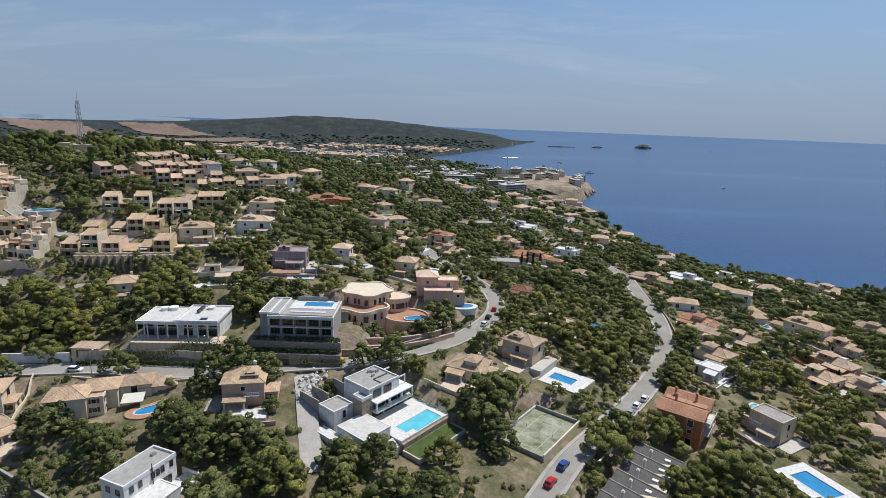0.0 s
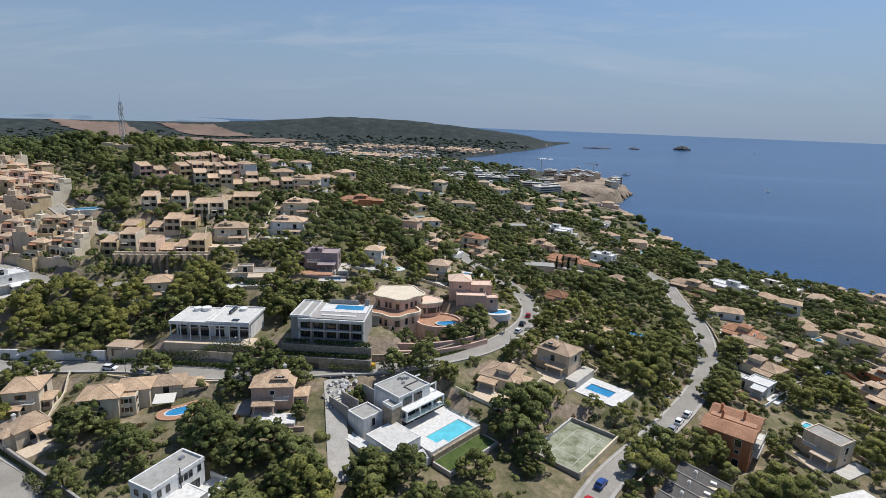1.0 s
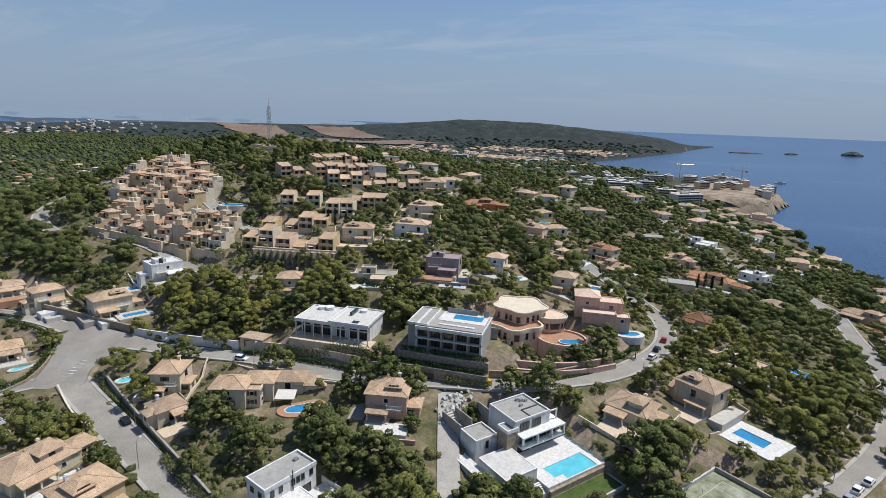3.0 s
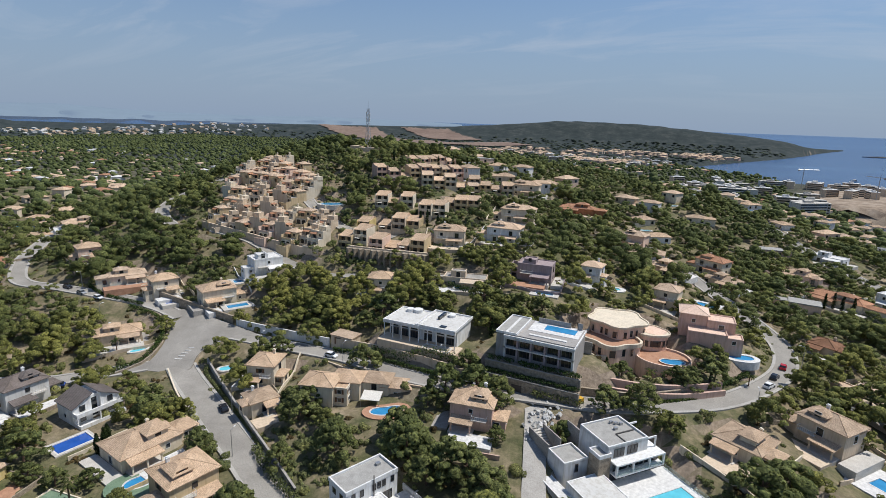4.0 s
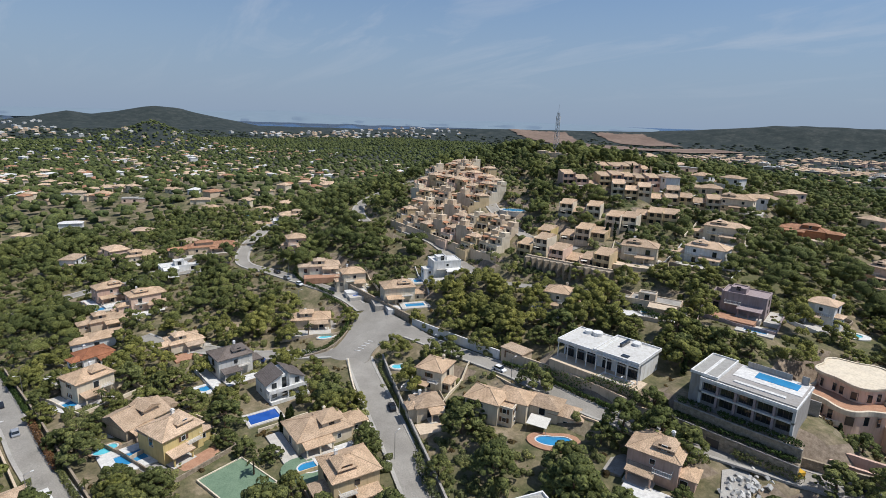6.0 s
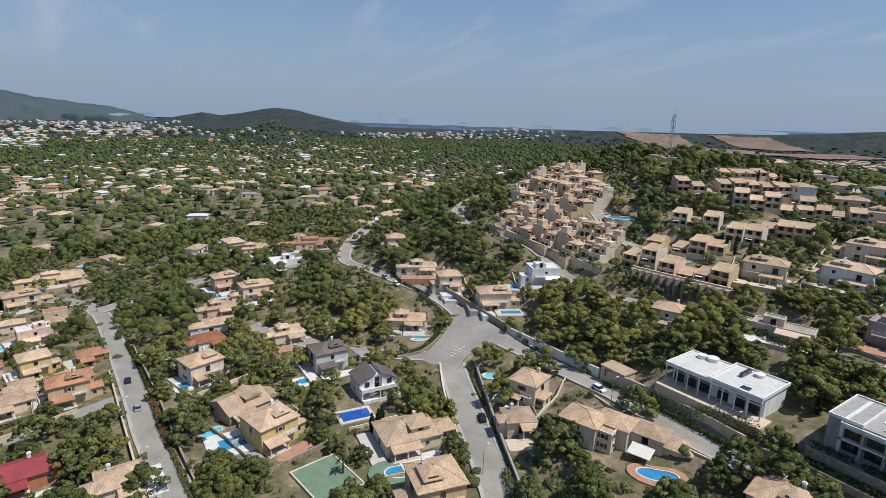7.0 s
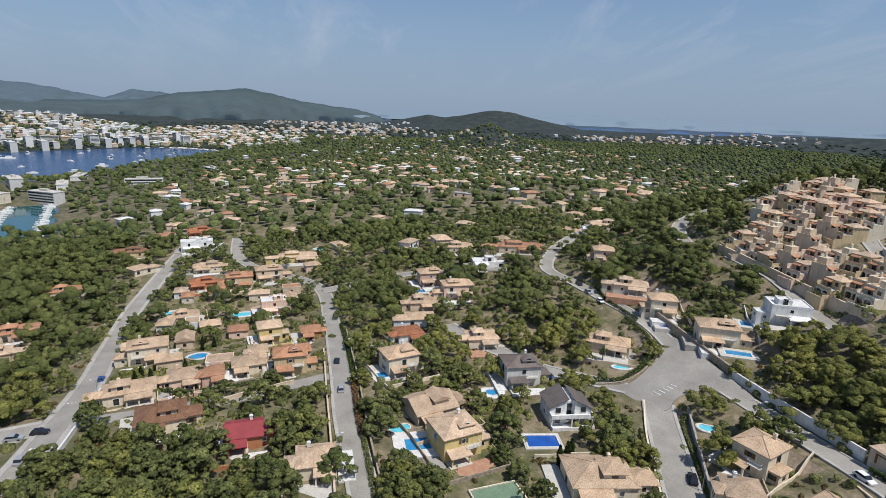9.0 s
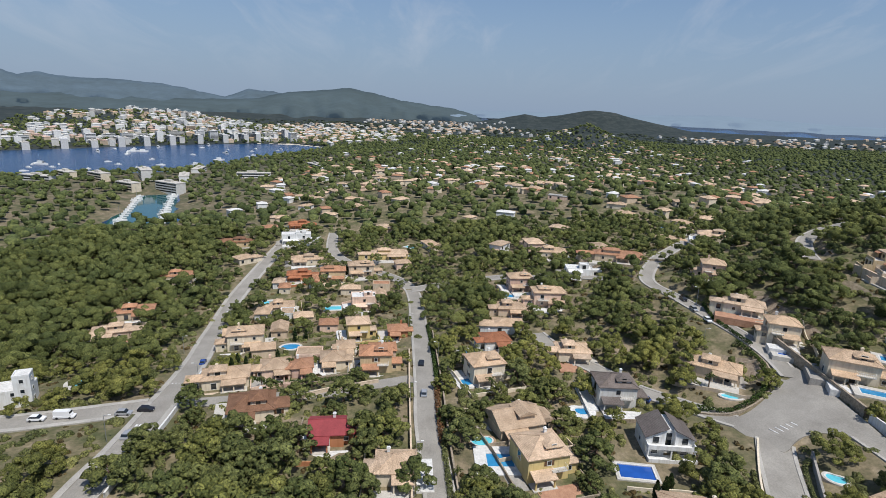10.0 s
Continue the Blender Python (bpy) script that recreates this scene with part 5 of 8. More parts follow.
villa(48.0, 200.6, -40, 14.0, 9, 1, "flat", "sand", "paletile")
villa(-102.8, 229.0, 20, 13.2, 9, 2, "hip", "cream", "tan", label="cream hillside villa with arched loggia", lift=-1.0)
villa(-82.2, 243.3, 4, 14.4, 9, 2, "hip", "white", "paletile", label="white two-storey villa with stacked terraces", lift=-0.7)
villa(-85.9, 272.6, 8, 16.2, 8, 2, "hip", "cream", "paletile", lift=-0.5)
villa(-68.6, 325.8, 2, 18.8, 8, 1, "hip", "orange", "terracotta", label="low villa with red-brown roofs")
villa(-99.0, 321.8, 7, 17.4, 9, 2, "hip", "cream", "tan")
villa(-33.0, 300.8, -14, 11.1, 8, 2, "hip", "pink", "paletile")
villa(-14.2, 273.4, -22, 12.4, 9, 1, "hip", "pink", "paletile", lift=0.4)
villa(3.5, 304.0, -31, 13.7, 8, 2, "hip", "cream", "terracotta")
villa(8.9, 284.2, -32, 11.5, 8, 1, "hip", "sand", "tan", lift=0.4)
villa(56.8, 310.6, -36, 23.5, 9, 1, "hip", "cream", "terracotta")
villa(43.9, 336.2, -33, 13.0, 8, 1, "hip", "pink", "tan")
villa(82.3, 327.0, -40, 13.4, 8, 2, "flat", "white", "whitepave")
villa(65.4, 389.9, -30, 16.4, 9, 1, "flat", "white", "whitepave")
villa(115.6, 487.6, -34, 20.1, 8, 1, "flat", "white", "gravel", lift=0.7)
villa(107.6, 189.4, -54, 12.1, 8, 1, "hip", "cream", "tan")
villa(116.4, 211.1, -49, 11.1, 7, 1, "gable", "palegrey", "paletile")
villa(128.2, 206.7, -52, 12.0, 7, 1, "gable", "sand", "paletile")
villa(116.1, 224.6, -47, 11.7, 8, 1, "hip", "sand", "terracotta")
villa(169.7, 228.5, -56, 16.8, 9, 2, "hip", "cream", "tan", label="long cream two-storey house with a tan roof", lift=0.4)
villa(175.0, 217.0, -59, 11.5, 8, 1, "hip", "sand", "tan", lift=0.4)
villa(157.8, 194.3, -64, 14.6, 8, 1, "hip", "orange", "paletile")
villa(141.8, 179.5, -63, 11.6, 8, 1, "hip", "sand", "paletile")
villa(154.5, 176.5, -66, 11.5, 8, 1, "hip", "sand", "paletile")
villa(99.7, 175.8, -49, 7.1, 7, 1, "flat", "white", "whitepave")
villa(100.0, 141.4, -60, 9.3, 7, 2, "flat", "sand", "concrete")
villa(220.2, 255.1, -61, 13.4, 8, 1, "hip", "rose", "tan")
villa(152.3, 314.5, -51, 19.4, 8, 1, "flat", "white", "whitepave", lift=0.6)
villa(122.9, 297.4, -47, 18.4, 8, 1, "hip", "sand", "tan")
villa(204.0, 353.4, -55, 25.5, 8, 1, "flat", "cream", "whitepave", lift=0.5)
villa(244.7, 364.3, -59, 22.6, 8, 1, "hip", "sand", "paletile", lift=0.4)
villa(262.5, 338.4, -63, 19.4, 8, 1, "hip", "sand", "paletile")
villa(-215.8, 62.8, 101, 9.7, 8, 1, "hip", "white", "redtile", label="white bungalow with a fresh orange-red hipped roof")
villa(-189.6, 55.9, 106, 10.7, 9, 2, "hip", "cream", "tan", label="cream house with a mottled hipped roof")
villa(-159.1, 60.6, 107, 12.3, 11, 1, "gable", "sand", "tan", label="sand-coloured house with a yellow gable")
villa(-141.6, 63.9, 104, 10.4, 10, 2, "hip", "yellow", "paletile", label="yellow terraced house with broad balconies")
villa(-173.7, 92.8, 88, 10.9, 9, 2, "hip", "palegrey", "greytile", label="pale grey house with a dark slate-like roof")
villa(-202.4, 88.2, 88, 11.0, 8, 1, "hip", "cream", "paletile")
villa(-278.8, 82.6, 94, 11.2, 8, 2, "hip", "rose", "tan")
villa(-253.5, 90.7, 91, 13.6, 8, 2, "hip", "pink", "tan")
villa(-310.4, 192.6, 66, 15.3, 8, 1, "hip", "cream", "paletile")
villa(-287.3, 113.7, 83, 12.9, 8, 1, "flat", "white", "whitepave", label="white cubic house with a car port")
villa(-329.9, 110.5, 86, 16.2, 9, 1, "hip", "cream", "tan")
villa(-301.9, 138.4, 79, 24.7, 8, 1, "hip", "sand", "terracotta")
villa(-164.1, -10.7, 104, 11.7, 10, 1, "hip", "cream", "browntile", label="wide bungalow with a brown hipped roof", lift=0.6)
villa(-151.7, 12.0, 95, 8.4, 8, 1, "gable", "orange", "redsheet", label="low house with a dark red sheet roof")
villa(-187.7, -26.2, 106, 13.7, 8, 1, "hip", "cream", "tan", lift=0.7)
villa(-232.4, -34.5, 104, 13.4, 9, 2, "hip", "cream", "tan", lift=0.7)
villa(-196.0, -12.7, 106, 9.3, 8, 1, "hip", "pink", "tan", lift=0.7)
villa(-195.9, -4.2, 103, 6.7, 7, 1, "hip", "rose", "terracotta", lift=0.6)
villa(-202.9, 5.0, 100, 8.1, 8, 1, "hip", "cream", "tan", lift=0.6)
villa(-198.8, 20.1, 95, 10.4, 8, 2, "hip", "ochre", "terracotta", lift=0.5)
villa(-216.4, 7.4, 98, 6.2, 7, 1, "hip", "sand", "tan", lift=0.6)
villa(-234.6, 25.8, 97, 7.5, 7, 1, "hip", "orange", "terracotta", lift=0.4)
villa(-239.4, 9.2, 102, 9.0, 8, 2, "hip", "yellow", "paletile", label="pale yellow house with a square tower", lift=0.6)
villa(-281.6, 7.0, 101, 12.0, 8, 2, "flat", "pink", "whitepave")
villa(-325.5, -15.1, 99, 13.4, 8, 2, "hip", "ochre", "terracotta", label="ochre arcaded house with a terrace")
villa(-328.8, -35.1, 103, 12.9, 8, 1, "hip", "orange", "redtile")
villa(-331.7, -0.1, 101, 14.3, 8, 2, "hip", "sand", "tan")
villa(-282.9, -33.2, 105, 11.0, 8, 1, "hip", "sand", "tan")
villa(-270.6, -97.2, 109, 14.9, 9, 1, "hip", "sand", "terracotta")
villa(-243.4, -93.7, 111, 13.8, 8, 1, "hip", "sand", "paletile")
villa(-321.9, -99.1, 105, 13.4, 8, 1, "hip", "cream", "terracotta")
villa(-396.6, -52.0, 103, 19.4, 8, 2, "flat", "white", "whitepave")
villa(-358.2, 14.6, 98, 22.2, 9, 1, "hip", "yellow", "paletile")
villa(-388.4, -91.5, 104, 20.3, 8, 1, "hip", "ochre", "browntile")
villa(-438.8, -59.5, 103, 15.1, 8, 1, "hip", "orange", "redtile")
villa(-137.4, 30.0, 92, 8.8, 8, 1, "hip", "cream", "paletile")
villa(-354.0, -37.2, 102, 15.6, 8, 1, "hip", "cream", "tan")
villa(-248.4, 73.7, 90, 11.5, 8, 1, "hip", "sand", "tan")
pool(-71.8, 127.5, 42, 8.6, 4.5, "kidney", "pool", "redpave", 2.2, label="kidney-shaped deep blue pool in a clay-tiled terrace")
pool(-111.1, 85.7, 77, 7.5, 5, "kidney", "pool", "greenpave", 4.0, label="blue pool in a green painted terrace")
pool(-139.9, 87.2, 82, 8.2, 5, "rect", "deepblue", "paving", 1.0)
pool(-171.0, 127.6, 81, 6.3, 3, "kidney", "turquoise", "paving", 0.8)
pool(-161.5, 162.4, 62, 7.7, 3.5, "rect", "pool", "paving", 2.0)
pool(-188.5, 154.5, 68, 5.2, 4, "rect", "deepblue", "paving", 2.0)
pool(-216.0, 152.0, 62, 7.6, 5, "oval", "pool", "paving", 2.0)
pool(-173.0, 176.3, 57, 6.9, 4, "rect", "pool", "paving", 2.0)
pool(-77.6, 192.7, 15, 10.5, 3, "rect", "pool", "paving", 0.8)
pool(-51.3, 201.1, 6, 6.2, 4, "rect", "pool", "paving", 2.0)
pool(-31.0, 223.4, -2, 5.3, 4, "kidney", "turquoise", "whitepave", 2.0)
pool(1.5, 244.7, -16, 7.0, 4, "rect", "pool", "whitepave", 2.0)
pool(-132.9, 130.2, 59, 4.2, 3.5, "kidney", "turquoise", "paving", 0.8)
pool(-173.7, 237.6, 38, 11.3, 8, "kidney", "pool", "paving", 1.5, label="large communal pool on the hill terrace")
pool(42.3, 158.5, -40, 8.1, 4.5, "rect", "pool", "whitepave", 4, label="deep blue pool in a wide white terrace")
pool(98.9, 119.3, -70, 10.0, 6, "rect", "pool", "whitepave", 3, label="blue pool in a broad white deck")
pool(114.2, 184.2, -52, 3.4, 4, "rect", "pool", "paving", 1)
pool(134.7, 199.6, -54, 7.7, 4, "rect", "deepblue", "grass", 1)
pool(169.3, 188.7, -62, 6.5, 4, "rect", "pool", "paving", 2.0)
pool(68.8, 211.2, -38, 6.6, 4, "rect", "pool", "grass", 1.5)
pool(53.9, 248.5, -32, 6.5, 5, "kidney", "turquoise", "whitepave", 1)
pool(105.6, 154.4, -54, 7.2, 3.5, "rect", "turquoise", "paving", 0.8)
pool(-210.2, 52.9, 104, 5.0, 4, "rect", "pool", "paving", 2.0)
pool(-185.5, 50.3, 114, 5.5, 4, "rect", "pool", "whitepave", 1.5)
pool(-151.8, 51.4, 102, 5.5, 4, "kidney", "turquoise", "soil", 1)
pool(-143.8, 55.0, 90, 6.5, 5, "rect", "pool", "whitepave", 3, label="blue pool on a raised white balustraded terrace")
pool(-167.3, 81.9, 91, 4.0, 4, "kidney", "pool", "whitepave", 2.0)
pool(-229.9, -16.4, 103, 7.3, 5, "oval", "pool", "paving", 1)
pool(-192.2, -75.7, 124, 3.7, 5, "kidney", "turquoise", "paving", 2)
pool(-294.2, -42.6, 106, 7.0, 4, "rect", "turquoise", "paving", 2.0)
pool(-283.1, -8.2, 100, 7.8, 5, "rect", "turquoise", "whitepave", 1)
pool(-269.0, 77.6, 80, 6.6, 4, "rect", "pool", "paving", 2.0)

# small bungalows filling the plots between the two long streets
br = random.Random(4)
put, goes = 0, 0
while put < 16 and goes < 900:
    goes += 1
    x, y = br.uniform(-345, -192), br.uniform(-46, 29)
    if any(math.hypot(x - a, y - b) < c * 0.55 + 5.6 for a, b, c, _ in PADS) or any(np.hypot(line[:, 0] - x, line[:, 1] - y).min() < hw + 6 for line, _, hw in ROADS):
        continue
    villa(x, y, 100 + br.choice((0, 90)) + br.uniform(-6, 6), br.uniform(7.5, 10), br.uniform(5.5, 7), 1, br.choice(("hip", "gable", "hip", "flat")), br.choice(("cream", "white", "sand", "pink")), br.choice(("tan", "terracotta", "paletile", "tan")), lift=0.4, extras=False)
    put += 1

# ---- stepped terrace houses on the hill ----
def terrace_unit(wall, seed, deep=9.0):
    """One stepped ochre unit: two set-back storeys, arched loggia, roof terrace."""
    rng = random.Random(seed)
    h = thing("terraced_house", pose(0, 0, -900), "ochre stepped terrace house with parapets and a small roof terrace", "house", "terrace houses on the hill")
    w = 6.4
    part("wall", Shape().box(-w / 2, w / 2, -deep / 2, deep / 2, -4, 2.9), M[wall], h)
    part("terrace", Shape().box(-w / 2 + 0.2, w / 2 - 0.2, -deep / 2 + 0.2, deep / 2 - 3.5, 2.9, 2.98), M["paving"], h)
    part("wall", Shape().box(-w / 2, w / 2, -deep / 2 + 3.4, deep / 2, 2.9, 5.8), M[wall], h)
    part("parapet", Shape().box(-w / 2, w / 2, -deep / 2, -deep / 2 + 0.2, 2.9, 3.7).box(-w / 2, -w / 2 + 0.22, -deep / 2, deep / 2 - 4, 2.9, 4.2 + rng.random()), M[wall], h)
    top = rng.random()
    if top < 0.55:
        part("wall", Shape().box(-w / 2 + 2.6, w / 2, deep / 2 - 3.4, deep / 2, 5.8, 8.2), M[wall], h)
        part("parapet", Shape().band([(-w / 2 + 0.2, -deep / 2 + 3.6), (w / 2 - 0.2, -deep / 2 + 3.6), (w / 2 - 0.2, deep / 2 - 0.2), (-w / 2 + 0.2, deep / 2 - 0.2)],
                                     [(-w / 2, -deep / 2 + 3.4), (w / 2, -deep / 2 + 3.4), (w / 2, deep / 2), (-w / 2, deep / 2)], 5.7, 6.5), M[wall], h)
    else:
        part("roof", hip_roof(Shape(), -w / 2, w / 2, -deep / 2 + 3.4, deep / 2, 5.8, 1.2, 0.3), M["paletile"], h)
    part("recess", Shape().box(-2.5, 2.5, -deep / 2 - 0.04, -deep / 2 + 0.3, 0.1, 2.3), M["glass"], h)
    arch = Shape().prism([(-2.7, 0), (-2.4, 0), (-2.4, 1.9), (-2.0, 2.25), (-0.8, 2.25), (-0.3, 1.9), (-0.3, 0), (0.3, 0), (0.3, 1.9), (0.8, 2.25), (2.0, 2.25), (2.4, 1.9), (2.4, 0), (2.7, 0), (2.7, 2.7), (-2.7, 2.7)], 0.0, 0.35)
    arch.v = [(x, -deep / 2 - z, y) for x, y, z in arch.v]
    part("arcade", arch, M["cream"], h)
    y0 = -deep / 2 + 3.4
    part("canopy", Shape().add([(-2.9, y0 - 1.5, 5.0), (0.4, y0 - 1.5, 5.0), (0.4, y0, 5.6), (-2.9, y0, 5.6), (-2.9, y0 - 1.5, 5.18), (0.4, y0 - 1.5, 5.18), (0.4, y0, 5.78), (-2.9, y0, 5.78)],
                               [(3, 2, 1, 0), (4, 5, 6, 7), (0, 1, 5, 4), (1, 2, 6, 5), (2, 3, 7, 6), (3, 0, 4, 7)]), M["terracotta"], h)
    chimney(h, rng.uniform(0.5, 2.4), deep / 2 - 1.2, 6.4 if top >= 0.55 else 8.6, "cream")
    window(h, pose(-1.3, -deep / 2 + 3.4, 3.1), 1.7, 2.1, "darkframe")
    window(h, pose(1.6, -deep / 2 + 3.4, 3.9), 1.2, 1.3, "darkframe")
    part("garden_wall", Shape().box(-w / 2, w / 2, -deep / 2 - 3.0, -deep / 2 - 2.7, -6, 0.6).box(w / 2 - 0.25, w / 2, -deep / 2 - 2.7, -deep / 2, -6, 1.2), M[wall], h)
    return h


UNITS = [terrace_unit(w, s) for w, s in (("ochre", 1), ("pink", 2), ("ochre", 5), ("sand", 7), ("cream", 9))]


def terrace_row(a, b, n, turn=0.0, lift=0.0, seed=0):
    rng = random.Random(seed)
    yaw = math.degrees(math.atan2(b[1] - a[1], b[0] - a[0])) + turn
    for i in range(n):
        t = (i + 0.5) / n
        x, y = a[0] + (b[0] - a[0]) * t + rng.uniform(-0.9, 0.9), a[1] + (b[1] - a[1]) * t + rng.uniform(-2.4, 2.4)
        z = ground(x, y) + lift + rng.uniform(-1.2, 1.2)
        copy_thing(rng.choice(UNITS), pose(x, y, z, 0, 0, yaw + rng.uniform(-9, 9) + rng.choice((0, 0, 0, -14, 90))))
        PADS.append((x, y, 5.0, z - 0.3))
        keep_clear(x, y, 6)


terrace_row((-221, 205), (-154, 207), 10, 0, 0, 1)
terrace_row((-226, 215), (-158, 219), 10, 0, 0, 2)
terrace_row((-231, 225), (-188, 229), 7, 0, 0, 3)
terrace_row((-240, 237), (-186, 240), 8, 0, 0, 4)
terrace_row((-247, 248), (-194, 249), 8, 0, 0, 5)
terrace_row((-244, 258), (-208, 258), 5, 0, -1, 6)
terrace_row((-243, 267), (-224, 266), 3, 0, -1.5, 7)
for u in UNITS:
    for o in u.children_recursive:
        bpy.data.objects.remove(o)
    bpy.data.objects.remove(u)


tr = random.Random(77)


def town_block(x, y, yaw, n, shade, floors=2, unit=6.2, tile="tan", lift=0.0, step=0.0, label=""):
    """A row of joined hillside houses with balconies; each house is a thing."""
    for i in range(n):
        a = radians(yaw)
        u = (i - (n - 1) / 2) * unit
        px, py = x + u * math.cos(a), y + u * math.sin(a)
        off = tr.uniform(-2.2, 2.2)
        px, py = px - off * math.sin(a), py + off * math.cos(a)
        z = ground(px, py) + lift + tr.uniform(-1.3, 1.1)
        wall = tr.choice((shade, shade, "sand", "ochre"))
        storeys = tr.choice((floors, floors, max(1, floors - 1)))
        h = thing("townhouse", pose(px, py, z + step * i, 0, 0, yaw), label or "white hillside townhouse with balconies and a tiled roof", "house", "hillside townhouses")
        PADS.append((px, py, 5.5, z)), keep_clear(px, py, 6.5)
        H = 2.9 * storeys
        part("wall", Shape().box(-unit / 2, unit / 2, -3.2, 4.6, -5, H), M[wall], h)
        part("roof", Shape().add([(-unit / 2, -4.2, H - 0.15), (unit / 2, -4.2, H - 0.15), (unit / 2, 3.0, H + 1.5), (-unit / 2, 3.0, H + 1.5), (-unit / 2, 4.8, H + 0.9), (unit / 2, 4.8, H + 0.9), (-unit / 2, -4.2, H - 0.35), (unit / 2, -4.2, H - 0.35), (unit / 2, 4.8, H - 0.35), (-unit / 2, 4.8, H - 0.35)],
                                 [(0, 1, 2, 3), (3, 2, 5, 4), (6, 7, 1, 0), (9, 8, 7, 6), (4, 5, 8, 9), (0, 3, 4, 9, 6), (1, 7, 8, 5, 2)]), M[tile], h)
        part("party_wall", Shape().box(-unit / 2 - 0.12, -unit / 2 + 0.12, -5.0, 4.8, -5, H + 0.5).box(unit / 2 - 0.12, unit / 2 + 0.12, -5.0, 4.8, -5, H + 0.5), M[wall], h)
        for s in range(storeys):
            part("balcony", Shape().box(-unit / 2 + 0.12, unit / 2 - 0.12, -4.9, -3.2, s * 2.9 - 0.25 if s else -5, s * 2.9).box(-unit / 2 + 0.12, unit / 2 - 0.12, -4.9, -4.75, s * 2.9, s * 2.9 + 0.95), M[wall], h)
            window(h, pose(-1.4, -3.2, s * 2.9 + 0.1), 1.7, 2.2, "darkframe")
            window(h, pose(1.5, -3.2, s * 2.9 + 0.1), 1.7, 2.2, "darkframe")
        if (i + n) % 3 == 0:
            part("awning", Shape().box(-2.2, 0.2, -6.4, -4.9, 2.2, 2.3), M["cloth"], h)


town_block(-143, 249, 20, 3, "cream", 2)
town_block(-121, 249, 14, 2, "cream", 2)
town_block(-130, 233, 14, 3, "sand", 2, tile="tan")
town_block(-147, 229, 14, 1, "yellow", 2)
town_block(-142, 214, 10, 2, "cream", 2)
town_block(-119, 213.5, 10, 4, "pink", 2, tile="tan")
town_block(-114, 266, 18, 3, "cream", 2)
town_block(-130, 285, 30, 5, "cream", 2, tile="paletile")
town_block(-150, 285, 50, 8, "rose", 2, lift=1)
town_block(-160, 318, 55, 5, "pink", 2, lift=1)
town_block(-112, 300, 25, 4, "sand", 2)


def zigzag_wall():
    """Saw-toothed retaining wall under the townhouses."""
    ob = thing("retaining_wall", pose(0, 0, 0), "saw-toothed brown stone retaining wall below the townhouses", "wall")
    for i in range(13):
        x = -138 + i * 3.0
        y = 203.0 + 0.1 * i
        z = ground(x, y)
        part("buttress", Shape().prism([(x - 1.5, y + 1.5), (x - 1.2, y - 0.6), (x + 0.4, y - 1.6), (x + 1.5, y + 1.5)], z - 4, z + 5.0), M["stone"], ob)
        part("bay", Shape().box(x - 1.5, x + 1.5, y + 1.2, y + 2.0, z - 4, z + 5.6), M["sand"], ob)


zigzag_wall()
wall_along([(-222, 199), (-190, 200), (-152, 200)], 3.5, "sand", "tall ochre retaining wall below the terrace houses", 0.6)


# ---- vehicles, walls, lamps, machines ----
def car_parts(paint, van=False):
    c = thing("car", pose(0, 0, -900), "", "car")
    k = 1.25 if van else 1.0
    side = [(-2.1 * k, 0.35), (2.1 * k, 0.35), (2.15 * k, 0.75), (1.2 * k, 0.95), (-2.0 * k, 1.0), (-2.15 * k, 0.7)]
    cab = [(-1.9 * k, 0.95), (1.1 * k, 0.95), (0.45 * k, 1.5), (-1.4 * k, 1.5)] if not van else [(-2.6, 0.95), (2.0, 0.95), (1.4, 2.2), (-2.6, 2.25)]
    def extrude(ring, y):
        n = len(ring)
        return Shape().add([(x, s * y, z) for s in (-1, 1) for x, z in ring], [tuple(range(n)), tuple(range(n, 2 * n))[::-1]] + [(n + i, n + (i + 1) % n, (i + 1) % n, i) for i in range(n)])
    part("body", extrude(side, 0.88), M[paint], c)
    part("cabin", extrude(cab, 0.76), M[paint if van else "glass"], c)
    top = max(z for _, z in cab)
    part("roof", Shape().box(cab[3][0] + 0.05, cab[2][0] - 0.05, -0.72, 0.72, top - 0.02, top + 0.05), M[paint], c)
    if van:
        part("windscreen", Shape().box(1.5, 1.75, -0.7, 0.7, 1.3, 2.0), M["glass"], c)
    for x in (-1.3 * k, 1.3 * k):
        for y in (-0.85, 0.85):
            part("wheel", Shape().tube((x, y - 0.1, 0.33), (x, y + 0.1, 0.33), 0.33, 0.33, 12), M["rubber"], c)
    for y in (-0.62, 0.62):
        part("headlight", Shape().box(2.02 * k, 2.16 * k, y - 0.15, y + 0.15, 0.62, 0.76), M["frame"], c)
    return c


CARS = {k: car_parts("car_" + k) for k in ("white", "red", "black", "silver", "blue")}
CARS["van"] = car_parts("car_white", True)
NAMES = {"white": "small white car", "red": "small red car", "black": "black car", "silver": "silver-grey car", "blue": "dark blue car", "van": "white delivery van"}


def road_level(x, y):
    best, bz = 1e9, ground(x, y)
    for line, z, hw in ROADS:
        d = np.hypot(line[:, 0] - x, line[:, 1] - y)
        i = int(d.argmin())
        if d[i] < best and d[i] < hw + 2:
            best, bz = d[i], z[i]
    return bz


def park(kind, x, y, yaw, state="parked at the kerb"):
    c = copy_thing(CARS[kind], pose(x, y, road_level(x, y) + 0.07, 0, 0, yaw))
    tagged(c, NAMES[kind] + " " + state, "car", "cars on the roads")


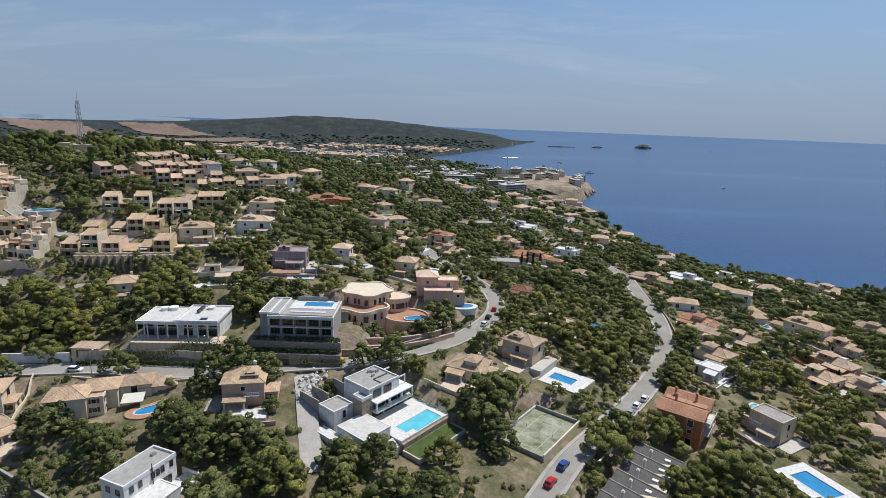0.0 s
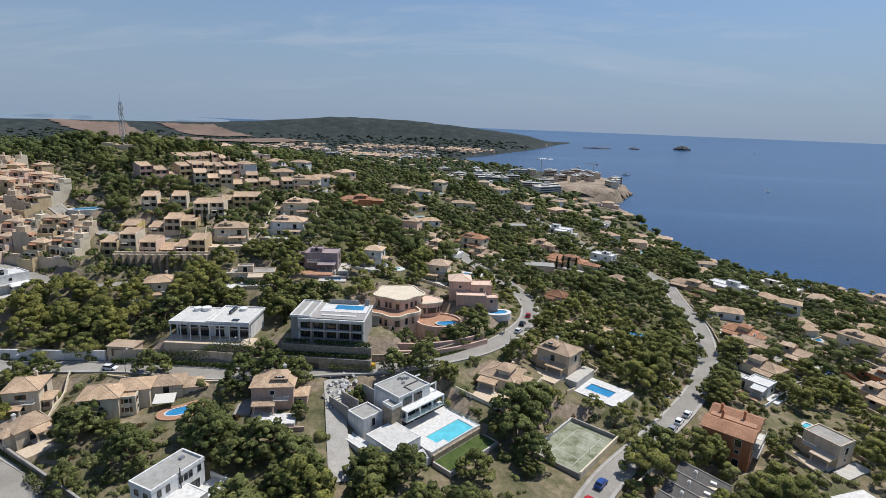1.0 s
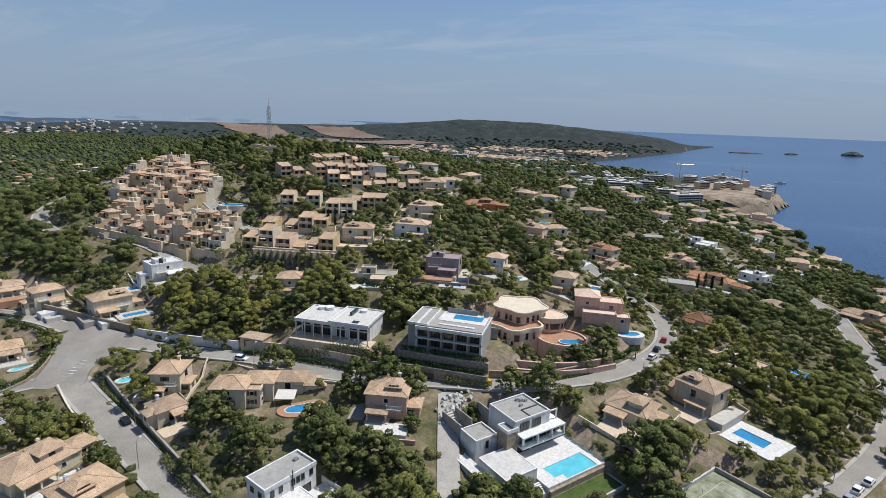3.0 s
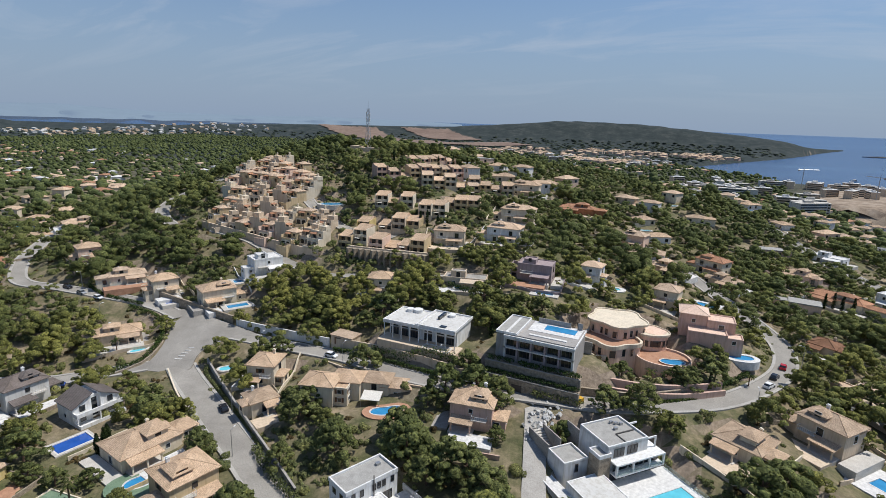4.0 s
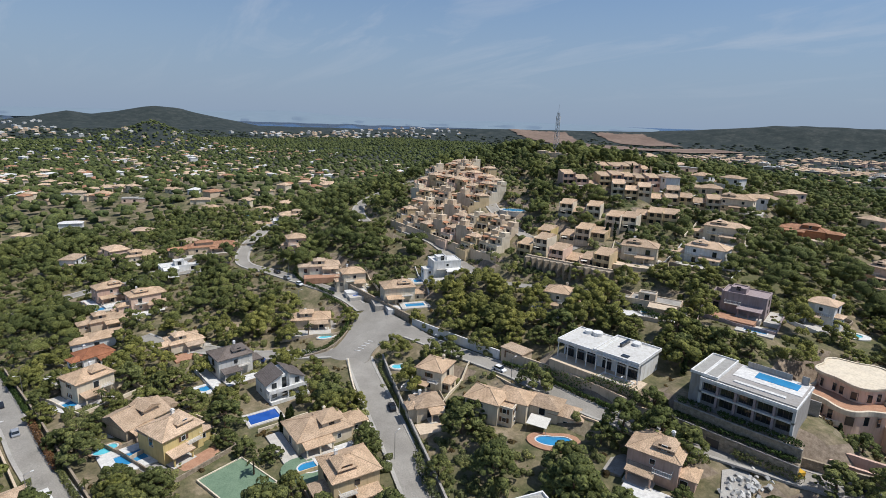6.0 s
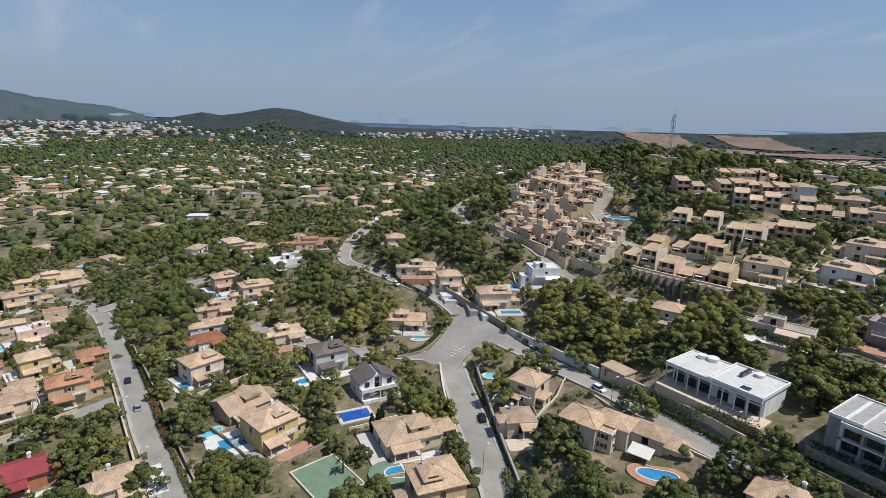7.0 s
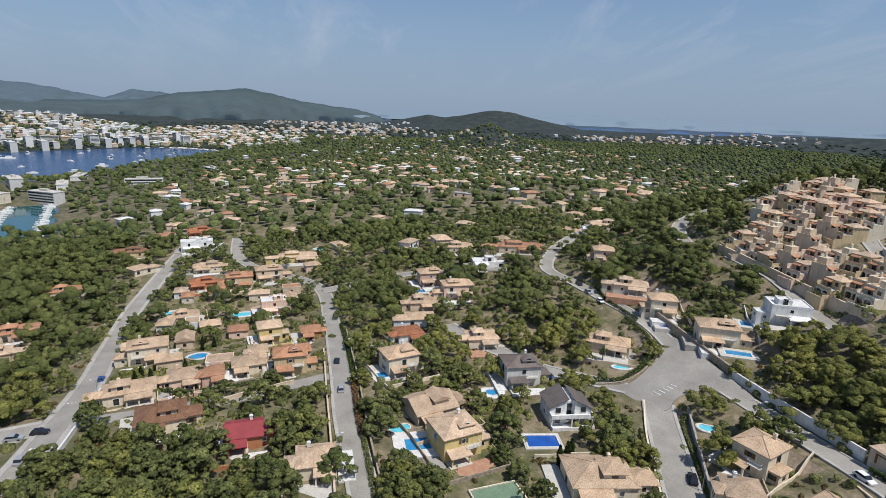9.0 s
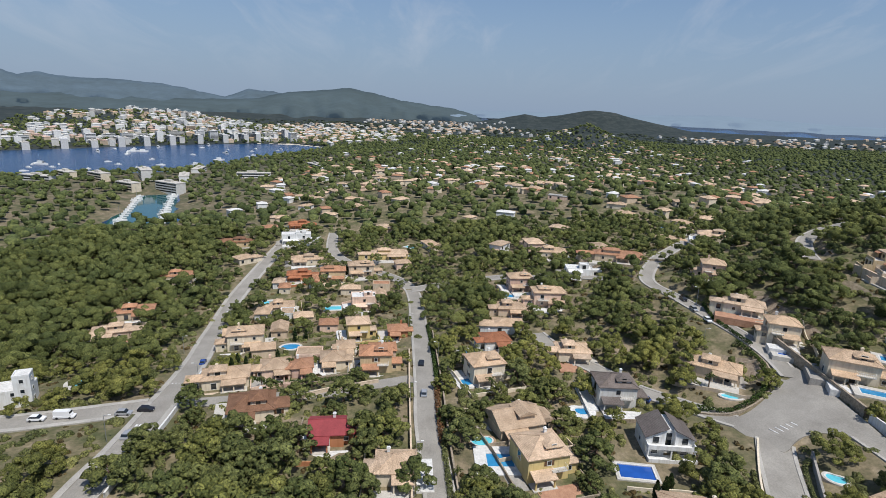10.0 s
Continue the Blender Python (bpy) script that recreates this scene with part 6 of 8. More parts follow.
park("van", -38, 148.4, 10, "standing on the road")
park("black", -17.3, 152.8, 35)
park("silver", -55.6, 143.6, 5)
park("white", 66.5, 152, 53)
park("white", 62.4, 147.4, 53)
park("silver", 59, 143, 53)
park("white", 55.6, 138.8, 53)
park("black", 52.4, 134.6, 53)
park("black", 91.5, 204, 250, "driving along the road")
park("red", 24.6, 206.3, 80)
park("black", 21.4, 196.2, 70)
park("white", 19.3, 188, 62)
park("blue", 33.4, 117.2, 53)
park("red", 29, 111, 53)
park("black", -201.3, 35.6, 178, "driving along the street")
park("silver", -177, 36.5, 178, "driving along the street")
park("white", -102.1, 143.6, 0, "driving along the road")
park("black", -95, 147.4, 0)
park("silver", -166.8, -47, 95)
park("black", -167.6, -41.2, 95)
park("van", -165.2, -62, 95, "standing at the kerb")
park("white", -164, -68.7, 95)
park("blue", -212, -43.5, 190)
park("black", -268, -55, 190, "driving along the avenue")
park("silver", -152.5, -38.2, 180, "driving along the avenue")
park("black", -116.5, 114.2, 152)
park("blue", -172, 101.5, 230)
park("silver", -225, 141.5, 0)
park("white", -215, 141.8, 0)
park("black", -236, 142.5, 0)
for c in CARS.values():
    for o in c.children_recursive:
        bpy.data.objects.remove(o)
    bpy.data.objects.remove(c)

wall_along([(-152, 152.8), (-130, 152), (-108, 150.5)], 2.0, "white", "long white rendered wall beside the road")
wall_along([(-200, 154.4), (-182, 154.6), (-168, 154.2), (-154, 153.2)], 2.6, "stone", "rough stone wall with a parapet beside the road", 0.6)
wall_along([(-105, 150), (-90, 149.5), (-64, 147)], 2.6, "sand", "sand-coloured garden wall beside the road")
wall_along([(-62, 147), (-44, 149.0), (-30, 151.6)], 1.6, "sand", "sand-coloured retaining wall of a building site")
wall_along([(-28, 153), (-14, 158), (-2, 168)], 1.5, "stone", "low stone wall round a bend in the road", 0.5)
wall_along([(-142, 131), (-128, 123.5), (-108, 113), (-90, 104), (-76, 97)], 1.3, "concrete", "dark weathered garden wall along the road", 0.4)
wall_along([(-150, 122.5), (-134, 113.5), (-112, 103.5)], 0.9, "cream", "low cream garden wall along the road")
wall_along([(-103, 141), (-80, 137.5), (-58, 138.5)], 1.0, "sand", "low roadside parapet wall")
wall_along([(-95, 35), (-140, 33.5), (-180, 32), (-215, 31)], 1.1, "sand", "low sand-coloured garden wall along the street")
wall_along([(-120, 44.8), (-150, 43), (-180, 42.2), (-235, 40)], 1.1, "stone", "low stone garden wall along the street")
wall_along([(-128, -30), (-160, -32), (-200, -39)], 1.0, "white", "low white garden wall along the avenue")
wall_along([(-172, -3), (-179, 6), (-186, 22)], 1.2, "sand", "low garden wall along a lane")
wall_along([(41, 117), (52, 130)], 1.1, "cream", "cream wall beside the road")
wall_along([(99, 200), (106, 230), (110, 262)], 1.0, "stone", "low stone wall beside the road")
wall_along([(60, 160), (74, 182), (87, 208)], 0.9, "concrete", "concrete parapet beside the road")
wall_along([(-164.2, 113), (-162.3, 122), (-165.8, 131.5), (-174, 141.5), (-185, 146), (-197, 145.6)], 0.6, "stone", "curved garden wall round the junction")


def lamp_post(x, y, yaw):
    z = road_level(x, y)
    p = thing("street_lamp", pose(x, y, z, 0, 0, yaw), "slim grey street lamp with a short arm", "street lamp", "street lamps")
    part("pole", Shape().tube((0, 0, -0.5), (0, 0, 7.2), 0.09, 0.06, 8), M["metal"], p)
    part("arm", Shape().tube((0, 0, 7.1), (1.3, 0, 7.4), 0.05, 0.04), M["metal"], p)
    part("lamp_head", Shape().box(1.1, 1.8, -0.14, 0.14, 7.34, 7.48), M["frame"], p)


for x, y, yaw in ((-128, 140.5, 90), (-95, 140, 90), (-66, 148.5, -90), (-113, 114, 120), (-98, 100, 100), (-140, 34.5, 90), (-170, 32.5, 90), (-205, 41.5, -90), (-240, 30, 90),
                  (-150, -42, 90), (-190, -36, -90), (-225, -56, 90), (-260, -50, -90), (58, 149, -40), (84, 190, -30), (104, 222, 150), (15, 170, 100), (30, 210, 180), (-200, 133, 90), (-232, 146, -90)):
    lamp_post(x, y, yaw)
for i in range(5):
    marking(-152.0 - 0.5 * i, 129.0 + i * 1.6, 30, 4.2 - 0.3 * i, 0.28, apron_level(-152 - 0.5 * i, 129.0 + i * 1.6) + 0.17)
for i in range(7):
    marking(-157.5 + i * 0.0, -39.2 + i * 0.95, 0, 3.0, 0.5, road_level(-157.5, -36.5) + 0.075)
for i in range(4):
    marking(-189.5, -45.2 + i * 1.0, 10, 1.6, 0.5, road_level(-189.5, -42) + 0.075)


def lattice_tower(x, y):
    z = ground(x, y)
    t = thing("radio_mast", pose(x, y, z), "tall grey lattice telecommunication mast with antennas", "mast")
    H, s = 27.0, 1.5
    for i in range(4):
        a, b = [(-1, -1), (1, -1), (1, 1), (-1, 1)][i], [(-1, -1), (1, -1), (1, 1), (-1, 1)][(i + 1) % 4]
        part("leg", Shape().tube((a[0] * s, a[1] * s, -2), (a[0] * 0.55, a[1] * 0.55, H), 0.13, 0.1, 5), M["metal"], t)
        br = Shape()
        for k in range(9):
            u, v = k / 9, (k + 1) / 9
            su, sv = s + (0.55 - s) * u, s + (0.55 - s) * v
            br.tube((a[0] * su, a[1] * su, H * u), (b[0] * sv, b[1] * sv, H * v), 0.06, 0.06, 4)
            br.tube((b[0] * su, b[1] * su, H * u), (a[0] * sv, a[1] * sv, H * v), 0.06, 0.06, 4)
        tagged(part("bracing", br, M["metal"], t), kind="stuff")
    part("spire", Shape().tube((0, 0, H), (0, 0, H + 5), 0.12, 0.05), M["metal"], t)
    for k in range(6):
        a = k * 1.047
        part("antenna", Shape().box(-0.2, 0.2, -0.15, 0.15, 19 + 3 * (k % 2), 21.6 + 3 * (k % 2), pose(1.3 * math.cos(a), 1.3 * math.sin(a), 0, 0, 0, math.degrees(a))), M["frame"], t)
    single("water_tank", Shape().prism([(8 * math.cos(i * 0.524), 6 * math.sin(i * 0.524)) for i in range(12)], -4, 2.2).box(-12, -3, -4, 4, -4, 3.0), M["sand"], "round ochre water tank on the hilltop", "water tank", pose(x + 6, y - 8, z))


lattice_tower(-211, 326)


def excavator(x, y, yaw):
    e = thing("excavator", pose(x, y, ground(x, y), 0, 0, yaw), "yellow tracked excavator with its arm raised", "excavator")
    for s in (-1, 1):
        part("track", Shape().box(-1.6, 1.6, s * 0.9 - 0.25, s * 0.9 + 0.25, -0.5, 0.75), M["rubber"], e)
    part("body", Shape().box(-1.7, 1.0, -1.0, 1.0, 0.8, 1.7), M["yellowsteel"], e)
    part("cab", Shape().box(0.0, 1.1, 0.1, 1.0, 1.7, 2.9), M["glass"], e)
    part("boom", Shape().tube((0.6, -0.2, 1.6), (2.6, -0.2, 5.2), 0.25, 0.2).tube((2.6, -0.2, 5.2), (5.2, -0.2, 6.6), 0.2, 0.14), M["yellowsteel"], e)
    part("bucket", Shape().box(4.9, 5.7, -0.6, 0.2, 6.2, 6.9), M["metal"], e)


excavator(-27.5, 149.0, 150)
keep_clear(-28, 149, 4)
single("site_gate", Shape().box(-2, 2, -0.1, 0.1, 0, 3.0).box(-2.3, -2, -0.2, 0.2, 0, 3.2).box(2, 2.3, -0.2, 0.2, 0, 3.2), M["darkframe"], "dark metal garage gate in the wall", "gate", pose(-33.5, 150.6, ground(-33, 150), 0, 0, 12))
gh = thing("gatehouse", pose(-103, 152.5, ground(-103, 152)), "low flat-roofed gatehouse with a dark garage door", "gatehouse")
part("wall", Shape().box(-4, 4, -2.5, 2.5, -2, 2.8), M["sand"], gh)
part("roof", Shape().box(-4.3, 4.3, -2.8, 2.8, 2.8, 3.1), M["paletile"], gh)
part("garage_door", Shape().box(-2.6, 2.6, -2.6, -2.45, 0, 2.3), M["wood"], gh)
PADS.append((-103, 152, 4.5, ground(-103, 152)))
# building rubble on the villa's drive
rub, rr = Shape(), random.Random(3)
for i in range(70):
    x, y = -33 + rr.gauss(0, 2.2), 139 + rr.gauss(0, 3.5)
    s, z = rr.uniform(0.15, 0.5), ground(-33, 139)
    rub.box(-s, s, -s * 0.7, s * 0.7, -s, s, pose(x, y, ground(x, y) + 0.3, rr.uniform(0, 60), rr.uniform(0, 60), rr.uniform(0, 360)))
single("rubble", rub, M["palegrey"], "scattered pale building rubble beside a drive", "rubble", kind="stuff")




def green_court():
    x, y = -118.0, 70.0
    z = ground(x, y) + 0.3
    c = thing("terrace", pose(x, y, z, 0, 0, 8), "green painted garden court with a low kerb", "terrace")
    part("slab", Shape().box(-7, 7, -5.5, 5.5, -3, 0.0), M["greenpave"], c)
    part("kerb", Shape().band([(-7, -5.5), (7, -5.5), (7, 5.5), (-7, 5.5)], [(-7.3, -5.8), (7.3, -5.8), (7.3, 5.8), (-7.3, 5.8)], -3, 0.25), M["cream"], c)
    PADS.append((x, y, 7, z - 0.3)), keep_clear(x, y, 8)


green_court()

wall_along([(-25.9, 158.8), (-15.0, 161.5), (-3.9, 167.2), (6.6, 176.7)], 2.2, "rose", "reddish-brown terraced retaining wall below the pink villa", 0.6)
wall_along([(-23.1, 156.9), (-13.3, 159.6), (-2.6, 165.6), (7.6, 175.0)], 1.2, "rose", "reddish-brown terraced retaining wall below the pink villa", 0.6)
# ---- houses in the middle distance ----
def simple_house(seed):
    """A small villa with a wing, seen from some way off."""
    g = random.Random(seed)
    wall = g.choice(("cream", "cream", "white", "sand", "pink", "ochre", "white"))
    flat = g.random() < 0.22
    tile = g.choice(("tan", "paletile", "paletile", "tan", "terracotta")) if not flat else g.choice(("whitepave", "gravel"))
    h = thing("house", pose(0, 0, -900), "%s villa with a %s roof among pines" % (wall, "flat" if flat else "tiled"), "house", "villas on the plain")
    w, d, H = g.uniform(9, 14), g.uniform(7.5, 10), g.choice((3.1, 3.4, 6.0))
    w2, d2, H2 = w * 0.55, d * 0.7, 3.0
    k = g.choice((-1, 1))
    cx, cy = k * (w / 2 + w2 / 2 - 1), -1.5
    part("wall", Shape().box(-w / 2, w / 2, -d / 2, d / 2, -3, H).box(cx - w2 / 2, cx + w2 / 2, cy - d2 / 2, cy + d2 / 2, -3, H2), M[wall], h)
    if flat:
        part("roof", Shape().box(-w / 2 - 0.2, w / 2 + 0.2, -d / 2 - 0.2, d / 2 + 0.2, H, H + 0.5), M[tile], h)
        part("roof", Shape().box(cx - w2 / 2 - 0.2, cx + w2 / 2 + 0.2, cy - d2 / 2 - 0.2, cy + d2 / 2 + 0.2, H2, H2 + 0.4), M[tile], h)
    else:
        part("roof", hip_roof(Shape(), -w / 2, w / 2, -d / 2, d / 2, H, 0.2 * d), M[tile], h)
        part("roof", hip_roof(Shape(), cx - w2 / 2, cx + w2 / 2, cy - d2 / 2, cy + d2 / 2, H2, 0.2 * d2), M[tile], h)
    for x in (-w * 0.3, 0.3 * w):
        part("window", Shape().box(x - 0.8, x + 0.8, -d / 2 - 0.05, -d / 2 + 0.1, H - 2.6, H - 0.8), M["glass"], h)
    return h


MODELS = [simple_house(s) for s in range(12)]
hr = random.Random(21)
made, tries = 0, 0
while made < 215 and tries < 9000:
    tries += 1
    x, y = hr.uniform(-760, 240), hr.uniform(-240, 760)
    r = math.hypot(x + 10, y - 20)
    if r < 130 or r > 780 or (x > -60 and y < 90) or y < -0.55 * abs(x) - 30 or y < -100:
        continue
    if (r > 330 and hr.random() < 0.35) or (x < 0 and made > 130 and hr.random() < 0.7):
        continue
    one_x, one_y = np.array([x]), np.array([y])
    if inland(one_x, one_y)[0] < 22:
        continue
    if any(math.hypot(x - a, y - b) < c + 7 for a, b, c, _ in PADS) or any(math.hypot(x - a, y - b) < c + 6 for a, b, c in KEEP):
        continue
    if any((((x - cx) / rx) ** 2 + ((y - cy) / ry) ** 2) < 0.9 and dd > 0.65 for cx, cy, rx, ry, dd in WOODS):
        continue
    if any(np.hypot(line[:, 0] - x, line[:, 1] - y).min() < hw + 8 for line, z, hw in ROADS):
        continue
    z = ground(x, y)
    copy_thing(hr.choice(MODELS), pose(x, y, z + 0.2, 0, 0, math.degrees(math.atan2(x, y)) * -1 + hr.choice((-60, -30, -15, 0, 15, 40, 70, 180)) + hr.uniform(-8, 8)))
    PADS.append((x, y, 8.5, z))
    if hr.random() < 0.3:
        pool(x + hr.uniform(-3, 3), y - 13, hr.uniform(0, 90), 6.5, 3.6, hr.choice(("rect", "kidney")), hr.choice(("pool", "turquoise")), "paving", 1.0)
    made += 1
for u in MODELS:
    for o in u.children_recursive:
        bpy.data.objects.remove(o)
    bpy.data.objects.remove(u)


def house_field(name, label, walls, roofs, spots, rnd, low=3.0, high=6.0, big=1.0):
    """Distant houses too small to pick apart: one mesh of walls, one of roofs."""
    a, b = Shape(), Shape()
    for x, y in spots:
        z, w, d, h, t = ground(x, y), rnd.uniform(8, 15) * big, rnd.uniform(7, 11) * big, rnd.uniform(low, high), rnd.uniform(0, 180)
        m = pose(x, y, z, 0, 0, t)
        a.box(-w / 2, w / 2, -d / 2, d / 2, -4, h, m)
        k = hip_roof(Shape(), -w / 2, w / 2, -d / 2, d / 2, h, 0.18 * d)
        b.add([m @ Vector(p) for p in k.v], k.f)
    single(name, a, M[walls], label, "houses", kind="stuff")
    single(name + "_roofs", b, M[roofs], "roofs of " + label, "roofs", kind="stuff")


def free_of_roads(x, y):
    if math.hypot(x, y) > 900:
        return True
    return all(math.hypot(x - a, y - b) > c + 7 for a, b, c, _ in PADS) and all(np.hypot(line[:, 0] - x, line[:, 1] - y).min() > hw + 8 for line, z, hw in ROADS)


def scatter(rnd, n, boxes):
    out = []
    while len(out) < n:
        x0, x1, y0, y1 = rnd.choice(boxes)
        x, y = rnd.uniform(x0, x1), rnd.uniform(y0, y1)
        if inland(np.array([x]), np.array([y]))[0] > 18 and math.hypot(x, y) > 400 and free_of_roads(x, y):
            out.append((x, y))
            if math.hypot(x, y) < 1100:
                KEEP.append((x, y, 5.5))
    return out


fr = random.Random(8)
PLAIN = [(-1300, -560, -160, 330), (-1500, -700, 300, 800), (-560, -100, 640, 1300), (-330, 150, 620, 1250), (-1000, -560, 0, 500), (-1700, -1100, 100, 700), (-700, 0, 1300, 1650), (-900, -400, -140, 420), (-760, -330, 330, 760)]
house_field("distant_villas", "pale distant villas scattered among the pines", "cream", "paletile", scatter(fr, 450, PLAIN), fr)
house_field("distant_white_villas", "white distant villas scattered among the pines", "white", "whitepave", scatter(fr, 230, PLAIN), fr)
house_field("distant_ochre_villas", "ochre distant villas with tiled roofs", "sand", "terracotta", scatter(fr, 300, PLAIN), fr)
FAR_TOWN = [(-2600, -1700, -500, 250), (-3300, -2200, -300, 500), (-2000, -1550, -420, -40), (-1950, -1500, -1000, -560), (-2500, -2000, 1100, 2200), (-2200, -1500, -500, -200)]
house_field("far_town", "pale houses of a far resort town", "palegrey", "palegrey", scatter(fr, 480, FAR_TOWN), fr, 4, 9, 1.4)
house_field("far_ochre_town", "ochre houses of a far resort town", "sand", "tan", scatter(fr, 420, FAR_TOWN), fr, 4, 9, 1.4)

HARBOUR_TOWN = [(-720, -330, 1620, 2050), (-420, -120, 1900, 2250), (-330, -160, 1480, 1600), (-100, 90, 2080, 2350)]
house_field("harbour_town", "reddish houses of a harbour town below the far hill", "sand", "tan", scatter(fr, 230, HARBOUR_TOWN), fr, 5, 10, 1.4)
house_field("harbour_white_town", "pale houses of a harbour town below the far hill", "rose", "paletile", scatter(fr, 170, HARBOUR_TOWN), fr, 5, 10, 1.4)
BAY_TOWN = [(-1560, -1280, -900, -640), (-1760, -1500, -820, -480), (-1900, -1640, -700, -300), (-1460, -1180, -1020, -800)]
house_field("bay_town", "pale houses climbing the hill behind the bay", "white", "palegrey", scatter(fr, 150, BAY_TOWN), fr, 5, 11, 1.4)
house_field("bay_rose_town", "ochre houses climbing the hill behind the bay", "sand", "rose", scatter(fr, 120, BAY_TOWN), fr, 4, 9, 1.3)


def apartment_model(w, d, storeys, wall, seed):
    g = random.Random(seed)
    h = thing("apartment_building", pose(0, 0, -900), "%s apartment block with rows of balconies" % wall, "apartment building", "apartment blocks by the shore")
    H = storeys * 3.0
    glass = Shape()
    part("wall", Shape().box(-w / 2, w / 2, -d / 2, d / 2, -5, H), M[wall], h)
    part("roof", Shape().box(-w / 2 - 0.3, w / 2 + 0.3, -d / 2 - 0.3, d / 2 + 0.3, H, H + 0.6).box(-w * 0.2, w * 0.1, -2, 2, H + 0.6, H + 3), M["whitepave" if seed % 2 else "paving"], h)
    for s in range(storeys):
        glass.box(-w / 2 + 0.8, w / 2 - 0.8, -d / 2 - 0.06, d / 2 + 0.06, s * 3 + 0.9, s * 3 + 2.4)
    tagged(part("window_band", glass, M["glass"], h), kind="stuff")
    return h


BLOCKS = [apartment_model(26, 12, 5, "white", 1), apartment_model(38, 13, 4, "palegrey", 2), apartment_model(20, 14, 8, "white", 3), apartment_model(30, 12, 3, "cream", 4), apartment_model(24, 12, 4, "sand", 5), apartment_model(52, 13, 6, "palegrey", 7), apartment_model(44, 12, 2, "white", 8)]


def blocks(spots, kinds):
    for x, y, yaw in spots:
        copy_thing(BLOCKS[fr.choice(kinds)], pose(x, y, ground(x, y), 0, 0, yaw + fr.uniform(-8, 8)))
        PADS.append((x, y, 10, ground(x, y)))


# the resort across the bay
shore = smooth_line([(-1120, -800), (-1240, -690), (-1375, -590), (-1510, -465), (-1580, -330)], 42)
for row, gap in ((0, 30), (1, 75), (2, 130)):
    blocks([(x - gap + fr.uniform(-8, 8), y - gap * 0.6 + fr.uniform(-10, 10), 40 + fr.choice((0, 90))) for x, y in shore], (0, 1, 2, 0, 1) if row < 2 else (0, 3, 4))
blocks([(-1700 + fr.uniform(-160, 120), -760 + fr.uniform(-160, 140), fr.uniform(0, 90)) for _ in range(22)], (0, 3, 4, 1))
front = smooth_line([(-1095, -790), (-1200, -715), (-1290, -650), (-1390, -580), (-1500, -490), (-1560, -425)], 50)
blocks([(x - 14, y - 10, 38) for x, y in front], (5, 5, 1))
blocks([(-698, -430, 70), (-727, -415, 60), (-722, -372, 65), (-762, -284, 20), (-896, -135, 30), (-788, -200, 100), (-830, -292, 15)], (6, 6, 3))
blocks([(-686, -318, 58), (-694, -272, 58), (-752, -330, 40)], (1, 1, 3))
# apartments on the cape and by the far harbour
blocks([(165 + fr.uniform(-40, 110), 960 + fr.uniform(-10, 250), fr.choice((10, 30, 60, 100))) for _ in range(16)], (3, 4, 4))
blocks([(30 + fr.uniform(-120, 90), 800 + fr.uniform(-90, 350), fr.choice((10, 40, 100))) for _ in range(26)], (3, 1, 4))
blocks([(-330 + fr.uniform(-280, 240), 1560 + fr.uniform(-160, 200), fr.choice((0, 30, 90))) for _ in range(26)], (3, 4, 4, 1))
for u in BLOCKS:
    for o in u.children_recursive:
        bpy.data.objects.remove(o)
    bpy.data.objects.remove(u)


def patch(name, ring, mat, label, category, lift=1.2, step=30):
    """A piece of other ground laid over the land within a ring."""
    xs, ys = [p[0] for p in ring], [p[1] for p in ring]
    gx, gy = np.arange(min(xs), max(xs) + step, step), np.arange(min(ys), max(ys) + step, step)
    X, Y = np.meshgrid(gx, gy)
    Z = height(X.ravel(), Y.ravel()) + lift
    inside = (edge_distance(X, Y, ring) + 0.4 * step * ripple(X, Y, 40)) < step * 0.3
    nx = X.shape[1]
    f = [(j * nx + i, j * nx + i + 1, (j + 1) * nx + i + 1, (j + 1) * nx + i) for j in range(X.shape[0] - 1) for i in range(nx - 1) if inside[j, i] and inside[j + 1, i + 1] and inside[j, i + 1] and inside[j + 1, i]]
    single(name, Shape().add(np.stack([X.ravel(), Y.ravel(), Z], 1).tolist(), f), M[mat], label, category, kind="structure")


FIELDS = [[(-1950, 2420), (-1540, 2190), (-1150, 1850), (-840, 2060), (-690, 2420), (-880, 2480), (-1050, 2300), (-1300, 2240), (-1650, 2560)],
          [(-1560, 2640), (-1240, 2420), (-1000, 2520), (-1300, 2740)]]
for ring in FIELDS:
    patch("field", ring, "field", "ploughed reddish field on the far plain", "field", 4.0, 16)
patch("cape_rock", [(140, 890), (246, 900), (312, 1035), (322, 1250), (220, 1280), (150, 1100)], "rock", "bare brown coastal rock of the cape", "rock", 0.7, 10)
patch("cape_rock", [(140, 640), (198, 604), (212, 690), (186, 722), (150, 740)], "rock", "bare brown rock of a small headland", "rock", 0.6, 8)
patch("shore_rock", [(196, 455), (226, 452), (212, 530), (200, 604), (180, 600), (190, 520)], "rock", "dry rocky strip above the sea", "rock", 0.5, 6)
patch("beach", [(-1500, -225), (-1560, -330), (-1520, -440), (-1500, -455), (-1545, -340), (-1485, -235)], "sandbeach", "pale sand beach at the head of the bay", "beach", 1.0, 10)
patch("harbour_quay", [(-480, 1600), (-150, 1560), (-60, 1700), (-120, 1760), (-420, 1740)], "pavement", "pale harbour quay with a mole", "quay", 2.0, 20)
single("water", Shape().prism([(x * 1.0, y * 1.0) for x, y in CREEK], -3, 0.25), M["creekwater"], "green-blue water of a narrow boat harbour", "harbour water", kind="structure")


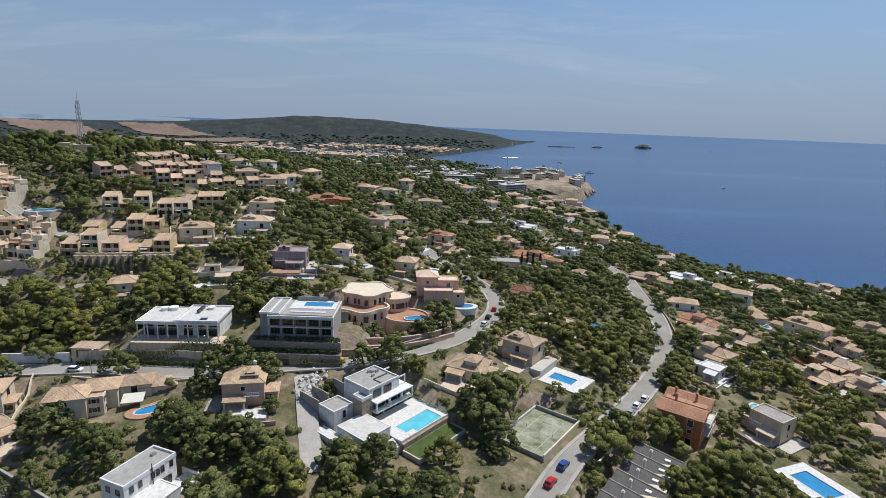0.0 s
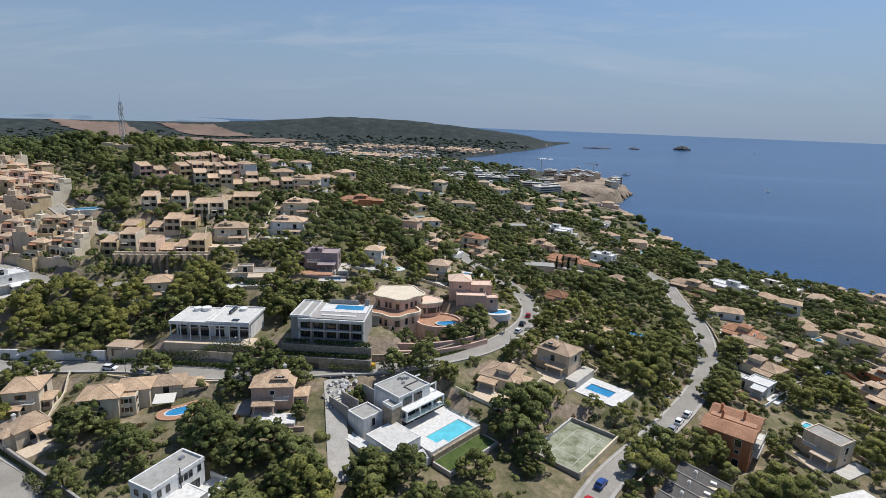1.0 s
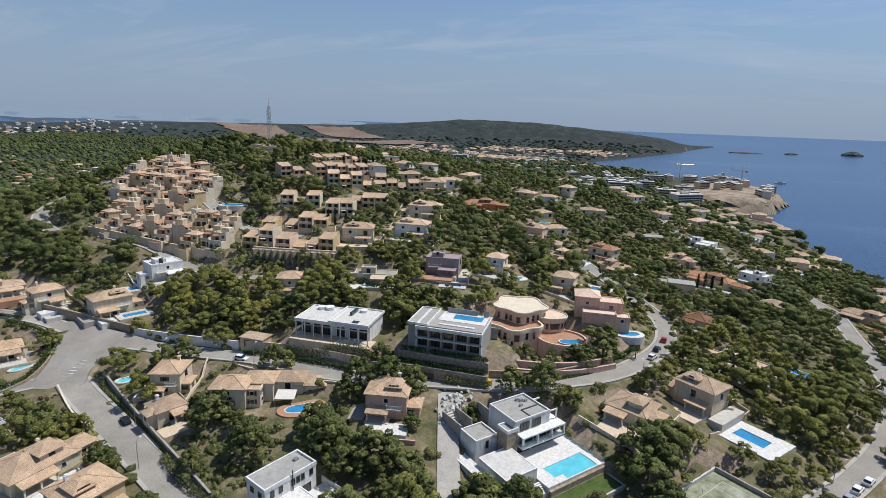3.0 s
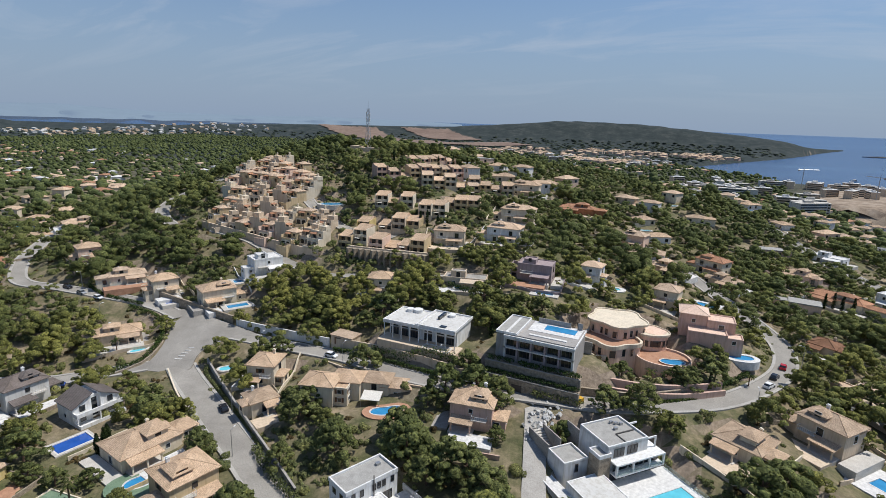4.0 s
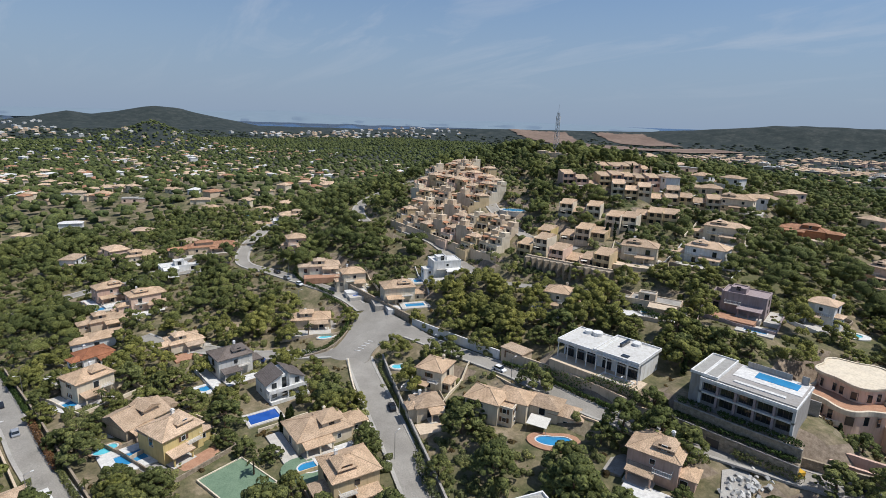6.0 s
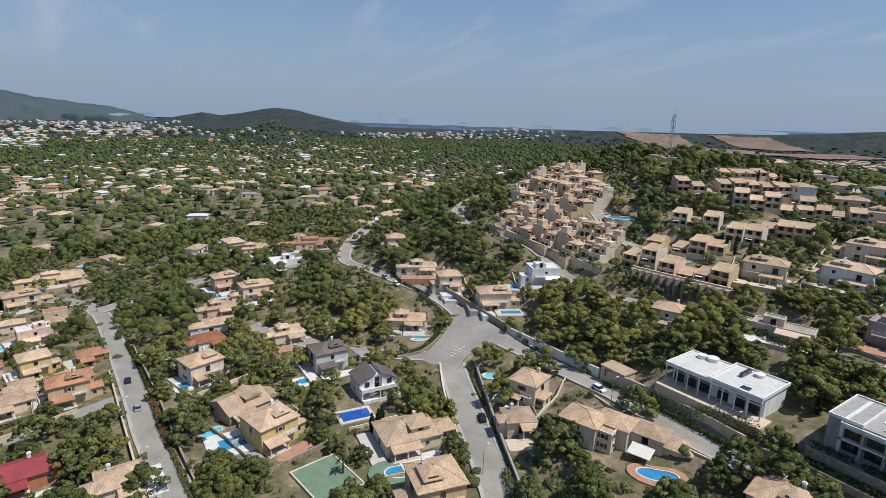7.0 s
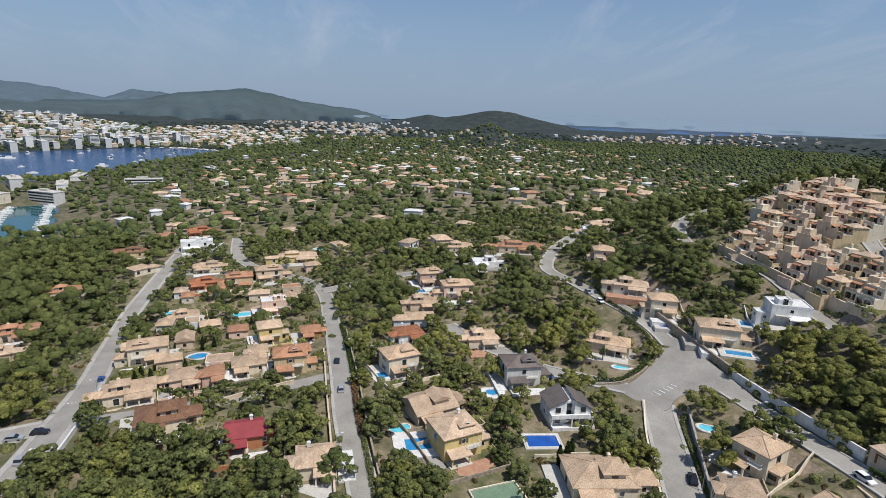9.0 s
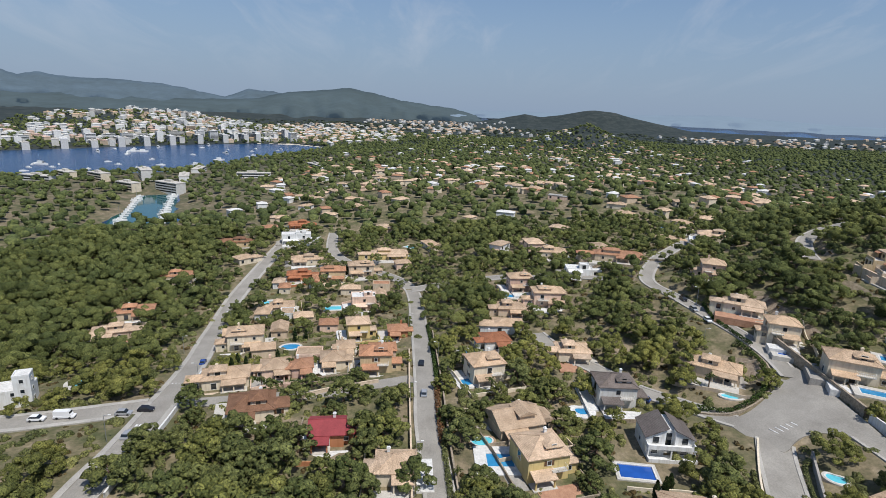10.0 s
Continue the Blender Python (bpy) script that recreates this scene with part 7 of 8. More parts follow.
def boat_model(n, sail, seed):
    t = thing("boat", pose(0, 0, -900), "white sailing yacht at anchor" if sail else "white motor boat on the water", "boat", "boats in the bay")
    ring = [(-n / 2, -n * 0.13), (n * 0.15, -n * 0.15), (n / 2, 0), (n * 0.15, n * 0.15), (-n / 2, n * 0.13)]
    part("hull", Shape().prism(ring, -0.5, n * 0.11), M["frame"], t)
    part("cabin", Shape().box(-n * 0.25, n * 0.15, -n * 0.08, n * 0.08, n * 0.11, n * (0.17 if sail else 0.24)), M["white"], t)
    if sail:
        part("mast", Shape().tube((0, 0, 0.5), (0, 0, n * 1.25), 0.14, 0.1), M["metal"], t)
        part("boom", Shape().tube((0, 0, n * 0.2), (-n * 0.4, 0, n * 0.2), 0.12, 0.1), M["cloth"], t)
    else:
        part("windscreen", Shape().box(n * 0.15, n * 0.19, -n * 0.07, n * 0.07, n * 0.14, n * 0.21), M["glass"], t)
    return t


BOATS = [boat_model(12, True, 1), boat_model(15, True, 2), boat_model(11, False, 3), boat_model(24, False, 4), boat_model(8, False, 5)]


def moor(x, y, kinds, yaw=None, z=0.0):
    copy_thing(BOATS[fr.choice(kinds)], pose(x, y, z, 0, 0, fr.uniform(0, 360) if yaw is None else yaw))


n = 0
while n < 38:
    x, y = fr.uniform(-1420, -800), fr.uniform(-640, -290)
    if inland(np.array([x]), np.array([y]))[0] < -14:
        moor(x, y, (0, 0, 1, 2, 2, 3))
        n += 1
for i in range(30):
    t = i / 30
    side = 1 if i % 2 else -1
    moor(-515 - 165 * t + side * 9, -222 - 60 * t - side * 15, (2, 4, 0, 4), 115 if side > 0 else -65, 0.2)
for i in range(24):
    moor(-110 + fr.uniform(-60, 70), 1775 + fr.uniform(-40, 60), (0, 2, 4, 1))
for x, y in ((330, 1700), (520, 2300), (640, 1200), (1500, 3000), (420, 1500)):
    moor(x, y, (3, 2), None, float(bowl(np.array([x]), np.array([y]))[0]))
for u in BOATS:
    for o in u.children_recursive:
        bpy.data.objects.remove(o)
    bpy.data.objects.remove(u)


def islet(x, y, w, d, h):
    g = random.Random(int(w))
    z = float(bowl(np.array([float(x)]), np.array([float(y)]))[0])
    s = Shape()
    n = 22
    rings = [[(w * k * (1 + 0.2 * g.uniform(-1, 1)) * math.cos(6.2832 * i / n), d * k * (1 + 0.2 * g.uniform(-1, 1)) * math.sin(6.2832 * i / n), hh * (1 + 0.15 * g.uniform(-1, 1))) for i in range(n)]
             for k, hh in ((1, -3), (0.85, h * 0.35), (0.55, h * 0.75), (0.2, h))]
    v = [p for r in rings for p in r]
    f = [(k * n + i, k * n + (i + 1) % n, (k + 1) * n + (i + 1) % n, (k + 1) * n + i) for k in range(3) for i in range(n)] + [tuple(range(3 * n, 4 * n))]
    single("islet", s.add(v, f), M["darkrock"], "low dark rocky islet in the open sea", "islet", pose(x, y, z))


islet(1190, 3180, 48, 28, 19)
islet(905, 3120, 34, 18, 8)
islet(690, 3080, 80, 14, 5)


def tower_crane(x, y, yaw):
    z = ground(x, y)
    c = thing("tower_crane", pose(x, y, z, 0, 0, yaw), "slim tower crane on a building site", "crane", "cranes")
    part("mast", Shape().tube((0, 0, -2), (0, 0, 34), 0.7, 0.7, 4), M["metal"], c)
    part("jib", Shape().tube((-10, 0, 34), (26, 0, 34), 0.5, 0.4, 4), M["metal"], c)
    part("counterweight", Shape().box(-10, -7, -1, 1, 31.5, 34), M["concrete"], c)
    part("apex", Shape().tube((0, 0, 34), (0, 0, 39), 0.5, 0.2, 4), M["metal"], c)


tower_crane(150, 1180, 20)
tower_crane(225, 1020, 120)




def backdrop_ridge(colour, dist, foot, line, seed, label, rough=1.0, deep=420):
    """One far mountain range, a plain backdrop behind the plain; emission paints its haze."""
    hazy, n, l, b = shader("far_haze_glow", (0.045, 0.055, 0.05), 1.0, spec=0.0)
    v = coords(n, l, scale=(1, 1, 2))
    # the glow colour stands in for distant air, varied by noise
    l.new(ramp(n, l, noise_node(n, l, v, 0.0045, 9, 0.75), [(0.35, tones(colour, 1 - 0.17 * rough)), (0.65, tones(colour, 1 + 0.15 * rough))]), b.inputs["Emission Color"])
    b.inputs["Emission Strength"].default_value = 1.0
    b0, b1 = line[0][0], line[-1][0]
    steps, rows = int((b1 - b0) * 5), 7
    pts, faces = [], []
    for i in range(steps + 1):
        a = b0 + (b1 - b0) * i / steps
        el = float(np.interp(a, [p[0] for p in line], [p[1] for p in line]))
        el += rough * (0.05 * noise.noise(Vector((a * 0.9, seed, 0))) + 0.03 * noise.noise(Vector((a * 2.7, seed, 4))))
        top = 115 + dist * math.tan(radians(el))
        for k in range(rows):
            t = k / (rows - 1)
            r = dist - (1 - t) * deep * (1 + 0.5 * noise.noise(Vector((a * 0.5, k * 0.6, seed))))
            pts.append((-28 - math.sin(radians(a)) * r, 32 + math.cos(radians(a)) * r, foot + (top - foot) * t ** 0.8))
        pts.append((-28 - math.sin(radians(a)) * (dist + 60), 32 + math.cos(radians(a)) * (dist + 60), foot))
    m = rows + 1
    for i in range(steps):
        faces += [(i * m + k, (i + 1) * m + k, (i + 1) * m + k + 1, i * m + k + 1) for k in range(rows)]
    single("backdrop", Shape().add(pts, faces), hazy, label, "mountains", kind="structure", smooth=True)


backdrop_ridge((0.165, 0.225, 0.32), 4780, 60, ((24, -0.3), (30, -0.1), (38, 0.0), (46, -0.15), (52, -0.1), (57, 0.1), (61, 0.35), (63, 0.3), (68, 0.1), (74, 0.0), (84, -0.1), (90, -0.2)), 2.0, "far mountains across the bay in painted pale blue haze", 0.3, 950)
backdrop_ridge((0.060, 0.092, 0.140), 4600, 20, ((98, -1.5), (101, 0.1), (104.2, 0.75), (106, 0.95), (107.3, 1.0), (109.4, 0.2), (111.8, 0.62), (114.1, 1.05), (118.5, 1.33), (120.6, 1.24), (122.6, 1.35), (123.9, 1.57), (125.2, 1.22), (126.2, 1.62), (132, 1.5), (142, 0.2)), 7.0, "mountain range behind the resort in painted blue-grey haze", 1.6, 700)
backdrop_ridge((0.036, 0.056, 0.078), 4200, 10, ((82, -1.6), (84.3, -0.65), (87.2, 0.0), (89, 0.16), (92.5, 0.57), (95.3, 1.17), (97.6, 1.56), (101, 1.15), (103.5, 0.9), (107, 0.1), (112, -0.1), (118, -0.2), (128, 0.1), (140, -0.6)), 12.0, "wooded mountain behind the plain in painted blue-green haze", 1.6, 900)
# ---- trees, shrubs, ground ----
def quads_mesh(name, v, mat):
    """Many loose quads as one mesh; v has shape (n, 4, 3)."""
    n = len(v)
    me = bpy.data.meshes.new(name)
    me.vertices.add(4 * n)
    me.vertices.foreach_set("co", np.ascontiguousarray(v, np.float32).ravel())
    me.loops.add(4 * n)
    me.loops.foreach_set("vertex_index", np.arange(4 * n, dtype=np.int32))
    me.polygons.add(n)
    me.polygons.foreach_set("loop_start", np.arange(0, 4 * n, 4, dtype=np.int32))
    me.update(calc_edges=True)
    me.materials.append(mat)
    return me


def leaf_quads(rng, centres, radii, per, size, flat=0.75, squash=1.0):
    """Leaf tufts spread through the shells of ellipsoid clumps."""
    out = []
    for c, r in zip(centres, radii):
        d = rng.normal(size=(per, 3))
        d /= np.linalg.norm(d, axis=1)[:, None]
        d[:, 2] = np.where(d[:, 2] < -0.35, -d[:, 2], d[:, 2])
        p = c + d * (r * rng.uniform(0.62, 1.05, (per, 1))) * (1, 1, flat)
        a = rng.normal(size=(per, 3)) + d * 0.0
        a -= d * (a * d).sum(1)[:, None] * rng.uniform(0.75, 1.0, (per, 1))
        a /= np.linalg.norm(a, axis=1)[:, None]
        b = np.cross(d + 0.45 * rng.normal(size=(per, 3)), a)
        b /= np.linalg.norm(b, axis=1)[:, None]
        s = size * rng.uniform(0.6, 1.35, (per, 1))
        a, b = a * s, b * s * squash
        out.append(np.stack([p - a - 0.7 * b, p + 0.8 * a - b, p + a + 0.6 * b, p - 0.7 * a + b], 1))
    return np.concatenate(out)


def crown_plan(rng, n, wide, high):
    """Clump centres of an umbrella-shaped, uneven pine crown of unit spread."""
    c, r = [], []
    for i in range(n):
        a, q = rng.uniform(0, 6.2832), math.sqrt(rng.uniform(0, 1))
        x, y = wide * q * math.cos(a), wide * q * math.sin(a)
        c.append((x, y, high * (1 - 0.62 * q * q) + rng.uniform(-0.2, 0.06) * high))
        r.append(rng.uniform(0.30, 0.46) * wide)
    return np.array(c), np.array(r)


def dome(level, low):
    """A unit icosphere without the faces of its underside."""
    bm = bmesh.new()
    bmesh.ops.create_icosphere(bm, subdivisions=level, radius=1.0)
    bmesh.ops.delete(bm, geom=[f for f in bm.faces if f.calc_center_median().z < low], context="FACES")
    bmesh.ops.delete(bm, geom=[q for q in bm.verts if not q.link_faces], context="VERTS")
    bm.verts.index_update()
    v, f = np.array([q.co[:] for q in bm.verts]), np.array([[q.index for q in face.verts] for face in bm.faces])
    bm.free()
    return v, f


DOME_FINE, DOME_LOW = dome(2, -0.45), dome(1, -0.3)


def clumps(rng, centres, radii, model, flat=0.78, lump=0.2):
    """Lumpy leaf masses, one island each."""
    v0, f0 = model
    vs, fs = [], []
    for k, (c, r) in enumerate(zip(centres, radii)):
        a = rng.uniform(0, 6.2832)
        q = v0 * rng.uniform(1 - lump, 1 + lump, (len(v0), 1))
        q = np.stack([q[:, 0] * np.cos(a) - q[:, 1] * np.sin(a), q[:, 0] * np.sin(a) + q[:, 1] * np.cos(a), q[:, 2] * flat], 1)
        vs.append(c + q * r)
        fs.append(f0 + k * len(v0))
    return np.concatenate(vs), np.concatenate(fs)


def tri_mesh(name, v, f, mat):
    me = bpy.data.meshes.new(name)
    n = len(f)
    me.vertices.add(len(v))
    me.vertices.foreach_set("co", np.ascontiguousarray(v, np.float32).ravel())
    me.loops.add(3 * n)
    me.loops.foreach_set("vertex_index", np.ascontiguousarray(f, np.int32).ravel())
    me.polygons.add(n)
    me.polygons.foreach_set("loop_start", np.arange(0, 3 * n, 3, dtype=np.int32))
    me.polygons.foreach_set("use_smooth", np.ones(n, bool))
    me.update(calc_edges=True)
    me.materials.append(mat)
    return me


PINE_FINE, PINE_NEAR, PINE_MID, PINE_FAR, BUSH = [], [], [], [], []
for k in range(6):
    g = np.random.default_rng(40 + k)
    wide, high = g.uniform(2.7, 3.5), g.uniform(4.8, 6.4)
    c, r = crown_plan(g, 54, wide, high)
    r *= g.uniform(0.32, 0.75, 54)
    va, fa = clumps(g, c[:24], r[:24] * 1.1, DOME_FINE, 0.62, 0.34)
    vb, fb = clumps(g, c[24:], r[24:], DOME_LOW, 0.66, 0.34)
    PINE_FINE.append(((np.concatenate([va, vb]), np.concatenate([fa, fb + len(va)])), c, high))
    c, r = crown_plan(g, 24, wide, high)
    PINE_NEAR.append(clumps(g, c, r * g.uniform(0.5, 0.95, 24), DOME_LOW, 0.66, 0.34))
    c, r = crown_plan(g, 9, wide, high)
    PINE_MID.append(clumps(g, c, r * g.uniform(0.8, 1.25, 9), DOME_LOW, 0.7, 0.34))
    c, r = crown_plan(g, 2, wide * 0.8, high * 0.85)
    PINE_FAR.append(clumps(g, c, r * 2.3, DOME_LOW, 0.7, 0.3))
    c = g.normal(size=(4, 3)) * (0.7, 0.7, 0.2) + (0, 0, 0.4)
    BUSH.append(clumps(g, c, g.uniform(0.5, 0.9, 4), DOME_LOW, 0.8, 0.3))


def trunk_shape(rng, clumps, high):
    s = Shape()
    lean = (rng.uniform(-0.4, 0.4), rng.uniform(-0.4, 0.4))
    fork = (lean[0], lean[1], high * 0.55)
    s.tube((0, 0, -1.2), (lean[0] * 0.5, lean[1] * 0.5, high * 0.3), 0.27, 0.2, 7).tube((lean[0] * 0.5, lean[1] * 0.5, high * 0.3), fork, 0.2, 0.15, 7)
    for c in clumps[::2][:7]:
        s.tube(fork, tuple(c * (0.9, 0.9, 0.96)), 0.1, 0.03, 5)
    return s


def road_near(x, y):
    """Distance outside the nearest road's edge, and that road's height there."""
    best, bz = np.full(x.shape, 1e9), np.zeros(x.shape)
    for line, z, hw in ROADS:
        lo, hi = line.min(0) - 40, line.max(0) + 40
        m = (x > lo[0]) & (x < hi[0]) & (y > lo[1]) & (y < hi[1])
        if not m.any():
            continue
        xs, ys, b, q = x[m], y[m], best[m], bz[m]
        for (px, py), pz in zip(line, z):
            d = np.hypot(xs - px, ys - py) - hw
            near = d < b
            b[near], q[near] = d[near], pz
        best[m], bz[m] = b, q
    return best, bz


def site(x, y):
    """The graded ground: levelled under houses, then cut for the roads."""
    x, y = np.asarray(x, float), np.asarray(y, float)
    z = height(x, y)
    for px, py, r, pz in PADS:
        d = np.hypot(x - px, y - py)
        m = d < r + 6
        if m.any():
            t = np.clip((r + 5 - d[m]) / 5, 0, 1)
            t = t * t * (3 - 2 * t)
            z[m] = z[m] * (1 - t) + (pz - 0.12) * t
    d, rz = road_near(x, y)
    t = np.clip((5.5 - d) / 5.0, 0, 1)
    t = t * t * (3 - 2 * t)
    return z * (1 - t) + (rz - 0.22) * t


def spaced(lo, hi, n0, n1, fine, far):
    """Grid lines, close together between n0 and n1, spreading outwards."""
    mid = list(np.arange(n0, n1 + 0.1, fine))
    up, s = [mid[-1]], fine
    while up[-1] < hi:
        s *= 1.045
        up.append(up[-1] + min(s, far))
    dn, s = [mid[0]], fine
    while dn[-1] > lo:
        s *= 1.045
        dn.append(dn[-1] - min(s, far))
    return np.array(dn[:0:-1] + mid + up[1:])


def build_ground():
    gx, gy = spaced(-4950, 2000, -345, 270, 3.0, 80), spaced(-3200, 4950, -115, 380, 3.0, 80)
    X, Y = np.meshgrid(gx, gy)
    Z = site(X.ravel(), Y.ravel())
    v = np.stack([X.ravel(), Y.ravel(), Z], 1)
    ny, nx = X.shape
    i = np.arange((ny - 1) * nx).reshape(ny - 1, nx)[:, :-1].ravel()
    f = np.stack([i, i + 1, i + nx + 1, i + nx], 1)
    zz = Z.reshape(ny, nx)
    deep = (zz < bowl(X, Y) - 4)
    keep = ~(deep[:-1, :-1] & deep[1:, :-1] & deep[:-1, 1:] & deep[1:, 1:]).ravel()
    f = f[keep]
    me = bpy.data.meshes.new("ground")
    me.from_pydata(v.tolist(), [], f.tolist())
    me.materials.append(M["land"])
    me.polygons.foreach_set("use_smooth", [True] * len(me.polygons))
    tagged(new("ground", me), "dry hilly land with scrub, soil and rock reaching the sea", "ground", kind="structure")


def build_sea():
    s = Shape()
    rings = list(np.linspace(0, 1800, 7)[1:]) + list(np.linspace(1800, 4960, 26)[1:])
    n = 96
    v, f = [(0, 0, 0)], []
    for r in rings:
        z = float(bowl(np.array([r]), np.array([0.0]))[0])
        v += [(r * math.cos(6.28318 * i / n), r * math.sin(6.28318 * i / n), z) for i in range(n)]
    f += [(0, 1 + i, 1 + (i + 1) % n) for i in range(n)]
    for k in range(len(rings) - 1):
        a, b = 1 + k * n, 1 + (k + 1) * n
        f += [(a + i, b + i, b + (i + 1) % n, a + (i + 1) % n) for i in range(n)]
    s.add(v, f)
    single("water", s, M["sea"], "deep blue open sea with light wind streaks", "sea", kind="structure", smooth=True)


build_ground()
build_sea()


def garden_wall(a, b, mat):
    n = max(2, int(math.hypot(b[0] - a[0], b[1] - a[1]) / 2.5))
    line = np.stack([np.linspace(a[0], b[0], n + 1), np.linspace(a[1], b[1], n + 1)], 1)
    single("garden_wall", ribbon(Shape(), line, site(line[:, 0], line[:, 1]), 0.14, -0.14, 1.15, 2.4), M[mat], "low garden wall between the plots", "wall", group="garden walls")


for a, b, mat in GARDEN_WALLS:
    garden_wall(a, b, mat)

def density(x, y):
    p = np.full(x.shape, 0.6) + 0.2 * ripple(x, y, 23, 4)
    for cx, cy, rx, ry, d in WOODS:
        q = ((x - cx) / rx) ** 2 + ((y - cy) / ry) ** 2
        p = np.where(q < 1, np.maximum(p, d * (1 - 0.12 * q)), p)
    block_town = ((x + 255) / 105) ** 2 + ((y + 5) / 36) ** 2
    p = np.where(block_town < 1, p * 0.6, p)
    for cx, cy, rx, ry in BARE:
        p = np.where(((x - cx) / rx) ** 2 + ((y - cy) / ry) ** 2 < 1, 0.06, p)
    return p


def free_of_things(x, y, gap, loose=0.0):
    ok = np.ones(x.shape, bool)
    for px, py, r in [(a, b, c * 0.72) for a, b, c, _ in PADS] + KEEP:
        ok &= np.hypot(x - px, y - py) > r + gap
    d, _ = road_near(x, y)
    return ok & (d > gap - loose)


def jittered(rng, x0, x1, y0, y1, step):
    a, b = np.meshgrid(np.arange(x0, x1, step), np.arange(y0, y1, step))
    return a.ravel() + rng.uniform(-0.5, 0.5, a.size) * step, b.ravel() + rng.uniform(-0.5, 0.5, a.size) * step


def planted(rng, models, x, y, scale, name, label, category, mat, sink=0.3):
    """Plants copies of the models, joined into one piece of stuff."""
    z = site(x, y) - sink
    vs, fs, base = [], [], 0
    for k, (v0, f0) in enumerate(models):
        m = np.arange(len(x)) % len(models) == k
        n = int(m.sum())
        if not n:
            continue
        a = rng.uniform(0, 6.2832, n)
        c, s = np.cos(a)[:, None], np.sin(a)[:, None]
        q = v0[None] * scale[m][:, None, None]
        q = np.stack([q[..., 0] * c - q[..., 1] * s, q[..., 0] * s + q[..., 1] * c, q[..., 2] * rng.uniform(0.85, 1.15, n)[:, None]], -1)
        q += np.stack([x[m], y[m], z[m]], 1)[:, None, :]
        vs.append(q.reshape(-1, 3))
        fs.append((f0[None] + (base + np.arange(n) * len(v0))[:, None, None]).reshape(-1, 3))
        base += n * len(v0)
    ob = new(name, tri_mesh(name, np.concatenate(vs), np.concatenate(fs), mat))
    return tagged(ob, label, category, kind="stuff")


rng = np.random.default_rng(11)
x, y = jittered(rng, -420, 300, -210, 470, 6.1)
m = (rng.uniform(size=x.size) < density(x, y)) & free_of_things(x, y, 1.5, 0.9) & (inland(x, y) > 12) & ~((np.abs(x + 15) < 22) & (np.abs(y - 15) < 40))
spots = np.array([(84, 170), (88, 177), (79, 163), (46, 126), (51, 131), (14, 128), (18, 122), (-12, 112.5), (-20, 111), (4, 115), (-2, 171), (31, 178), (36, 187), (44, 191), (-52, 139), (-58, 148), (-46, 138.5),
                  (-20, 148), (-12, 152), (-60, 137.5), (-88, 141), (-120, 140), (-136, 107), (-131, 103), (-126, 100), (-150, 46), (-128, 48), (-134, 34), (-170, -30), (-145, -30), (-132, -31), (66, 134), (60, 112), (100, 196)], float)
x, y = np.concatenate([spots[:, 0], x[m]]), np.concatenate([spots[:, 1], y[m]])
scale = rng.uniform(0.8, 1.75, x.size) * np.where(density(x, y) > 0.74, 1.08, 0.92)
roomy = (scale < 1.15) | free_of_things(x, y, 3.4, 0.4)
roomy[:len(spots)] = True
x, y, scale = x[roomy], y[roomy], scale[roomy]
scale[:len(spots)] = np.maximum(scale[:len(spots)], 1.35)
near = np.minimum(np.hypot(x + 45, y - 118), np.hypot(x + 135, y - 25) * 1.1) + rng.uniform(0, 12, x.size)
near[:len(spots)] = 0
order = np.argsort(near)[:300]
fine = [(part_c, tri_mesh("crown", *q, M["pine"]), trunk_shape(random.Random(i), c, h).mesh("trunk", M["bark"])) for i, (q, c, h) in enumerate(PINE_FINE) for part_c in (i,)]
zz = site(x[order], y[order])
for j, i in enumerate(order):
    _, crown, trunk = fine[j % len(fine)]
    t = thing("pine_tree", pose(x[i], y[i], zz[j] - 0.1, 0, 0, rng.uniform(0, 360)) @ Matrix.Scale(scale[i], 4), "Aleppo pine with a rounded, uneven dark green crown", "tree", "pines of the estate")
    part("trunk", trunk, None, t)
    part("crown", crown, None, t)
rest = np.ones(x.size, bool)
rest[order] = False
close = rest & (np.hypot(x + 15, y - 25) < 215)
planted(rng, PINE_NEAR, x[close], y[close], scale[close], "pine_wood", "dense pines between the houses and on the slopes", "trees", M["pine"])
rest &= ~close
planted(rng, PINE_MID, x[rest], y[rest], scale[rest], "pine_wood", "pines between the houses farther off", "trees", M["pine"])
# far woods
x, y = jittered(rng, -2000, 420, -1050, 1700, 12.6)
r = np.hypot(x + 10, y - 20)
inner = (x > -420) & (x < 300) & (y > -210) & (y < 470)
p = np.clip(density(x, y) + 0.18, 0, 1)
m = ~inner & (rng.uniform(size=x.size) < p) & (inland(x, y) > 14) & (y > -0.75 * np.abs(x) - 60) & free_of_things(x, y, 2.5) & ~((y > 860) & (x > 120)) & ~((y > 595) & (y < 740) & (x > 140))
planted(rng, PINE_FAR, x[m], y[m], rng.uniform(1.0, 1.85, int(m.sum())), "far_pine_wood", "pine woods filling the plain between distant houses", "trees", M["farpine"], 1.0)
x, y = jittered(rng, -3300, 500, -1200, 3500, 30)
m = ((x < -2000) | (y > 1700)) & (np.hypot(x, y) < 2900) & (height(x, y) - bowl(x, y) < 34) & (inland(x, y) > 25) & (rng.uniform(size=x.size) < 0.55 + 0.4 * ripple(x, y, 300, 1)) & (y > -0.8 * np.abs(x))
m &= (edge_distance(x, y, FIELDS[0]) > 25) & (edge_distance(x, y, FIELDS[1]) > 25)
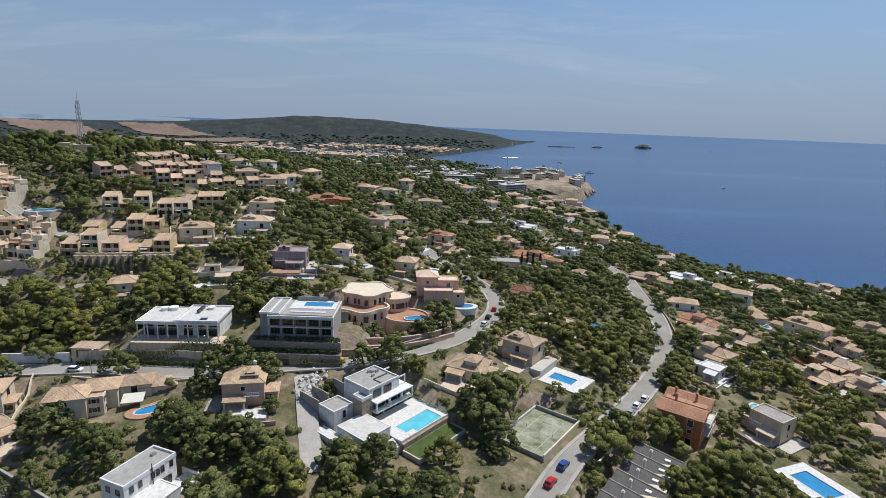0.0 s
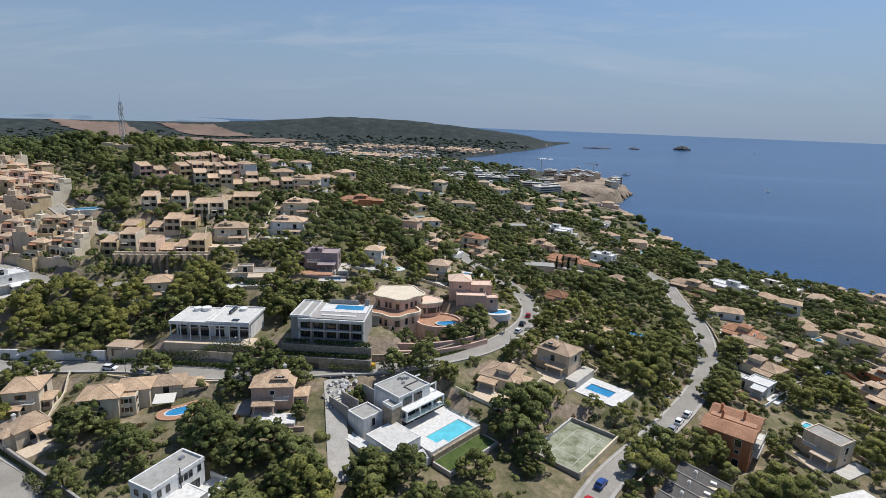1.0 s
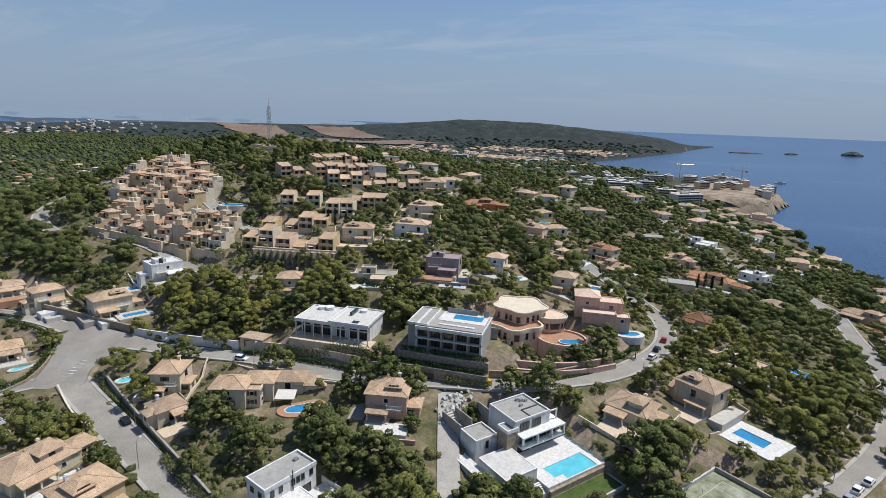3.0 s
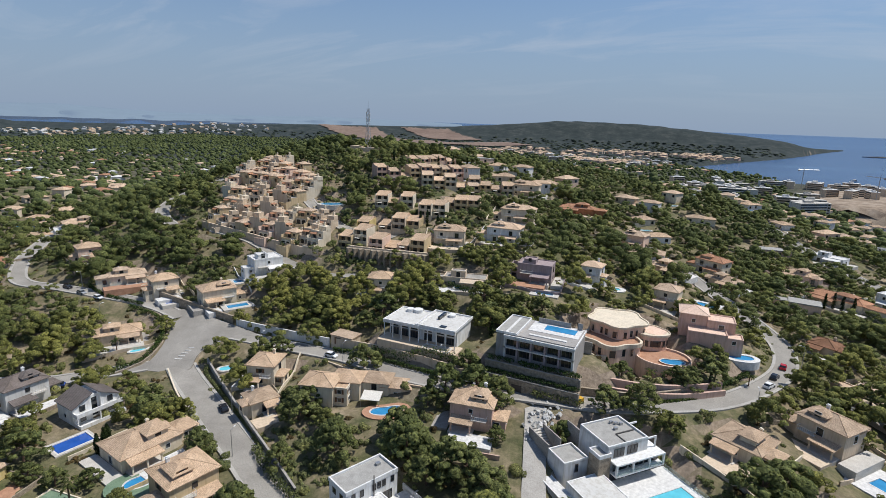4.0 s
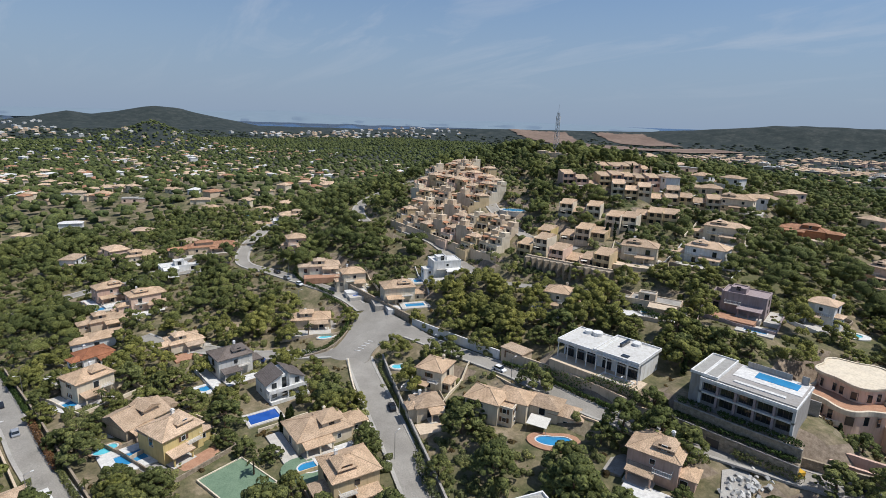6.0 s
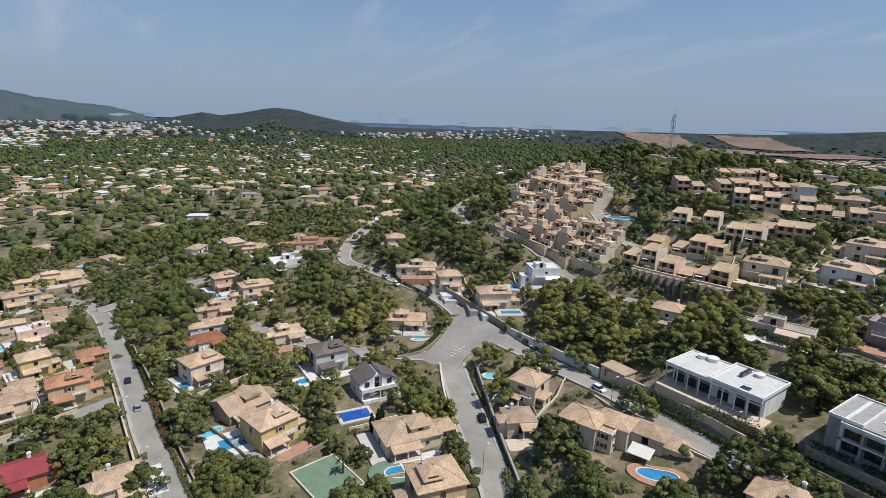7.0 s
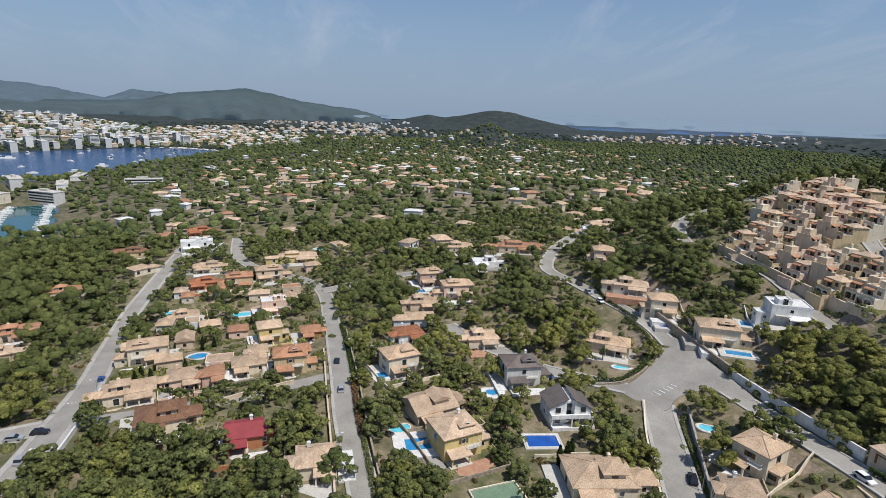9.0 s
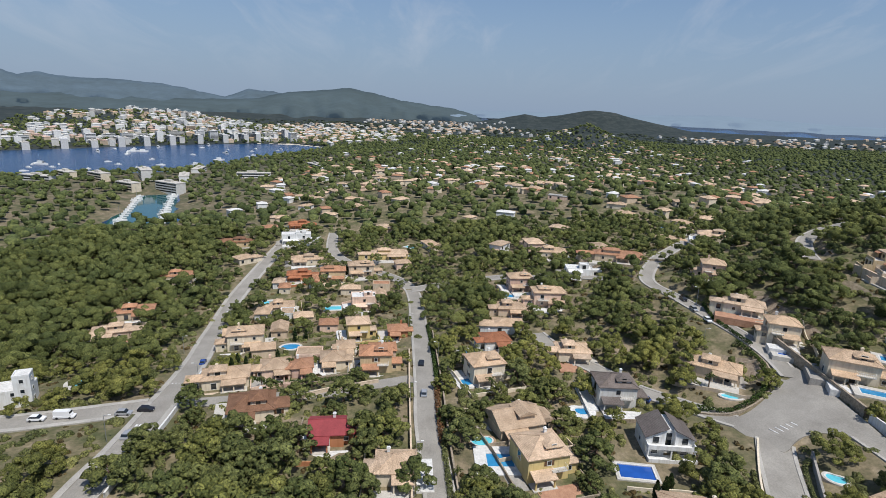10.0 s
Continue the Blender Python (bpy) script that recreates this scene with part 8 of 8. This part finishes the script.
planted(rng, [(v * (1.5, 1.5, 0.6), f) for v, f in PINE_FAR], x[m], y[m], rng.uniform(1.6, 2.8, int(m.sum())), "distant_wood", "far pine and scrub woods on the plain and hills", "trees", M["hazy_hillpine"], 2.0)
# dense planting in the garden of the villa with the kidney pool
x, y = jittered(rng, -102, -70, 98, 122, 2.3)
m = (np.abs(y - 111 - 0.15 * (x + 86)) < 13) & (rng.uniform(size=x.size) < 0.75) & free_of_things(x, y, 0.3) & (y > 75 - 0.42 * (x + 60) + 6)
planted(rng, BUSH, x[m], y[m], rng.uniform(0.5, 1.4, int(m.sum())), "garden_shrubs", "mixed green and silvery garden shrubs", "shrubs", M["olive"])
# shrubs and small trees between the terrace houses
x, y = jittered(rng, -250, -100, 200, 300, 4.4)
m = np.ones(x.shape, bool)
for px, py, r, _ in PADS:
    m &= np.hypot(x - px, y - py) > min(r, 4.6)
m &= (road_near(x, y)[0] > 0.5) & (rng.uniform(size=x.size) < 0.7)
planted(rng, BUSH, x[m], y[m], rng.uniform(0.8, 2.2, int(m.sum())), "terrace_shrubs", "shrubs and young trees between the terrace houses", "shrubs", M["olive"])
# shrubs and dry scrub
x, y = jittered(rng, -340, 260, -120, 360, 4.2)
m = (rng.uniform(size=x.size) < 0.72) & free_of_things(x, y, 0.6) & (inland(x, y) > 6)
x, y = x[m], y[m]
half = rng.uniform(size=x.size) < 0.68
planted(rng, BUSH, x[half], y[half], rng.uniform(0.7, 2.0, int(half.sum())), "shrubs", "green garden shrubs and mastic bushes", "shrubs", M["olive"])
planted(rng, BUSH, x[~half], y[~half], rng.uniform(0.5, 1.1, int((~half).sum())), "dry_scrub", "dry yellow-brown scrub on bare slopes", "shrubs", M["dryscrub"])


def hedge(pts, h=1.6, w=1.2, mat="hedge", label="clipped dark green hedge", z=None):
    line = smooth_line(pts, 0.55)
    g = np.random.default_rng(int(abs(pts[0][0]) * 7 + abs(pts[0][1])))
    base = site(line[:, 0], line[:, 1]) if z is None else z + 0 * line[:, 0]
    c = np.stack([line[:, 0], line[:, 1], base + h * 0.45], 1)
    ob = new("hedge", quads_mesh("hedge", leaf_quads(g, c, np.full(len(c), w * 0.62), 26, 0.2, h / w), M[mat]))
    tagged(ob, label, "hedge", "hedges")


hedge([(-104, 147.9), (-92, 147.6), (-66, 145)], 1.8)
hedge([(-95, 104.5), (-86, 99.5), (-74, 95), (-62, 88)], 2.2, 2.2, "olive", "pale flowering oleander hedge beside the road")
hedge([(-167, 112.5), (-164.2, 122), (-167.5, 132), (-175.5, 140.5), (-186, 144), (-198, 143.5)], 1.7, 1.5, "hedge", "rounded hedge round a corner garden")
hedge([(-150, 41.2), (-165, 40.6), (-185, 40.5)], 1.8, 1.6, "oleander", "reddish flowering shrub hedge along the street")
hedge([(-186, -6), (-188, 6), (-192, 18)], 1.5, 1.2)
hedge([(-196, -30), (-190, -18), (-185, -8)], 1.6, 1.2)
hedge([(-8, 166), (4, 176), (14, 192)], 1.5, 1.4)
hedge([(-70, 176), (-50, 175), (-30, 176)], 2.8, 2.2, "cypress", "tall dark hedge behind the modern villas")
hedge([(-90, 148.6), (-76, 148.4), (-62, 149.0)], 4.2, 2.2, "hedge", "tall dark hedge below the white villa")
hedge([(-52, 149.1), (-45.5, 149.1)], 1.5, 1.5, "hedge", "young hedge on a terraced bank", z=51.2)
hedge([(-43, 149.1), (-36, 149.1), (-27.5, 149.1)], 1.5, 1.5, "hedge", "young hedge on a terraced bank", z=51.2)
hedge([(-52, 147.4), (-40, 147.4), (-27.5, 147.4)], 1.3, 1.4, "hedge", "young hedge on a terraced bank", z=48.3)
hedge([(-54, 145.6), (-46, 145.6)], 2.6, 1.8, "olive", "loose green shrubs at the foot of a wall")
hedge([(-38, 145.8), (-26, 146.8)], 2.4, 1.8, "olive", "loose green shrubs at the foot of a wall")
hedge([(-20, 154.5), (-8, 160.5), (2, 170)], 0.9, 0.9, "hedge", "row of clipped round shrubs along the kerb")
hedge([(-136.7, 113.4), (-112.6, 102.4), (-100, 96)], 1.2, 1.1, "olive", "row of agave and shrubs along the road")
hedge([(-139, 127.3), (-131.9, 123.7), (-107.9, 112.7), (-94, 105.5)], 1.2, 1.0, "olive", "row of agave and shrubs along the road")
hedge([(-122, 42.6), (-140, 41.9), (-150, 41.4)], 1.4, 1.3, "olive", "shrubs along the street wall")
hedge([(-190, 40.4), (-215, 39.6), (-245, 38)], 1.4, 1.3, "hedge", "shrubs along the street wall")
hedge([(-230, 148), (-215, 145), (-196, 147)], 1.7, 1.3)
hedge([(-95, 196), (-75, 188), (-60, 190)], 2.4, 2.0, "hedge", "tall dark hedge in front of a pergola house")


def cypress_tree(x, y, h):
    g = np.random.default_rng(int(abs(x * 13 + y * 7)))
    zs = np.linspace(0.4, h, 14)
    r = 0.75 * np.sin(np.clip((zs / h) * 2.6 + 0.45, 0, 3.1)) + 0.08
    c = np.stack([g.normal(0, 0.05, 14), g.normal(0, 0.05, 14), zs], 1)
    t = thing("cypress_tree", pose(x, y, ground_site(x, y)), "slim dark column-shaped cypress", "tree", "cypresses")
    part("crown", quads_mesh("crown", leaf_quads(g, c, r, 26, 0.24, 1.0), M["cypress"]), None, t)
    part("trunk", Shape().tube((0, 0, -0.5), (0, 0, h * 0.6), 0.16, 0.08), M["bark"], t)


def ground_site(x, y):
    return float(site(np.array([float(x)]), np.array([float(y)]))[0])


for x, y, h in ((-131, 90, 5), (-129, 87, 5.5), (-133, 92, 4.5), (-99, 119, 6), (-97, 117.5, 5), (50, 300, 7), (53, 299, 8), (56, 298, 7), (60, 297, 7.5), (-118, 236, 8), (-122, 237, 7), (-113, 237, 7),
                (-109, 239, 8), (-126, 243, 7), (-282, 12, 6), (-284, 5, 6.5), (-200, -24, 5), (-198, -26, 5.5), (-195, -27, 5), (148, 183, 5), (150, 182, 5.5), (-160, 72, 4.5), (-58, 166, 5), (-26, 172, 6), (-24, 173, 6.5),
                (-330, -8, 6), (-327, -20, 6.5), (-140, 330, 8), (-145, 320, 9), (-150, 310, 8), (-175, 300, 7), (-238, -12, 5), (-236, -16, 5.5), (-210, -16, 5)):
    cypress_tree(x, y, h)


def palm_model(seed):
    g = random.Random(seed)
    t = thing("palm_tree", pose(0, 0, -900), "palm with a ragged trunk and arching fronds", "tree", "palms")
    s = Shape()
    for k in range(6):
        s.tube((0, 0, k * 0.8 - 0.6), (0, 0, k * 0.8 + 0.25), 0.24 - 0.012 * k, 0.21 - 0.012 * k, 7)
    part("trunk", s, M["bark"], t)
    crown = Shape()
    for i in range(15):
        a, up = i * 2.4 + g.uniform(-0.2, 0.2), g.uniform(-0.2, 1.1)
        f = Shape()
        px, pz, ang = 0.0, 4.4, up
        for k in range(6):
            nx, nz = px + 0.42 * math.cos(ang), pz + 0.42 * math.sin(ang)
            w0, w1 = 0.34 * math.sin(0.5 + k * 0.42), 0.34 * math.sin(0.5 + (k + 1) * 0.42) * (0.2 if k == 5 else 1)
            for sgn in (-1, 1):
                f.add([(px, 0, pz), (nx, 0, nz), (nx, sgn * w1, nz - 0.16), (px, sgn * w0, pz - 0.16)], [(0, 1, 2, 3)])
            px, pz, ang = nx, nz, ang - 0.3
        turn = pose(0, 0, 0, 0, 0, math.degrees(a))
        crown.add([turn @ Vector(q) for q in f.v], f.f)
    tagged(part("crown", crown, M["palm"], t), kind="stuff")
    return t


PALMS = [palm_model(s) for s in (1, 2, 3)]
for k, (x, y, s) in enumerate(((-99, 92, 1.1), (-103, 95, 1.0), (-27, 180, 1.1), (-31, 182, 0.9), (-24, 178.5, 1.0), (-12, 176, 0.9), (-8, 175, 0.8), (-176, 123, 1.0), (-188, 122, 1.2), (-179, 57, 1.0), (122, 180, 1.3), (118, 196, 1.0),
                               (-93, 158, 0.9), (-96, 160, 0.8), (-198, -8, 0.9), (-184, -14, 0.8), (-230, -38, 0.9), (-148, 205, 1.0), (-165, 201, 1.0), (-172, 200, 1.1), (-180, 200.5, 1.0), (-130, 25, 0.9), (-118, 74, 1.0),
                               (14, 186, 0.8), (5, 181, 0.9), (170, 214, 1.0), (-250, 92, 0.9), (-133, 46, 0.8), (-136, 44, 0.7), (-128, 49, 0.8))):
    copy_thing(PALMS[k % 3], pose(x, y, ground_site(x, y) - 0.1, 0, 0, k * 70) @ Matrix.Scale(s, 4))
for c in PALMS:
    for o in c.children_recursive:
        bpy.data.objects.remove(o)
    bpy.data.objects.remove(c)
